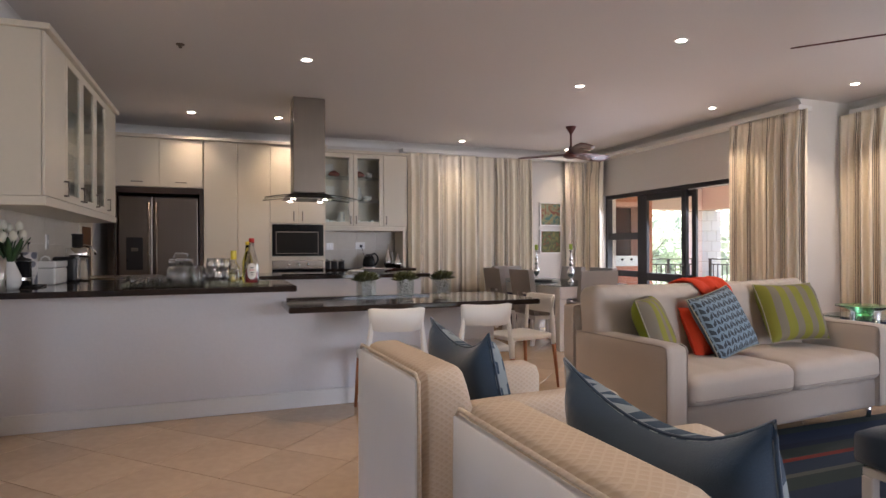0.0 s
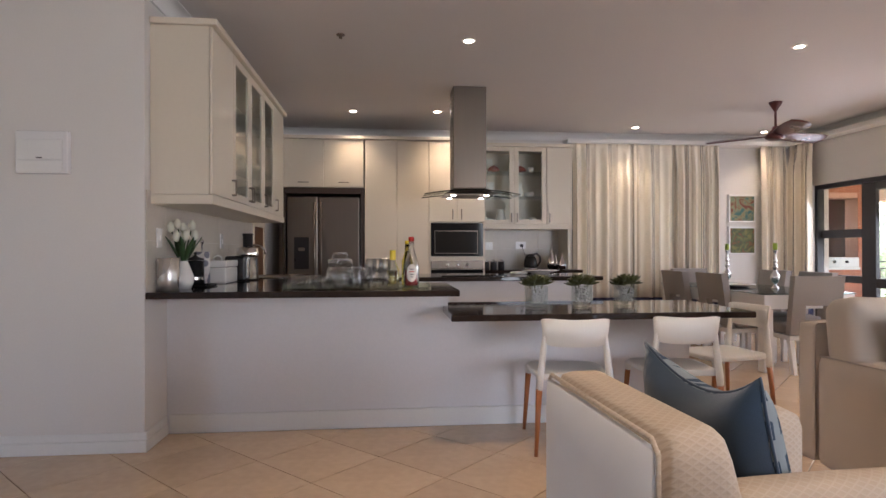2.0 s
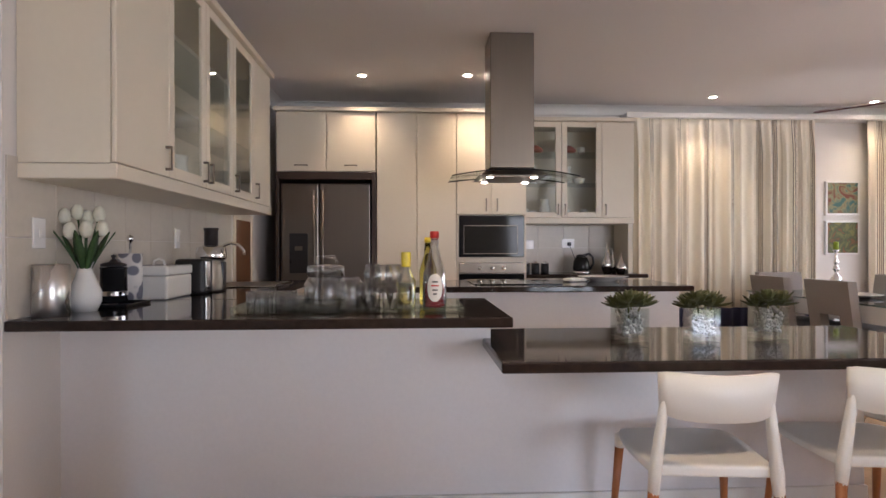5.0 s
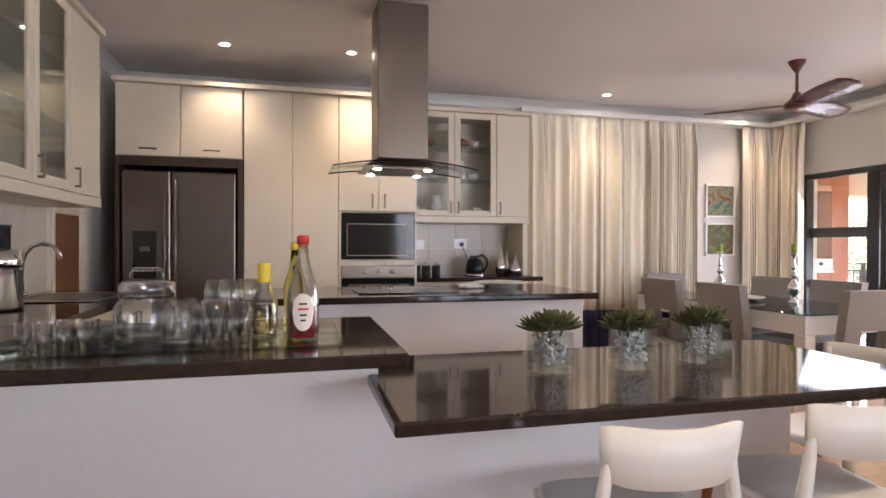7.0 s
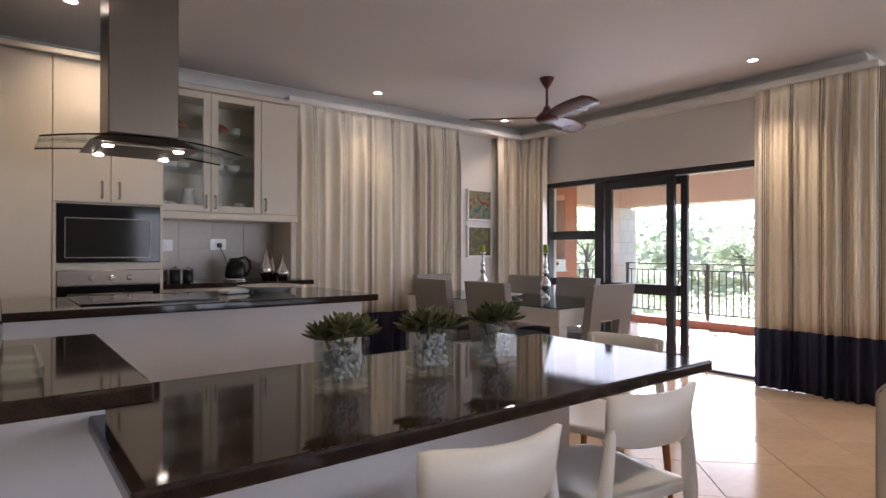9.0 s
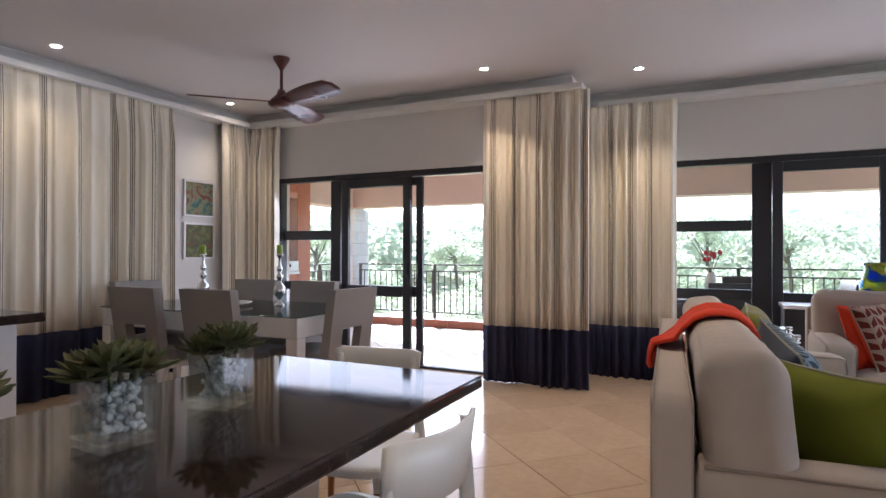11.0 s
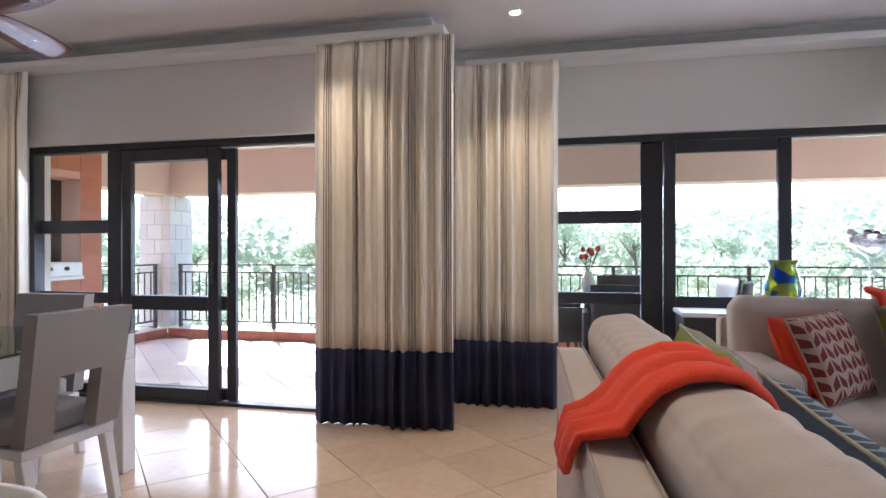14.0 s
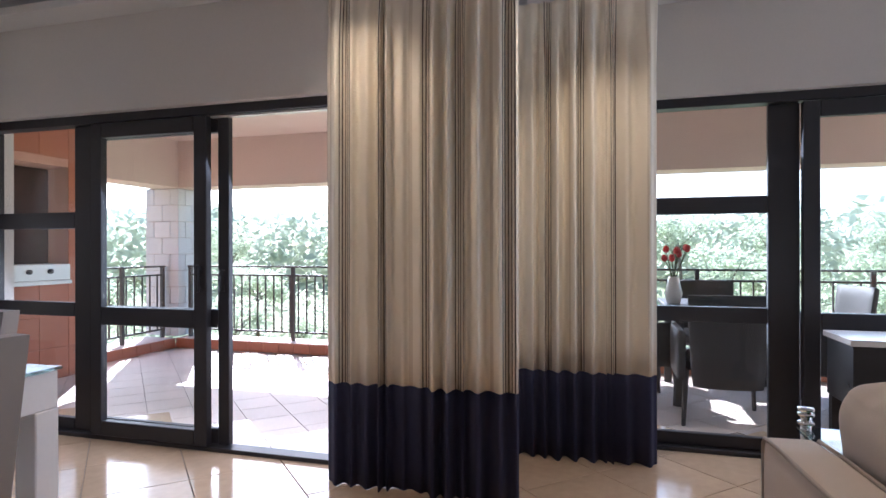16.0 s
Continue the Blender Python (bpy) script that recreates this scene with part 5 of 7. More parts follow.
# ---- bar chairs ----
def bar_chair():
    """White moulded chair with wooden lower legs, facing local +y."""
    c = thing("bar_chair", "white moulded plastic chair with orange-brown wooden legs", "chair", pose(0, 0, 0), group="white chairs at the bar")
    bm = pad(-0.225, 0.225, -0.225, 0.225, 0.415, 0.452, 0.016, 0.0, 12)
    for v in bm.verts:
        # dished seat with rounded front corners, narrower behind
        u, w = v.co.x / 0.225, v.co.y / 0.225
        if v.co.z > 0.43:
            v.co.z += 0.010 * max(0.0, -w) ** 2 - 0.014 * (1 - u * u) * (1 - w * w)
        v.co.x *= 1 - 0.10 * max(0.0, -w) - 0.07 * max(0.0, w) ** 4
        v.co.y -= 0.030 * u ** 4 * max(0.0, w)
    part("seat", bm, PLASTIC, c, "shallow moulded seat", True)
    bm = bmesh.new()
    n = 16
    rows = []
    for i in range(n + 1):
        s = i / n * 2 - 1
        x, y = 0.192 * s, -0.288 + 0.052 * s * s
        hi, lo = 0.772 + 0.008 * s * s - 0.010 * s ** 10, 0.618 + 0.022 * s ** 6
        ring = []
        for dy, f in ((0.010, 0.0), (0.004, 0.5), (-0.006, 1.0), (-0.022, 1.0), (-0.013, 0.5), (-0.006, 0.0)):
            ring.append(bm.verts.new((x * (0.95 + 0.05 * f), y + dy, lo + (hi - lo) * f)))
        rows.append(ring)
    for a, b in zip(rows, rows[1:]):
        for k in range(6):
            bm.faces.new((a[k], a[(k + 1) % 6], b[(k + 1) % 6], b[k]))
    bm.faces.new(rows[0][::-1]), bm.faces.new(rows[-1])
    bmesh.ops.bevel(bm, geom=[e for e in bm.edges if e.calc_face_angle(0) > 0.8], offset=0.005, segments=2, affect="EDGES")
    part("backrest", bm, PLASTIC, c, "curved back panel", True)
    for sx in (-1, 1):
        bm = bmesh.new()
        line = [(sx * 0.203, -0.232, 0.365), (sx * 0.197, -0.232, 0.44), (sx * 0.180, -0.236, 0.58), (sx * 0.168, -0.240, 0.68), (sx * 0.162, -0.236, 0.752)]
        rings = []
        for (px, py, pz), wx, wy in zip(line, (0.019, 0.021, 0.018, 0.015, 0.012), (0.020, 0.026, 0.020, 0.014, 0.010)):
            rings.append([bm.verts.new((px + wx * math.cos(q * math.pi / 5), py + wy * math.sin(q * math.pi / 5), pz)) for q in range(10)])
        for a, b in zip(rings, rings[1:]):
            for q in range(10):
                bm.faces.new((a[q], a[(q + 1) % 10], b[(q + 1) % 10], b[q]))
        bm.faces.new(rings[0][::-1]), bm.faces.new(rings[-1])
        part("back_post", bm, PLASTIC, c, "white tapering back post", True)
        bm = bmesh.new()
        tube(bm, (sx * 0.226, -0.262, 0.0), (sx * 0.203, -0.233, 0.372), 0.011, 0.0185, 14)
        part("leg", bm, LEG_WOOD, c, "wooden rear leg", True)
        bm = bmesh.new()
        tube(bm, (sx * 0.206, 0.195, 0.375), (sx * 0.203, 0.19, 0.425), 0.0185, 0.023, 14)
        part("leg_socket", bm, PLASTIC, c, "", True)
        bm = bmesh.new()
        tube(bm, (sx * 0.228, 0.240, 0.0), (sx * 0.206, 0.196, 0.378), 0.011, 0.0180, 14)
        part("leg", bm, LEG_WOOD, c, "wooden front leg", True)
    return c


bc = bar_chair()
bc.matrix_basis = pose(2.185, 5.24, 0, 0, 0, -6)
copy_thing(bc, pose(2.865, 5.28, 0, 0, 0, -6))
copy_thing(bc, pose(3.425, 5.68, 0, 0, 0, 98))

# ---- patio ----
pb = cube(6.995, 10.10, 5.675, 10.9, -0.25, -0.012)
box(pb, 7.755, 10.10, -2.7, 5.673, -0.25, -0.012)
pt = structure("ground_patio", pb, GROUT, "patio slab with pale tiles", "patio")
structure("patio_under", cube(7.76, 10.10, -2.7, 10.9, -4.2, -0.252), PEACH, "rendered wall below the patio", "wall")
pb = cube(6.995, 9.80, 5.675, 10.45, 2.50, 2.66)
box(pb, 7.755, 9.80, -2.7, 5.673, 2.50, 2.66)
structure("ceiling_patio", pb, SOFFIT, "plastered patio soffit", "ceiling")
bm = bmesh.new()
box(bm, 9.80, 10.16, -2.7, 10.5, 1.93, 2.66)
box(bm, 8.6, 9.80, 10.06, 10.45, 1.93, 2.50)
structure("beam_patio", bm, SOFFIT, "plastered edge beam of the patio roof", "beam")
structure("roof_patio", cube(7.76, 10.6, -2.7, 10.9, 2.662, 2.80), TERRACOTTA, "tiled roof edge over the patio", "roof")
structure("wall_house_upper", cube(-4.2, 7.75, -2.7, 9.7, H + 0.202, H + 0.5), PEACH, "upper wall of the house", "wall")

col = thing("column", "painted blockwork column at the patio corner", "column", kind="structure")
part("core", cube(9.82, 10.28, 10.08, 10.54, 0.121, 1.928), GROUT, col)
blk_a = None
for r in range(9):
    z0 = 0.122 + r * 0.2005
    for side, ang in enumerate((0, 90, 180, 270)):
        cuts = ((-0.242, 0.0), (0.003, 0.242)) if r % 2 else ((-0.242, -0.12), (-0.117, 0.12), (0.123, 0.242))
        for a, b in cuts:
            bmm = cube(a + 0.0015, b - 0.0015, -0.242, -0.229, z0 + 0.0015, z0 + 0.197, 0.003, 1)
            part("block", bmm, BLOCK, col, m=pose(10.05, 10.31, 0, 0, 0, ang))

kerb = thing("kerb", "low patio kerb faced with terracotta tiles", "kerb", kind="structure")
part("core", cube(9.77, 10.10, -2.7, 10.07, -0.011, 0.11), SOFFIT, kerb)
part("core", cube(8.4, 9.765, 10.08, 10.5, -0.011, 0.11), SOFFIT, kerb)
kt = cube(-0.098, 0.098, -0.006, 0.006, -0.058, 0.058, 0.003, 1)
kfirst = part("tile", kt, TERRACOTTA, kerb)
for k in range(60):
    ob = kfirst if k == 0 else new("tile", kfirst.data)
    ob.parent = kerb
    ob.matrix_basis = pose(9.762, 9.96 - 0.2 * k, 0.052, 0, 0, 90)
for k in range(7):
    ob = new("tile", kfirst.data)
    ob.parent = kerb
    ob.matrix_basis = pose(9.66 - 0.2 * k, 10.072, 0.052)


def railing(name, p, q, label):
    """A steel balustrade from p to q with its own bars."""
    p, q = Vector(p), Vector(q)
    L = (q - p).length
    ang = math.degrees(math.atan2(q.y - p.y, q.x - p.x))
    r = thing(name, label, "railing", pose(p.x, p.y, 0, 0, 0, ang))
    part("top_rail", cube(0, L, -0.025, 0.025, 0.965, 0.985, 0.003, 1), RAIL, r)
    part("upper_rail", cube(0, L, -0.012, 0.012, 0.862, 0.882), RAIL, r)
    part("lower_rail", cube(0, L, -0.012, 0.012, 0.20, 0.22), RAIL, r)
    bar_me = None
    n = int(L / 0.108)
    for k in range(1, n):
        if bar_me is None:
            o = part("bar", cube(-0.007, 0.007, -0.007, 0.007, 0.22, 0.862), RAIL, r)
            bar_me = o.data
        else:
            o = new("bar", bar_me)
            o.parent = r
        o.matrix_basis = pose(k * L / n, 0, 0)
    m = max(2, round(L / 1.5))
    for k in range(m + 1):
        part("post", cube(-0.02, 0.02, -0.02, 0.02, 0.11, 0.965, 0.002, 1), RAIL, r, m=pose(min(max(k * L / m, 0.03), L - 0.03), 0, 0))
    return r


railing("railing", (9.93, 10.02, 0), (9.93, -1.6, 0), "bronze painted steel balustrade along the patio edge")
railing("railing", (8.5, 10.25, 0), (9.78, 10.25, 0), "bronze painted steel balustrade at the patio's end")

# braai niche
br = thing("barbecue", "built-in barbecue of terracotta tiles with a steel grill", "barbecue")
bm = bmesh.new()
box(bm, 7.0, 8.45, 9.90, 10.70, -0.01, 0.86)
box(bm, 8.22, 8.45, 9.90, 10.70, 0.862, 2.49)
box(bm, 7.0, 8.22, 9.90, 10.70, 1.95, 2.49)
box(bm, 7.0, 8.22, 10.55, 10.70, 0.862, 1.95)
part("body", bm, PEACH, br)
# one dark red-brown block fills the back of the recess
part("hearth", cube(7.0, 8.218, 10.2, 10.54, 0.863, 1.945), surface("dark_terracotta", (0.055, 0.024, 0.02), 0.6, 0.3, 5, 40, 0.2), br, "dark red-brown recess")
tb_m = cube(-0.144, 0.144, -0.008, 0.0, -0.144, 0.144, 0.003, 1)
tf = part("tile", tb_m, TERRACOTTA, br)
cells = [(7.15 + 0.29 * c, 0.14 + 0.29 * r) for c in range(5) for r in range(9)]
fst = True
for x, z in cells:
    if 7.0 < x < 8.2 and 0.90 < z < 1.93:
        continue
    ob = tf if fst else new("tile", tf.data)
    fst = False
    ob.parent = br
    ob.matrix_basis = pose(x, 9.899, z)
for r in range(9):
    for c in range(2):
        ob = new("tile", tf.data)
        ob.parent = br
        ob.matrix_basis = pose(8.459, 10.06 + 0.29 * c, 0.14 + 0.29 * r, 0, 0, 90)
GRILL = surface("satin_steel", (0.72, 0.72, 0.72), 0.4, 0.04, 3, 90, 0.03, metal=0.6)
gr = thing("grill", "stainless steel grill drawer with knobs in the barbecue", "grill")
part("body", cube(7.1, 8.16, 9.86, 10.15, 0.90, 1.05, 0.006, 1), GRILL, gr)
part("lid_rail", cube(7.1, 8.16, 9.84, 9.858, 0.865, 0.90, 0.004, 1), GRILL, gr)
for k in range(4):
    bm = bmesh.new()
    tube(bm, (7.35 + 0.2 * k, 9.835, 0.985), (7.35 + 0.2 * k, 9.86, 0.985), 0.022)
    part("knob", bm, BLACK, gr, "", True)


def wicker_chair(m, label):
    c = thing("wicker_chair", label, "chair", m, group="wicker chairs on the patio")
    bm = pad(-0.25, 0.25, -0.30, -0.25, 0.26, 0.88, 0.02, 0.0, 6)
    for v in bm.verts:
        v.co.y -= 0.12 * max(0, v.co.z - 0.4) + 0.03 * (1 - (v.co.x / 0.25) ** 2)
        v.co.x *= 0.86 + 0.16 * (v.co.z - 0.26) / 0.62
    part("backrest", bm, WICKER, c, "woven curved back", True)
    part("seat", pad(-0.25, 0.25, -0.26, 0.26, 0.36, 0.44, 0.02, 0.0, 4), WICKER, c, "", True)
    for sx in (-1, 1):
        part("arm", pad(sx * 0.28 - 0.03, sx * 0.28 + 0.03, -0.28, 0.24, 0.30, 0.63, 0.02, 0.0, 4), WICKER, c, "woven side", True)
        for fy in (-0.25, 0.22):
            bm = bmesh.new()
            tube(bm, (sx * 0.27, fy * 1.1, 0.0), (sx * 0.25, fy, 0.37), 0.014, 0.02)
            part("leg", bm, WICKER, c, "", True)
    return c


w1 = wicker_chair(pose(8.35, 4.28, -0.002, 0, 0, -90), "dark grey woven patio chair at the outdoor table")
for x, y, a in ((8.75, 4.85, -160), (9.25, 4.85, 175), (8.7, 3.45, -20), (9.2, 3.45, 10), (9.55, 4.15, 90)):
    copy_thing(w1, pose(x, y, -0.002, 0, 0, a))
ptb = thing("patio_table", "dark wicker patio table with a glass top", "table", pose(9.0, 4.15, -0.002))
part("top", cube(-0.50, 0.50, -0.45, 0.45, 0.70, 0.735, 0.006, 1), WICKER, ptb)
for fx in (-0.42, 0.42):
    for fy in (-0.37, 0.37):
        part("leg", cube(fx - 0.03, fx + 0.03, fy - 0.03, fy + 0.03, 0, 0.70, 0.004, 1), WICKER, ptb)
fv = thing("flower_vase", "white vase of red tulips on the patio table", "flowers", pose(8.95, 4.52, 0.733))
part("vase", turned(bmesh.new(), [(0.0, 0), (0.05, 0), (0.07, 0.08), (0.05, 0.17), (0.04, 0.22), (0.034, 0.22), (0.04, 0.16), (0.0, 0.02)], 20), CERAMIC, fv, "", True)
rf = random.Random(9)
petal = surface("red_petals", (0.52, 0.03, 0.03), 0.6, 0.2, 30, 80, 0.05)
for k in range(9):
    a, sp = rf.uniform(0, 6.28), rf.uniform(0.05, 0.17)
    tip = (sp * math.cos(a), sp * math.sin(a), rf.uniform(0.34, 0.47))
    bm = bmesh.new()
    bent(bm, [(0, 0, 0.15), (tip[0] * 0.4, tip[1] * 0.4, 0.28), tip], 0.004, 6)
    stem = part("stem", bm, SUCCULENT, fv, "", True)
    part("bloom", turned(bmesh.new(), [(0.0, -0.02), (0.022, -0.005), (0.026, 0.015), (0.014, 0.042), (0.0, 0.045)], 10, tip), petal, stem, "red tulip head", True)

# ---- hillside and trees ----
bm = bmesh.new()
gr_n = 40
verts = {}
for i in range(gr_n + 1):
    for j in range(gr_n + 1):
        # finer near the house, out to the horizon
        u, v = i / gr_n * 2 - 1, j / gr_n * 2 - 1
        x, y = 10 + 900 * u * abs(u) ** 2.0, 4 + 900 * v * abs(v) ** 2.0
        d = math.hypot(x - 10, y - 4)
        z = -4.2 + min(2.6, max(0, d - 12) * 0.10) + 0.5 * noise.noise(Vector((x * 0.06, y * 0.06, 0)))
        if d < 13:
            z = min(z, -4.0)
        if x < 9:
            z = -4.2
        verts[i, j] = bm.verts.new((x, y, z))
for i in range(gr_n):
    for j in range(gr_n):
        bm.faces.new((verts[i, j], verts[i + 1, j], verts[i + 1, j + 1], verts[i, j + 1]))
structure("ground", bm, GRASS, "grassy hillside falling away below the patio", "ground", True)


def tree(seed, height, spread):
    """A tree of a tapered trunk, limbs and a crown of many small leaf clumps with gaps."""
    rnd = random.Random(seed)
    t = thing("tree", "leafy green tree on the hillside", "tree", pose(0, 0, 0), group="trees on the hillside")
    bm = bmesh.new()
    top = Vector((rnd.uniform(-0.4, 0.4), rnd.uniform(-0.4, 0.4), height * 0.62))
    bent(bm, [(0, 0, -0.3), (top.x * 0.3, top.y * 0.3, height * 0.25), tuple(top)], 0.14, 7)
    heads = []
    for k in range(9):
        a = rnd.uniform(0, 6.28)
        base = Vector((top.x * 0.6, top.y * 0.6, height * rnd.uniform(0.32, 0.58)))
        tip = Vector((math.cos(a) * spread * rnd.uniform(0.4, 0.9), math.sin(a) * spread * rnd.uniform(0.4, 0.9), height * rnd.uniform(0.5, 0.95)))
        tube(bm, base, tip, 0.07, 0.02, 6)
        heads.append(tip)
    heads += [top + Vector((0, 0, height * 0.22)), top]
    part("trunk", bm, BARK, t, "pale bark trunk and limbs", True)
    vs, fs = [], []
    for h in heads:
        rad = spread * rnd.uniform(0.28, 0.45)
        for _ in range(330):
            d = Vector((rnd.gauss(0, 1), rnd.gauss(0, 1), rnd.gauss(0, 0.75)))
            c = h + d.normalized() * rad * rnd.uniform(0.45, 1.08)
            s = rnd.uniform(0.07, 0.19)
            u = Vector((rnd.gauss(0, 1), rnd.gauss(0, 1), rnd.gauss(0, 0.5))).normalized()
            w = u.cross(Vector((rnd.gauss(0, 1), rnd.gauss(0, 1), rnd.gauss(0, 1)))).normalized()
            b = len(vs)
            vs += [c - u * s, c + w * s * 0.45, c + u * s, c - w * s * 0.45]
            fs.append((b, b + 1, b + 2, b + 3))
    me = bpy.data.meshes.new("crown")
    me.from_pydata(vs, [], fs)
    me.materials.append(LEAVES)
    cr = new("crown", me)
    cr.parent = t
    tagged(cr, label="uneven crown of small leaves")
    return t


kinds = [tree(21, 7.0, 2.6), tree(22, 6.0, 3.0), tree(23, 8.0, 3.2)]
rt = random.Random(31)
used = [False] * 3
for k in range(46):
    row = k % 3
    ang = radians(-62 + 124 * ((k // 3) + rt.uniform(0, 0.9)) / 15.5)
    dist = (17, 25, 35)[row] + rt.uniform(-2.5, 3.5)
    x, y = 10 + dist * math.cos(ang), 5.5 + dist * math.sin(ang)
    d = math.hypot(x - 10, y - 4)
    z = -4.3 + min(2.6, max(0, d - 12) * 0.10)
    sc = rt.uniform(0.7, 1.08) * (0.50, 0.60, 0.76)[row]
    kd = k % 3 if k < 3 else rt.randrange(3)
    m = pose(x, y, z, 0, 0, rt.uniform(0, 360)) @ Matrix.Diagonal((sc, sc, sc * rt.uniform(0.85, 1.05), 1))
    if not used[kd]:
        used[kd] = True
        kinds[kd].matrix_basis = m
    else:
        o = copy_thing(kinds[kd], pose(0, 0, 0))
        o.matrix_basis = m
# low scrub on the slope
vs, fs = [], []
rs = random.Random(77)
for _ in range(9000):
    ang, dist = radians(rs.uniform(-70, 70)), rs.uniform(4, 34)
    x, y = 10 + dist * math.cos(ang), 5 + dist * math.sin(ang)
    d = math.hypot(x - 10, y - 4)
    z = -4.3 + min(2.6, max(0, d - 12) * 0.10) + abs(rs.gauss(0, 0.5)) + 0.2
    c, s = Vector((x, y, z)), rs.uniform(0.12, 0.35)
    u = Vector((rs.gauss(0, 1), rs.gauss(0, 1), abs(rs.gauss(0, 1)))).normalized()
    w = u.cross(Vector((rs.gauss(0, 1), rs.gauss(0, 1), rs.gauss(0, 1)))).normalized()
    b = len(vs)
    vs += [c - u * s, c + w * s * 0.4, c + u * s, c - w * s * 0.4]
    fs.append((b, b + 1, b + 2, b + 3))
me = bpy.data.meshes.new("scrub")
me.from_pydata(vs, [], fs)
me.materials.append(LEAVES)
tagged(new("scrub", me), "low leafy scrub over the hillside", "bushes", kind="stuff")

# wooded rise beyond the trees; its leaf colour carries the haze
vs, fs = [], []
for _ in range(30000):
    ang, dist = radians(rs.uniform(-75, 75)), rs.uniform(44, 62)
    x, y = 10 + dist * math.cos(ang), 5 + dist * math.sin(ang)
    crest = 4.6 + 1.6 * noise.noise(Vector((x * 0.05, y * 0.05, 3.0))) + 1.1 * noise.noise(Vector((x * 0.22, y * 0.22, 7.0)))
    c = Vector((x, y, -2.0 + (crest + 2.0) * rs.random() ** 0.7))
    s = rs.uniform(0.25, 0.7)
    u = Vector((rs.gauss(0, 1), rs.gauss(0, 1), rs.gauss(0, 0.6))).normalized()
    w = u.cross(Vector((rs.gauss(0, 1), rs.gauss(0, 1), rs.gauss(0, 1)))).normalized()
    b = len(vs)
    vs += [c - u * s, c + w * s * 0.55, c + u * s, c - w * s * 0.55]
    fs.append((b, b + 1, b + 2, b + 3))
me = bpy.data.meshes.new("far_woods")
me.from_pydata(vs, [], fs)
me.materials.append(HAZY_FAR_LEAVES)
tagged(new("far_woods", me), "dense woods on the far slope, haze put into their pale green", "woods", kind="stuff")

# ---- small things: bar ----
def leaf_mesh():
    """One fleshy pointed leaf of unit length along x, cupped and thicker below."""
    bm = bmesh.new()
    rows = []
    for f, w, t in ((0.0, 0.06, 0.05), (0.3, 0.15, 0.08), (0.6, 0.21, 0.08), (0.85, 0.13, 0.05)):
        lift = 0.06 * f * f
        rows.append([bm.verts.new((f, -w, lift + 0.03)), bm.verts.new((f, 0.0, lift)), bm.verts.new((f, w, lift + 0.03)), bm.verts.new((f, 0.0, lift - t))])
    for a, b in zip(rows, rows[1:]):
        for k in range(4):
            bm.faces.new((a[k], a[(k + 1) % 4], b[(k + 1) % 4], b[k]))
    tip = bm.verts.new((1.0, 0.0, 0.07))
    for k in range(4):
        bm.faces.new((rows[-1][k], rows[-1][(k + 1) % 4], tip))
    bm.faces.new(rows[0][::-1])
    bmesh.ops.recalc_face_normals(bm, faces=bm.faces[:])
    me = bpy.data.meshes.new("leaf")
    bm.to_mesh(me)
    bm.free()
    me.materials.append(SUCCULENT)
    return me


LEAF_MESH = leaf_mesh()


def succulent_pot(x, y, turn, seed):
    rnd = random.Random(seed)
    p = thing("succulent_pot", "square glass pot of white pebbles with green succulents", "plant", pose(x, y, 0.7905, 0, 0, turn), group="succulent pots on the bar")
    s, h = 0.057, 0.138
    bm = bmesh.new()
    box(bm, -s, s, -s, s, 0.0, 0.022, 0.004, 2)
    for a, b, c, d in ((-s, s, -s, -s + 0.006), (-s, s, s - 0.006, s), (-s, -s + 0.006, -s + 0.006, s - 0.006), (s - 0.006, s, -s + 0.006, s - 0.006)):
        box(bm, a, b, c, d, 0.0225, h)
    part("glass_pot", bm, POT_GLASS, p, "thick clear glass cube")
    bm = bmesh.new()
    for k in range(230):
        r = rnd.uniform(0.008, 0.012)
        mm = pose(rnd.uniform(-0.041, 0.041), rnd.uniform(-0.041, 0.041), 0.032 + 0.092 * (k / 230), rnd.uniform(0, 180), rnd.uniform(0, 180), 0) @ Matrix.Diagonal((r, r * 0.8, r * 0.65, 1))
        bmesh.ops.create_icosphere(bm, subdivisions=1, radius=1.0, matrix=mm)
    tagged(part("pebbles", bm, PEBBLE, p, "white and clear pebbles", True), kind="stuff")
    for k in range(4):
        cx, cy, rad = ((-0.040, 0.024, 0.078), (0.034, -0.026, 0.086), (0.036, 0.040, 0.074), (-0.032, -0.040, 0.076))[k]
        bm = bmesh.new()
        tube(bm, (cx * 0.4, cy * 0.4, 0.08), (cx, cy, 0.136 + 0.008 * k), 0.005, 0.004, 6)
        ro = part("rosette", bm, SUCCULENT, p, "pointed green rosette", True)
        for ring, (n, tilt, ln) in enumerate(((9, 10, 1.0), (8, 34, 0.95), (7, 56, 0.82), (5, 76, 0.6))):
            for q in range(n):
                a = 2 * math.pi * (q + 0.5 * ring) / n + rnd.uniform(-0.15, 0.15)
                L = rad * ln * rnd.uniform(0.85, 1.1)
                leaf = new("leaf", LEAF_MESH)
                leaf.parent = ro
                leaf.matrix_basis = pose(cx, cy, 0.138 + 0.008 * k, 0, 0, math.degrees(a)) @ pose(0, 0, 0, 0, -tilt - rnd.uniform(-6, 6), 0) @ Matrix.Diagonal((L, L, L, 1))
    return p


succulent_pot(2.075, 5.54, 12, 1)
succulent_pot(2.38, 5.53, -6, 2)
succulent_pot(2.695, 5.57, 8, 3)

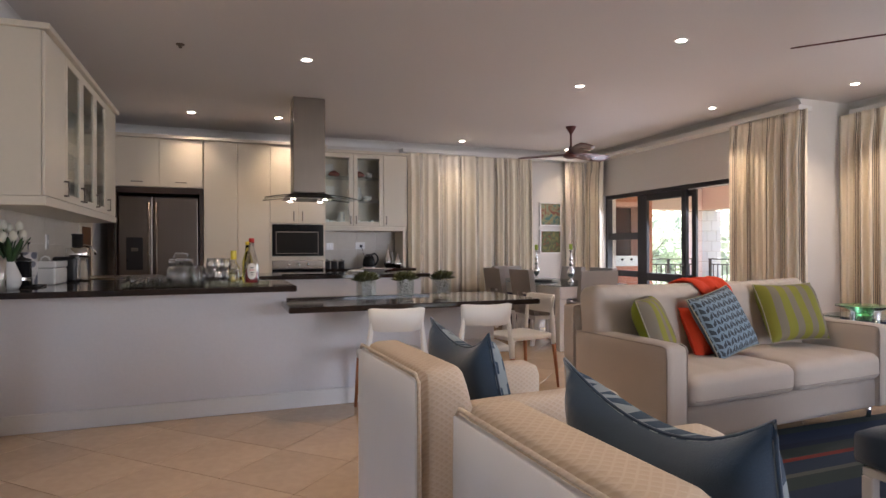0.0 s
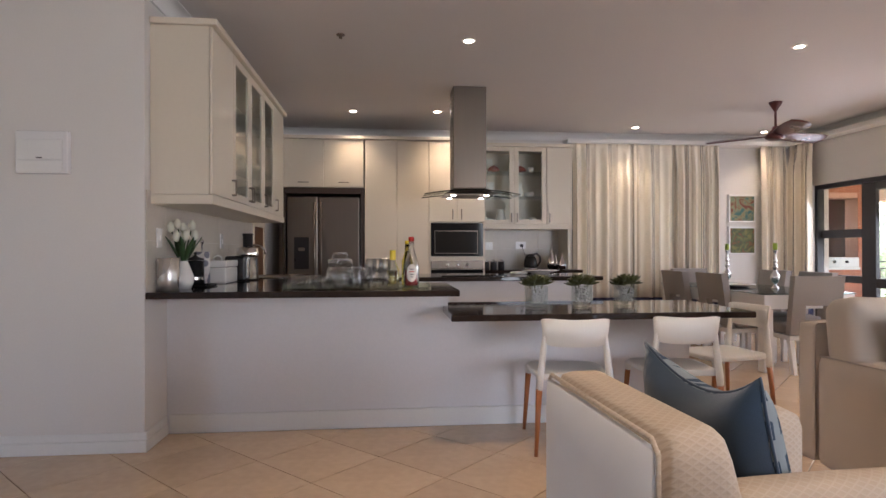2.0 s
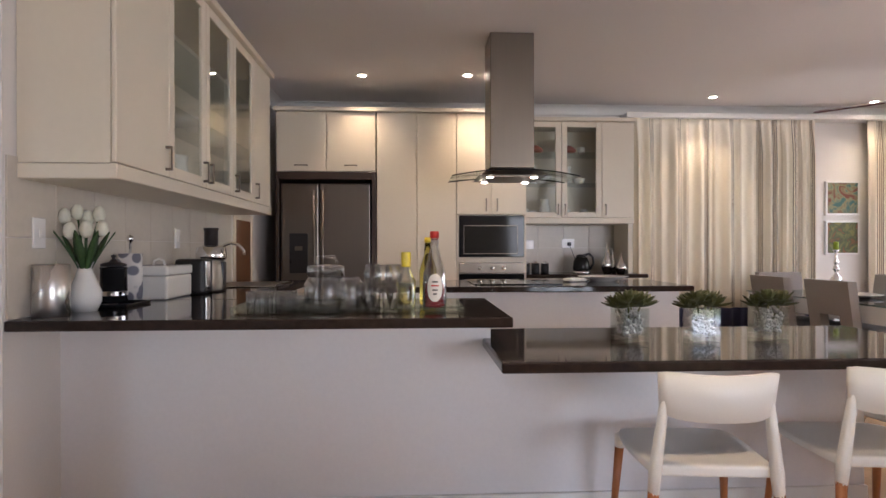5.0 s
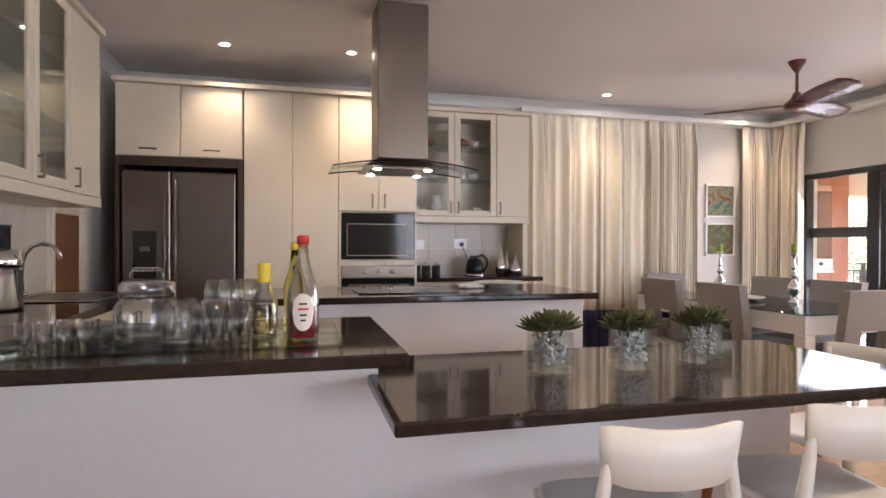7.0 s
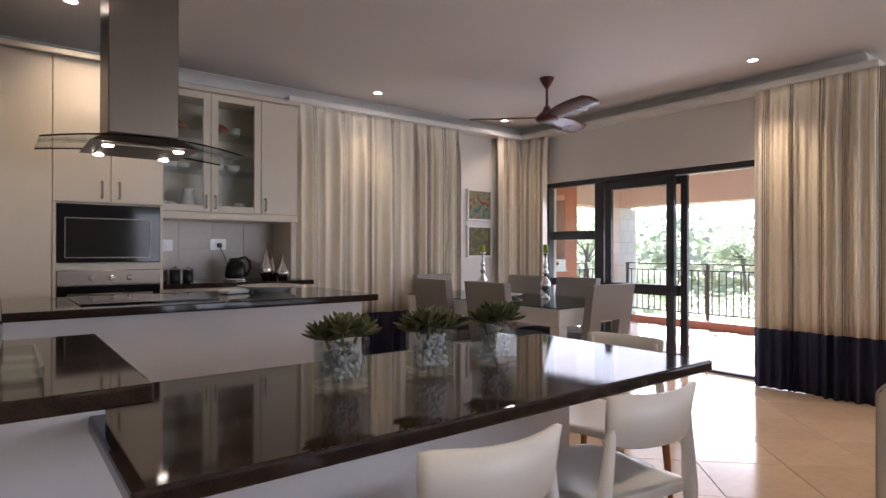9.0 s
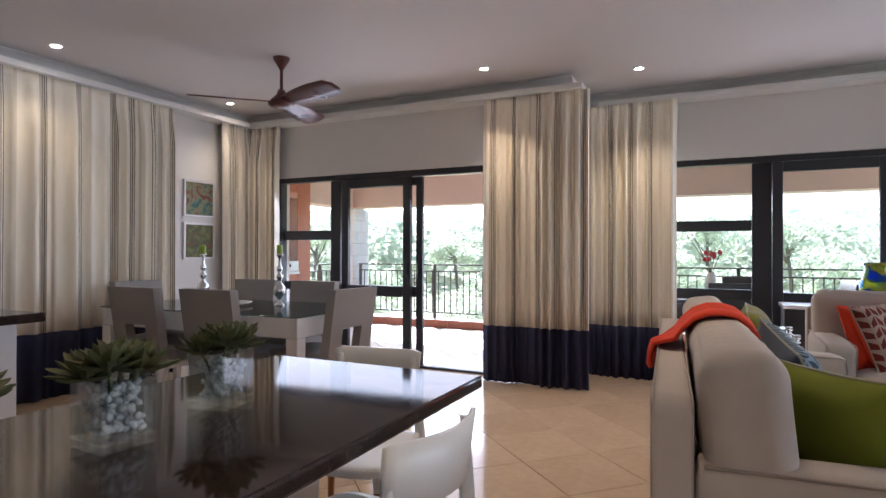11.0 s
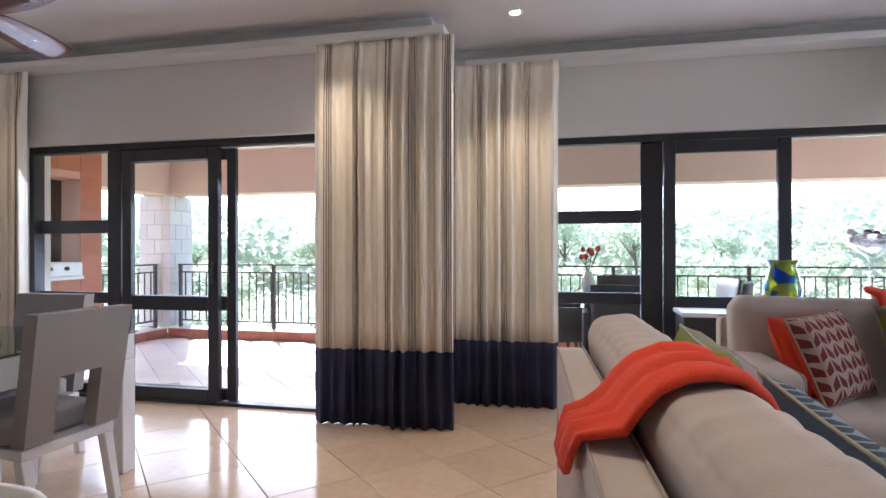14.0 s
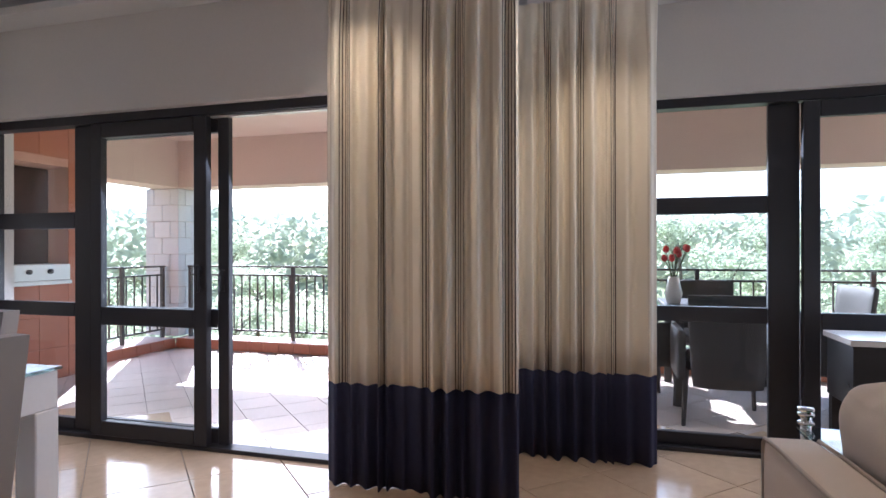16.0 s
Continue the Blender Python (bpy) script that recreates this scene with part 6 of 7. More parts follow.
# ---- tray with glassware on the counter ----
CT = 0.9205
DX, DY = -0.03, -0.07
ty = thing("glass_tray", "large clear glass tray on the counter holding glassware", "tray", pose(DX, DY, 0))
part("plate", cube(0.48, 1.40, 5.52, 5.86, CT + 0.001, CT + 0.008, 0.003, 1), WATER_GREEN, ty)
bm = bmesh.new()
for a, b, c, d in ((0.48, 1.40, 5.52, 5.526), (0.48, 1.40, 5.854, 5.86), (0.48, 0.486, 5.527, 5.853), (1.394, 1.40, 5.527, 5.853)):
    box(bm, a, b, c, d, CT + 0.0085, CT + 0.03)
part("rim", bm, WATER_GREEN, ty, "upright glass rim")
TZ = CT + 0.0085


def vessel(name, label, cat, x, y, z, prof, material, group="", pname="body", n=24, dx=0.0, dy=0.0):
    v = thing(name, label, cat, pose(x + dx, y + dy, z), group)
    part(pname, turned(bmesh.new(), prof, n), material, v, "", True)
    return v


def shell(outer, t=0.003):
    """Outer profile plus the inner wall back down to a floor."""
    inner = [(max(r - t, 0.0), z) for r, z in outer[1:]][::-1]
    return [(0.0, outer[0][1])] + outer + inner + [(0.0, outer[0][1] + t)]


jar = vessel("glass_jar", "wide clear glass jar with a looped glass lid on the tray", "jar", 0.82, 5.74, TZ, shell([(0.085, 0.0), (0.092, 0.02), (0.092, 0.10), (0.075, 0.125), (0.072, 0.13)], 0.004), GLASS, dx=DX, dy=DY)
lid = part("lid", turned(bmesh.new(), shell([(0.080, 0.131), (0.080, 0.17), (0.07, 0.178), (0.02, 0.182)], 0.004), 24), GLASS, jar, "clear glass lid", True)
bm = bmesh.new()
bent(bm, [(-0.045, 0, 0.175), (-0.045, 0, 0.20), (-0.036, 0, 0.215), (0.036, 0, 0.215), (0.045, 0, 0.20), (0.045, 0, 0.175)], 0.006, 8)
part("lid_handle", bm, GLASS, lid, "", True)
vessel("glass_jar", "smaller clear glass jar on the tray", "jar", 0.93, 5.66, TZ, shell([(0.05, 0.0), (0.054, 0.02), (0.054, 0.11), (0.04, 0.13)], 0.004), GLASS, dx=DX, dy=DY)
wine = [(0.033, 0.0), (0.030, 0.003), (0.005, 0.01), (0.004, 0.075), (0.02, 0.085), (0.038, 0.115), (0.040, 0.14), (0.031, 0.18)]
for k, (x, y) in enumerate(((1.02, 5.76), (1.07, 5.67), (1.11, 5.78))):
    g = thing("wine_glass", "clear stemmed wine glass on the tray", "glass", pose(x + DX, y + DY, TZ), "glasses on the tray")
    part("bowl", turned(bmesh.new(), shell(wine[4:], 0.002), 20), GLASS, g, "", True)
    part("stem", turned(bmesh.new(), [(0.0, 0.0)] + wine[:4] + [(0.0, 0.084)], 16), GLASS, g, "", True)
for k, (x, y, h) in enumerate(((0.99, 5.64, 0.11), (1.03, 5.60, 0.13), (1.10, 5.61, 0.12))):
    vessel("tumbler", "clear straight drinking glass on the tray", "glass", x, y, TZ, shell([(0.030, 0.0), (0.034, h)], 0.003), GLASS, "glasses on the tray", dx=DX, dy=DY)
gd = vessel("glass_dish", "tilted clear glass dish on the tray", "bowl", 0.70, 5.68, TZ, shell([(0.03, 0.0), (0.06, 0.03), (0.075, 0.06)], 0.003), GLASS, dx=DX, dy=DY)
for k in range(8):
    vessel("shot_glass", "small clear drinking glass in a row on the tray", "glass", 0.54 + 0.05 * (k % 4), 5.61 + 0.055 * (k // 4), TZ, shell([(0.018, 0.0), (0.020, 0.03), (0.022, 0.075)], 0.003), GLASS, "small glasses on the tray", dx=DX, dy=DY)

OIL = glassy("golden_oil", (0.90, 0.80, 0.35), 0.0, 1.36)
YELLOW_GLASS = glassy("yellow_bottle", (0.88, 0.76, 0.16), 0.05, 1.36)
CORDIAL = surface("red_cordial", (0.30, 0.012, 0.02), 0.1, 0.05, 5, 50, 0, coat=0.6)
LABEL = surface("cream_label", (0.72, 0.66, 0.60), 0.6, 0.05, 30, 200, 0.02)
CAP_RED = surface("red_cap", (0.50, 0.03, 0.02), 0.35, 0.05, 20, 90, 0.03)
bo = vessel("oil_bottle", "clear oil bottle half full of golden oil", "bottle", 1.165, 5.74, TZ, shell([(0.040, 0.0), (0.042, 0.02), (0.042, 0.11), (0.022, 0.15), (0.018, 0.19), (0.018, 0.235)], 0.003), GLASS, dx=DX, dy=DY)
part("oil", turned(bmesh.new(), [(0.0, 0.006), (0.0365, 0.008), (0.0365, 0.10), (0.0, 0.101)], 20), OIL, bo, "golden oil", True)
part("neck_foil", turned(bmesh.new(), [(0.0195, 0.17), (0.0205, 0.172), (0.0205, 0.232), (0.0195, 0.234)], 20, cap=False), surface("yellow_foil", (0.70, 0.55, 0.03), 0.35, 0.05, 20, 90, 0.05), bo)
yb = vessel("yellow_bottle", "tall yellow cordial bottle on the tray", "bottle", 1.262, 5.78, TZ, [(0.0, 0), (0.036, 0.0), (0.038, 0.02), (0.038, 0.155), (0.018, 0.22), (0.014, 0.275), (0.0, 0.275)], YELLOW_GLASS, dx=DX, dy=DY)
part("cap", turned(bmesh.new(), [(0.0, 0.276), (0.016, 0.276), (0.016, 0.298), (0.0, 0.299)], 16), surface("yellow_cap", (0.68, 0.5, 0.03), 0.4, 0.05, 9, 60, 0.02), yb, "yellow cap", True)
rbt = vessel("cordial_bottle", "clear bottle of red cordial with a red cap and oval label", "bottle", 1.285, 5.64, TZ, shell([(0.046, 0.0), (0.050, 0.02), (0.050, 0.10), (0.046, 0.15), (0.030, 0.205), (0.018, 0.25), (0.016, 0.292)], 0.003), GLASS, dx=DX, dy=DY)
part("cordial", turned(bmesh.new(), [(0.0, 0.005), (0.043, 0.007), (0.0455, 0.02), (0.0455, 0.105), (0.0, 0.106)], 24), CORDIAL, rbt, "red cordial", True)
part("cap", turned(bmesh.new(), [(0.0, 0.293), (0.019, 0.293), (0.019, 0.318), (0.017, 0.321), (0.0, 0.322)], 20), CAP_RED, rbt, "red screw cap", True)
bm = bmesh.new()
n = 14
for rr, off in ((0.0506, 0.0),):
    grid = []
    for i in range(n + 1):
        a = radians(-128 + 76 * i / n)
        s = 2 * i / n - 1
        hh = 0.055 * math.sqrt(max(0.0, 1 - s * s)) + 0.002
        grid.append([bm.verts.new((rr * math.cos(a), rr * math.sin(a), 0.088 + q * hh)) for q in (-1, 1)])
    for a, b in zip(grid, grid[1:]):
        bm.faces.new((a[0], b[0], b[1], a[1]))
lab = part("label", bm, LABEL, rbt, "cream oval label")
so = lab.modifiers.new("thick", "SOLIDIFY")
so.thickness = 0.0006
for dz, hw in ((0.022, 14), (0.006, 18), (-0.012, 12), (-0.028, 9)):
    bm = bmesh.new()
    rr = 0.0516
    pts = [(rr * math.cos(radians(-90 + d)), rr * math.sin(radians(-90 + d))) for d in range(-hw, hw + 1, 3)]
    for (xa, ya), (xb, yb_) in zip(pts, pts[1:]):
        v = [bm.verts.new((xa, ya, 0.088 + dz)), bm.verts.new((xb, yb_, 0.088 + dz)), bm.verts.new((xb, yb_, 0.088 + dz + 0.006)), bm.verts.new((xa, ya, 0.088 + dz + 0.006))]
        bm.faces.new(v)
    part("print_bar", bm, CAP_RED if dz == 0.006 else BLACK, lab)

# ---- sink counter ----
vessel("steel_canister", "plain polished steel canister at the counter's end", "canister", -0.228, 5.46, CT, [(0, 0), (0.062, 0.0), (0.064, 0.003), (0.064, 0.195), (0.060, 0.198), (0.060, 0.02), (0.0, 0.018)], surface("satin_canister", (0.62, 0.60, 0.58), 0.28, 0.05, 3, 90, 0.03, metal=1.0))
tv = vessel("tulip_vase", "white ceramic vase of white tulips on the counter", "flowers", -0.195, 5.63, CT, [(0, 0), (0.045, 0.0), (0.062, 0.04), (0.062, 0.08), (0.035, 0.15), (0.024, 0.18), (0.034, 0.205), (0.030, 0.205), (0.02, 0.18), (0.0, 0.10)], CERAMIC)
rv = random.Random(12)
TULIP = surface("white_tulip", (0.72, 0.70, 0.58), 0.6, 0.08, 20, 90, 0.03)
STALK = surface("tulip_leaf", (0.045, 0.095, 0.03), 0.5, 0.25, 14, 90, 0.05)
for k in range(7):
    a = 2 * math.pi * k / 7 + rv.uniform(-0.3, 0.3)
    tip = Vector((math.cos(a) * rv.uniform(0.03, 0.09), math.sin(a) * rv.uniform(0.03, 0.09), rv.uniform(0.32, 0.41)))
    bm = bmesh.new()
    bent(bm, [(0, 0, 0.12), (tip.x * 0.35, tip.y * 0.35, 0.26), tuple(tip)], 0.004, 6)
    stem = part("stem", bm, STALK, tv, "", True)
    part("bloom", turned(bmesh.new(), [(0.0, -0.026), (0.018, -0.015), (0.025, 0.005), (0.020, 0.03), (0.007, 0.045), (0.0, 0.045)], 10, tuple(tip)), TULIP, stem, "white tulip head", True)
    bm = bmesh.new()
    d = Vector((math.cos(a + 0.5), math.sin(a + 0.5), 0))
    sd = Vector((-d.y, d.x, 0))
    prev = None
    for q in range(7):
        s = q / 6
        c = d * (0.02 + 0.09 * s) + Vector((0, 0, 0.17 + 0.19 * s - 0.03 * s * s))
        wdt = 0.020 * math.sin(math.pi * (0.15 + 0.8 * s))
        row = [bm.verts.new(c - sd * wdt), bm.verts.new(c + sd * wdt + Vector((0, 0, 0.004))), bm.verts.new(c + Vector((0, 0, -0.006)))]
        if prev:
            for i, j in ((0, 1), (1, 2), (2, 0)):
                bm.faces.new((prev[i], prev[j], row[j], row[i]))
        prev = row
    part("leaf", bm, STALK, tv, "", True)
pr = vessel("coffee_press", "dark glass coffee press with a steel band", "coffee pot", -0.20, 5.87, CT + 0.0145, [(0, 0), (0.056, 0.0), (0.058, 0.01), (0.055, 0.15), (0.058, 0.16), (0.0, 0.162)], BLACK_GLASS)
part("band", turned(bmesh.new(), [(0.0585, 0.03), (0.06, 0.032), (0.06, 0.05), (0.0585, 0.052)], 24, cap=False), CHROME, pr)
part("lid", turned(bmesh.new(), [(0.054, 0.163), (0.054, 0.175), (0.02, 0.185), (0.006, 0.20), (0.012, 0.212), (0.0, 0.22)], 24), BLACK, pr, "", True)
tr = thing("serving_tray", "shallow black lacquer tray under the coffee press", "tray", pose(-0.195, 5.87, CT))
part("base", cube(-0.09, 0.10, -0.12, 0.12, 0.001, 0.006, 0.002, 1), BLACK_GLASS, tr)
bm = bmesh.new()
for a, b, c, d in ((-0.09, 0.10, -0.128, -0.12), (-0.09, 0.10, 0.12, 0.128), (-0.098, -0.09, -0.12, 0.12), (0.10, 0.108, -0.12, 0.12)):
    box(bm, a, b, c, d, 0.001, 0.014, 0.002, 1)
part("rim", bm, BLACK_GLASS, tr)
SPOT = patterned("spotted_paper", (0.20, 0.20, 0.24), (0.74, 0.71, 0.68), 15.0, "dots")
pt_ = vessel("paper_towel_holder", "printed kitchen-paper roll on an upright holder", "paper towel", -0.215, 6.055, CT, [(0, 0), (0.065, 0.0), (0.065, 0.01), (0.0, 0.012)], CHROME, pname="base")
part("roll", turned(bmesh.new(), [(0.0, 0.013), (0.055, 0.013), (0.055, 0.235), (0.0, 0.236)], 28), SPOT, pt_, "white paper with dark flowers", True)
part("finial", turned(bmesh.new(), [(0.0, 0.237), (0.006, 0.237), (0.006, 0.29), (0.015, 0.30), (0.016, 0.315), (0.0, 0.33)], 16), CHROME, pt_, "", True)
bx = thing("bread_box", "white lidded ceramic bread box on the counter", "box", pose(-0.28, 6.13, CT, 0, 0, 0))
part("body", cube(0.0, 0.21, 0.0, 0.33, 0.0, 0.12, 0.012, 3), CERAMIC, bx)
part("lid", cube(-0.004, 0.214, -0.004, 0.334, 0.121, 0.172, 0.012, 3), CERAMIC, bx)
bm = bmesh.new()
bent(bm, [(0.09, 0.12, 0.17), (0.095, 0.12, 0.195), (0.12, 0.12, 0.207), (0.145, 0.12, 0.195), (0.15, 0.12, 0.17)], 0.006, 8)
part("knob", bm, CERAMIC, bx, "", True)
ju = thing("juicer", "black and steel upright juicer on the counter", "juicer", pose(-0.06, 6.74, CT))
part("motor_base", turned(bmesh.new(), [(0, 0), (0.085, 0.0), (0.088, 0.015), (0.075, 0.16), (0.07, 0.19), (0.0, 0.191)], 28), STEEL, ju, "", True)
part("front_panel", cube(0.045, 0.083, -0.03, 0.03, 0.02, 0.18, 0.008, 2), BLACK, ju)
part("basket", turned(bmesh.new(), [(0, 0.192), (0.085, 0.192), (0.09, 0.21), (0.085, 0.265), (0.05, 0.275), (0.0, 0.276)], 28), CHROME, ju, "", True)
part("chute", turned(bmesh.new(), [(0, 0.277), (0.04, 0.277), (0.04, 0.37), (0.044, 0.372), (0.044, 0.385), (0.0, 0.386)], 24), BLACK, ju, "black feed chute", True)
pb = part("pulp_bin", cube(-0.12, 0.045, -0.255, -0.095, 0.0, 0.20, 0.02, 3), BLACK, ju)
part("steel_face", cube(0.0455, 0.052, -0.235, -0.165, 0.02, 0.185, 0.002, 1), CHROME, pb, "steel face plate")
sk = thing("sink", "inset steel sink basin in the dark counter", "sink", pose(0.0, 7.35, CT))
bm = bmesh.new()
for a, b, c, d in ((-0.22, 0.25, -0.30, -0.27), (-0.22, 0.25, 0.27, 0.30), (-0.22, -0.19, -0.268, 0.268), (0.22, 0.25, -0.268, 0.268)):
    box(bm, a, b, c, d, 0.0005, 0.008, 0.003, 1)
part("rim", bm, CHROME, sk)
part("basin", cube(-0.19, 0.22, -0.268, 0.268, 0.0005, 0.003), STEEL, sk)
tp = thing("tap", "chrome swan-neck kitchen tap", "tap", pose(-0.255, 7.45, CT))
bm = bmesh.new()
turned(bm, [(0, 0), (0.028, 0), (0.026, 0.02), (0.014, 0.03), (0.0, 0.03)], 16)
bent(bm, [(0, 0, 0.02), (0, 0, 0.20), (0.015, 0, 0.245), (0.05, 0, 0.285), (0.10, 0, 0.30), (0.15, 0, 0.285), (0.185, 0, 0.245), (0.19, 0, 0.21)], 0.011, 10)
part("spout", bm, CHROME, tp, "", True)
bm = bmesh.new()
bent(bm, [(0, -0.015, 0.05), (0, -0.05, 0.075), (0, -0.085, 0.11)], 0.007, 8)
part("lever", bm, CHROME, tp, "", True)


def wall_plate(m, w, h, label, toggles):
    p = thing("wall_switch", label, "switch", m)
    part("plate", cube(-w / 2, w / 2, -0.009, -0.0003, -h / 2, h / 2, 0.003, 2), WHITE_GLOSS, p)
    for k in range(toggles):
        x = (k - (toggles - 1) / 2) * 0.03
        part("toggle", cube(x - 0.008, x + 0.008, -0.014, -0.0092, -0.018, 0.018, 0.002, 1), TRIM, p)
    return p


wall_plate(pose(XK + 0.009, 5.48, 1.24, 0, 0, 90), 0.075, 0.12, "white double wall socket above the counter", 1)
wall_plate(pose(XK + 0.009, 6.80, 1.24, 0, 0, 90), 0.075, 0.12, "white wall socket above the counter", 1)
wall_plate(pose(2.44, YB - 0.009, 1.22), 0.10, 0.10, "white wall socket in the kitchen niche", 1)
wall_plate(pose(2.87, YB - 0.009, 1.23), 0.14, 0.10, "white double wall socket with a black plug", 2)
sbx = thing("switch_box", "pale distribution box with a hinged cover on the wall", "switch box", pose(-0.84, YF, 1.72))
part("case", cube(-0.14, 0.14, -0.045, -0.0005, -0.12, 0.12, 0.006, 2), WHITE_GLOSS, sbx)
part("cover", cube(-0.128, 0.118, -0.052, -0.0455, -0.045, 0.07, 0.003, 1), TRIM, sbx, "hinged cover")
part("catch", cube(-0.02, 0.01, -0.056, -0.0525, -0.036, -0.030), BLACK, sbx)
part("lower_cover", cube(-0.128, 0.118, -0.050, -0.0455, -0.112, -0.05, 0.003, 1), TRIM, sbx)
sm = vessel("smoke_detector", "small round ceiling sprinkler rose", "detector", 0.76, 6.07, H - 0.03, [(0, 0), (0.012, 0.0), (0.014, 0.018), (0.03, 0.022), (0.032, 0.0295), (0.0, 0.0298)], STEEL)

# ---- island and niche ----
hb = thing("hob", "black glass induction hob set on the island", "hob", pose(1.93, 7.46, CT))
part("glass", cube(-0.33, 0.30, -0.26, 0.24, 0.0005, 0.007, 0.002, 1), BLACK_GLASS, hb)
for k, (x, y, r) in enumerate(((-0.17, -0.1, 0.09), (0.14, -0.1, 0.075), (-0.17, 0.12, 0.075), (0.14, 0.12, 0.09))):
    part("ring", turned(bmesh.new(), [(r - 0.002, 0.0072), (r, 0.0076), (r + 0.002, 0.0072)], 32, (x, y, 0), cap=False), STEEL, hb)
pt2 = vessel("platter", "wide white ceramic platter on the island", "platter", 2.66, 7.62, CT, [(0, 0), (0.09, 0.0), (0.10, 0.012), (0.19, 0.035), (0.195, 0.04), (0.185, 0.04), (0.09, 0.018), (0.0, 0.016)], CERAMIC, pname="dish", n=36)
cl = thing("folded_cloth", "folded white cloth on the island", "cloth", pose(2.42, 7.56, CT, 0, 0, 20))
part("cloth", pad(-0.08, 0.08, -0.05, 0.05, 0.0005, 0.028, 0.012, 0.004, 5), CERAMIC, cl, "", True)
ke = thing("kettle", "glass and black electric kettle on its steel base", "kettle", pose(2.92, 9.08, CT))
part("base", turned(bmesh.new(), [(0, 0), (0.095, 0.0), (0.10, 0.008), (0.09, 0.022), (0.0, 0.023)], 28), CHROME, ke, "", True)
part("jug", turned(bmesh.new(), [(0, 0.024), (0.082, 0.024), (0.088, 0.05), (0.078, 0.12), (0.06, 0.165), (0.0, 0.168)], 28), OVEN_GLASS, ke, "", True)
part("lid", turned(bmesh.new(), [(0, 0.169), (0.058, 0.169), (0.045, 0.19), (0.0, 0.197)], 24), BLACK, ke, "", True)
bm = bmesh.new()
bent(bm, [(0.03, 0, 0.185), (0.085, 0, 0.20), (0.125, 0, 0.16), (0.13, 0, 0.10), (0.09, 0, 0.035)], 0.013, 8)
part("handle", bm, BLACK, ke, "", True)
bm = bmesh.new()
bent(bm, [(-0.04, 0.33 - 0.005, 0.305), (-0.02, 0.30, 0.25), (0.0, 0.2, 0.12), (0.02, 0.10, 0.03)], 0.004, 6)
part("cord", bm, BLACK, ke, "", True)
part("plug", cube(-0.06, -0.02, 0.290, 0.322, 0.285, 0.325, 0.008, 2), BLACK, ke)
for k in range(3):
    c = vessel("canister", "small black canister with a steel lid in the niche", "canister", 2.36 + 0.10 * k, 9.18, CT, [(0, 0), (0.04, 0.0), (0.042, 0.004), (0.042, 0.09), (0.0, 0.091)], BLACK, "canisters in the niche")
    part("lid", turned(bmesh.new(), [(0, 0.092), (0.043, 0.092), (0.043, 0.105), (0.012, 0.11), (0.008, 0.125), (0.0, 0.127)], 20), CHROME, c, "", True)
for k, (x, y, h, r) in enumerate(((3.20, 9.10, 0.33, 0.062), (3.28, 9.16, 0.26, 0.055), (3.32, 9.02, 0.22, 0.06))):
    vessel("silver_ornament", "polished silver drop-shaped ornament in the niche", "ornament", x, y, CT, [(0, 0), (r * 0.6, 0.0), (r, h * 0.2), (r * 0.95, h * 0.32), (r * 0.5, h * 0.55), (r * 0.16, h * 0.78), (r * 0.05, h), (0.0, h)], CHROME, "silver ornaments in the niche")


# crockery behind the glass doors
def crockery(x, y, z, kind, seed):
    if kind == "bowl":
        vessel("bowl", "white crockery bowl behind the glass door", "bowl", x, y, z, shell([(0.03, 0.0), (0.055, 0.03), (0.07, 0.065)], 0.004), CERAMIC, "crockery in the cabinets")
    elif kind == "cup":
        c = vessel("cup", "white cup behind the glass door", "cup", x, y, z, shell([(0.028, 0.0), (0.038, 0.03), (0.042, 0.075)], 0.004), CERAMIC, "crockery in the cabinets")
    elif kind == "jug":
        vessel("jug", "white jug behind the glass door", "jug", x, y, z, shell([(0.045, 0.0), (0.06, 0.06), (0.04, 0.14), (0.05, 0.18)], 0.004), CERAMIC, "crockery in the cabinets")
    elif kind == "plates":
        vessel("plate_stack", "stack of white plates behind the glass door", "plates", x, y, z, [(0, 0), (0.05, 0), (0.10, 0.02), (0.10, 0.05), (0.0, 0.052)], CERAMIC, "crockery in the cabinets")
    elif kind == "shell":
        vessel("sea_shell", "red-brown sea shell behind the glass door", "ornament", x, y, z, [(0, 0), (0.06, 0.01), (0.085, 0.03), (0.06, 0.06), (0.02, 0.085), (0.0, 0.09)], surface("red_shell", (0.32, 0.10, 0.07), 0.5, 0.4, 20, 60, 0.2), "crockery in the cabinets", n=9)
    else:
        c = thing("card", "white printed card standing behind the glass door", "card", pose(x, y, z), "crockery in the cabinets")
        part("sheet", cube(-0.06, 0.06, -0.002, 0.002, 0.0, 0.19, 0.0005, 1), CERAMIC, c)


Z1, Z2, Z3 = 1.509, 1.49 + 0.985 * 0.36 + 0.007, 1.49 + 0.985 * 0.68 + 0.007
for x, yy, z, kd in ((2.34, 9.12, Z1, "cup"), (2.42, 9.2, Z1, "bowl"), (2.54, 9.1, Z1, "jug"), (2.75, 9.12, Z1, "bowl"), (2.86, 9.2, Z1, "plates"), (2.96, 9.12, Z1, "cup"),
                     (2.40, 9.14, Z2, "card"), (2.52, 9.22, Z2, "bowl"), (2.78, 9.14, Z2, "jug"), (2.93, 9.2, Z2, "bowl"), (2.40, 9.24, Z3, "card"), (2.45, 9.12, Z3, "shell"),
                     (2.76, 9.24, Z3, "card"), (2.80, 9.12, Z3, "shell"), (2.95, 9.18, Z3, "cup")):
    crockery(x, yy, z, kd, 0)
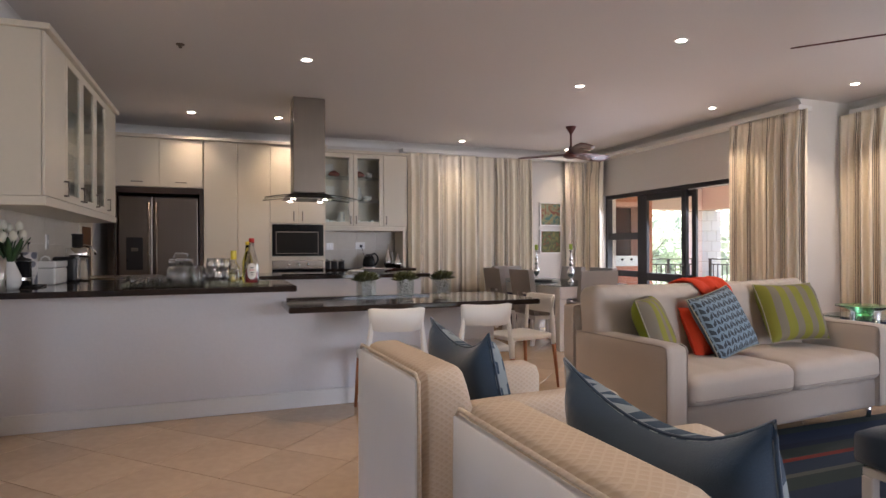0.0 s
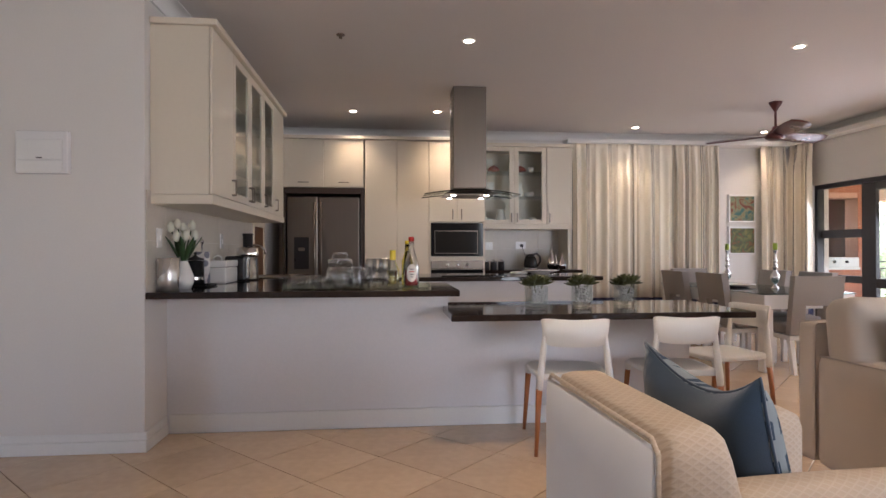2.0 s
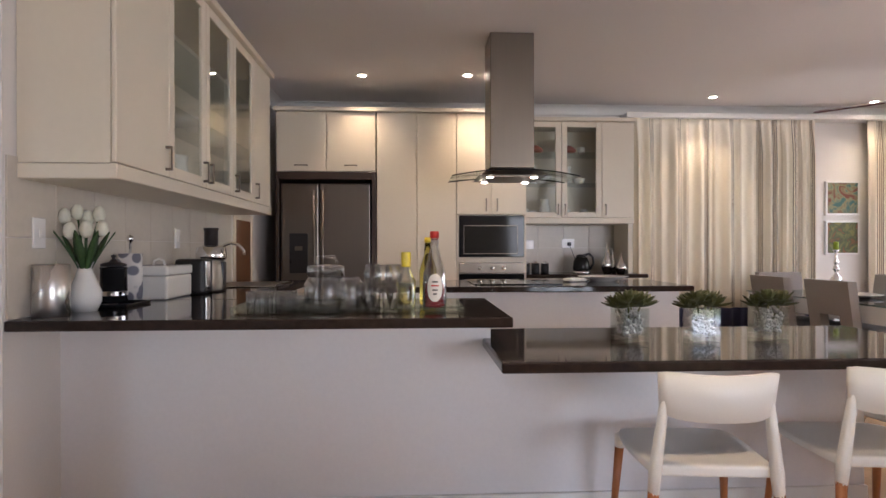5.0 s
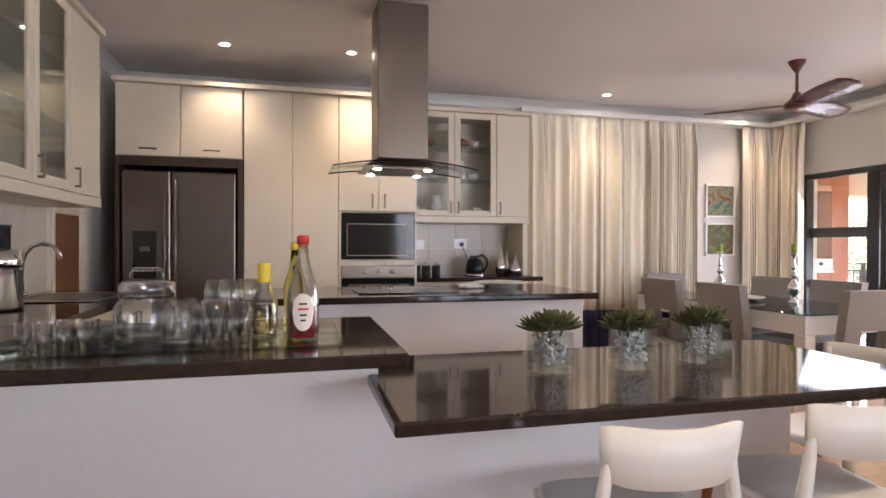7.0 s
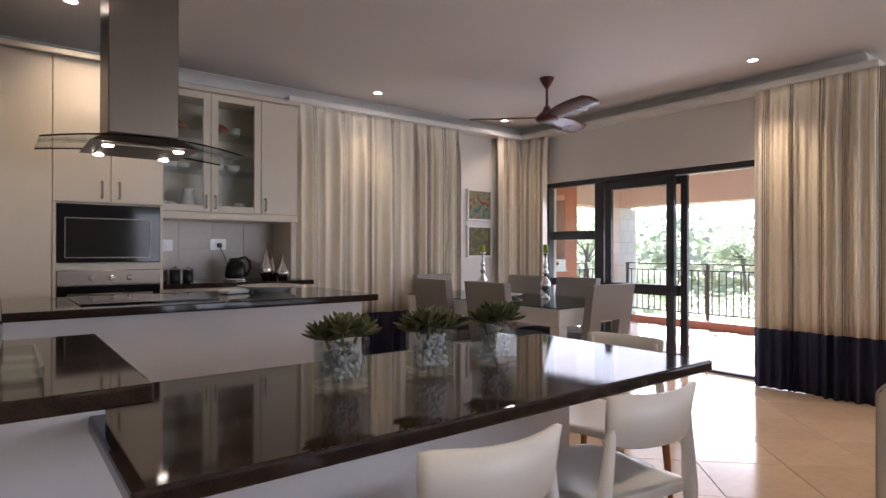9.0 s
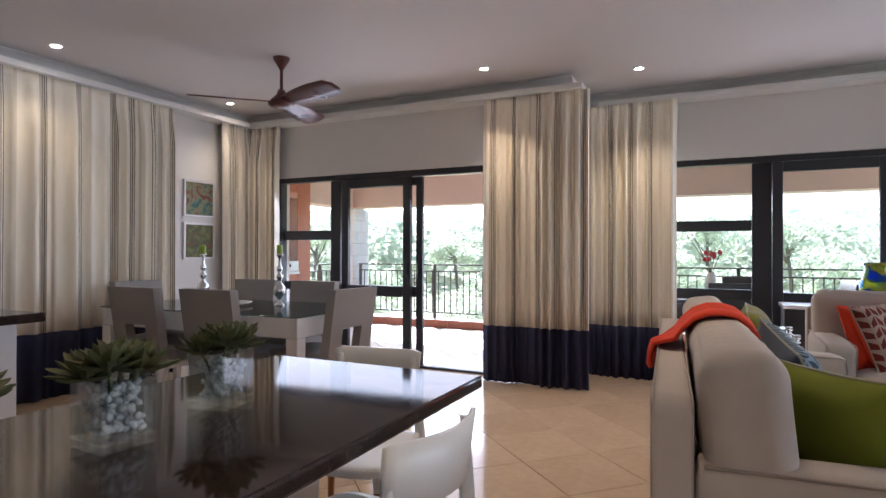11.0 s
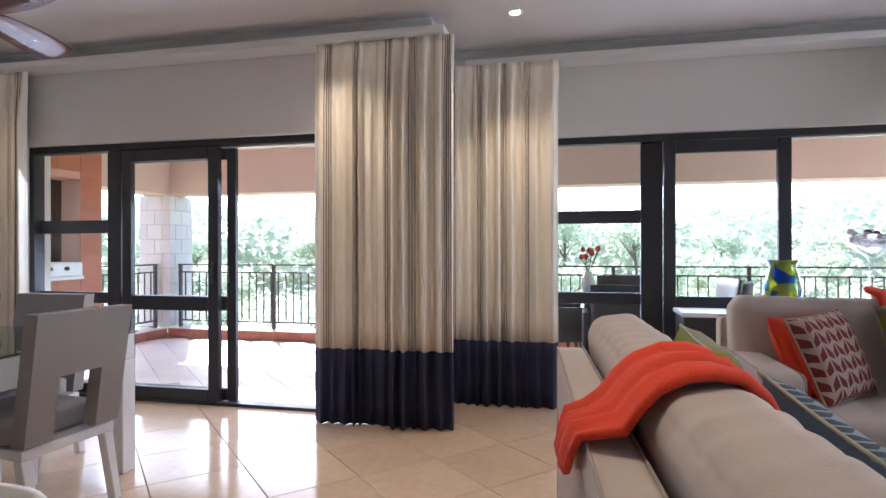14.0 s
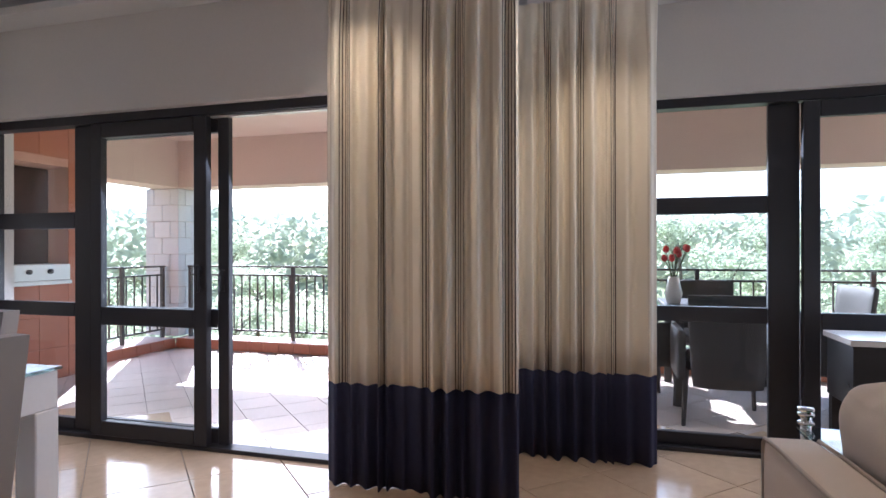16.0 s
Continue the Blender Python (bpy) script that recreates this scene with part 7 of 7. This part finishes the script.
for k, (yy, kd) in enumerate(((5.98, "cup"), (6.16, "bowl"), (6.46, "jug"), (6.62, "plates"), (6.93, "bowl"), (7.09, "cup"))):
    crockery(-0.14, yy, 1.519, kd, k)
    crockery(-0.14, yy + 0.03, 1.50 + 1.005 * 0.36 + 0.007, ("bowl", "cup", "plates")[k % 3], k)

vessel("cocktail_glass", "turquoise cocktail glass on the cabinet's top shelf", "glass", -0.13, 6.06, 1.50 + 1.005 * 0.68 + 0.007, shell([(0.035, 0.0), (0.032, 0.004), (0.005, 0.012), (0.004, 0.10), (0.02, 0.115), (0.055, 0.17)], 0.003), surface("turquoise_glass", (0.03, 0.25, 0.36), 0.1, 0.05, 5, 50, 0, coat=0.4))

# paintings
PAINT = []
for nm, c0, c1, c2, sc in (("painted_canvas_sea", (0.05, 0.13, 0.12), (0.24, 0.23, 0.12), (0.17, 0.05, 0.03), 7), ("painted_canvas_fruit", (0.18, 0.17, 0.05), (0.07, 0.09, 0.04), (0.22, 0.09, 0.03), 8)):
    m, nt, b = nodes_of(nm)
    no, rp, co = nt.nodes.new("ShaderNodeTexNoise"), nt.nodes.new("ShaderNodeValToRGB"), nt.nodes.new("ShaderNodeTexCoord")
    no.inputs["Scale"].default_value, no.inputs["Detail"].default_value, no.inputs["Distortion"].default_value = sc, 6, 1.5
    nt.links.new(co.outputs["Object"], no.inputs["Vector"])
    nt.links.new(no.outputs["Fac"], rp.inputs[0])
    e = rp.color_ramp.elements
    e[0].position, e[0].color, e[1].position, e[1].color = 0.38, (*c0, 1), 0.62, (*c2, 1)
    q = e.new(0.5)
    q.color = (*c1, 1)
    nt.links.new(rp.outputs[0], b.inputs["Base Color"])
    b.inputs["Roughness"].default_value = 0.6
    PAINT.append(m)
for k, (z0, z1) in enumerate(((1.545, 1.93), (1.10, 1.485))):
    pc = thing("painting", ("framed painting in sea greens on the dining wall", "framed painting in olive and ochre on the dining wall")[k], "painting", pose(6.0, YB, 0))
    bm = bmesh.new()
    t = 0.022
    for a, b, c, d in ((-0.20, 0.20, z0, z0 + t), (-0.20, 0.20, z1 - t, z1), (-0.20, -0.20 + t, z0 + t, z1 - t), (0.20 - t, 0.20, z0 + t, z1 - t)):
        box(bm, a, b, -0.032, -0.0005, c, d, 0.003, 1)
    part("frame", bm, WHITE_GLOSS, pc, "slim white frame")
    part("canvas", cube(-0.178, 0.178, -0.022, -0.0005, z0 + t, z1 - t), PAINT[k], pc)

# low brown door in the side wall beside the fridge
dp = thing("door_low", "low dark brown wooden door in a cream frame beside the fridge", "door", kind="structure")
part("leaf", cube(XK - 0.001, XK + 0.004, 8.0, 8.45, 0.0, 1.42, 0.001, 1), surface("brown_door", (0.16, 0.07, 0.03), 0.45, 0.2, 4, 40, 0.05, stretch=(8, 8, 1)), dp)
bm = bmesh.new()
box(bm, XK - 0.001, XK + 0.014, 7.945, 7.999, 0.0, 1.475, 0.003, 1)
box(bm, XK - 0.001, XK + 0.014, 8.451, 8.505, 0.0, 1.475, 0.003, 1)
box(bm, XK - 0.001, XK + 0.014, 8.0, 8.45, 1.421, 1.475, 0.003, 1)
part("casing", bm, CABINET, dp, "cream door casing")

# ---- floor tiles ----
STEP = 0.67 / math.sqrt(2)


def floor_tiles(name, u0, v0, step, inside, near, material, top, label):
    """Diagonal tiles: the first 300 nearest `near` are objects, the rest one joined mesh."""
    f = bpy.data.objects[name]
    cells = []
    for i in range(-60, 60):
        for j in range(-60, 60):
            u, v = u0 + (i + 0.5) * step * math.sqrt(2), v0 + (j + 0.5) * step * math.sqrt(2)
            x, y = (v - u) / 2, (v + u) / 2
            if inside(x, y, step * 0.70):
                cells.append((math.hypot(x - near[0], y - near[1]), x, y))
    cells.sort()
    h = step / 2 - 0.0022
    tbm = cube(-h, h, -h, h, -0.010, 0.0, 0.0018, 1)
    firstt = part("tile", tbm, material, f)
    for k, (_, x, y) in enumerate(cells[:300]):
        o = firstt if k == 0 else new("tile", firstt.data)
        o.parent = f
        o.matrix_basis = pose(x, y, top, 0, 0, 45)
    if cells[300:]:
        vs, fs = [], []
        for _, x, y in cells[300:]:
            b = len(vs)
            for dz in (-0.010, 0.0):
                for a in (0, 90, 180, 270):
                    vs.append((x + h * 1.4142 * math.cos(radians(a)), y + h * 1.4142 * math.sin(radians(a)), top + dz))
            fs += [(b + 4, b + 5, b + 6, b + 7)] + [(b + q, b + (q + 1) % 4, b + 4 + (q + 1) % 4, b + 4 + q) for q in range(4)]
        me = bpy.data.meshes.new("tiles")
        me.from_pydata(vs, [], fs)
        me.materials.append(material)
        o = new("tiles", me)
        o.parent = f
        tagged(o, label=label, kind="stuff")


floor_tiles("floor", 4.70, 5.47, STEP, lambda x, y, r: -4.0 - r < x < (6.99 if y > YS else 7.73) + r * 0.3 and -2.5 - r < y < 9.42 + r, (3.6, 4.6), TILE, 0.0, "cream polished floor tiles")
floor_tiles("ground_patio", 4.70, 5.47, 0.30, lambda x, y, r: (7.0 if y > YS + 0.2 else 7.74) + r * 0.72 < x < 9.76 - r * 0.3 and -2.5 < y < 10.06 - r * 0.3, (7.6, 7.6), PATIO_TILE, -0.002, "pale patio tiles")
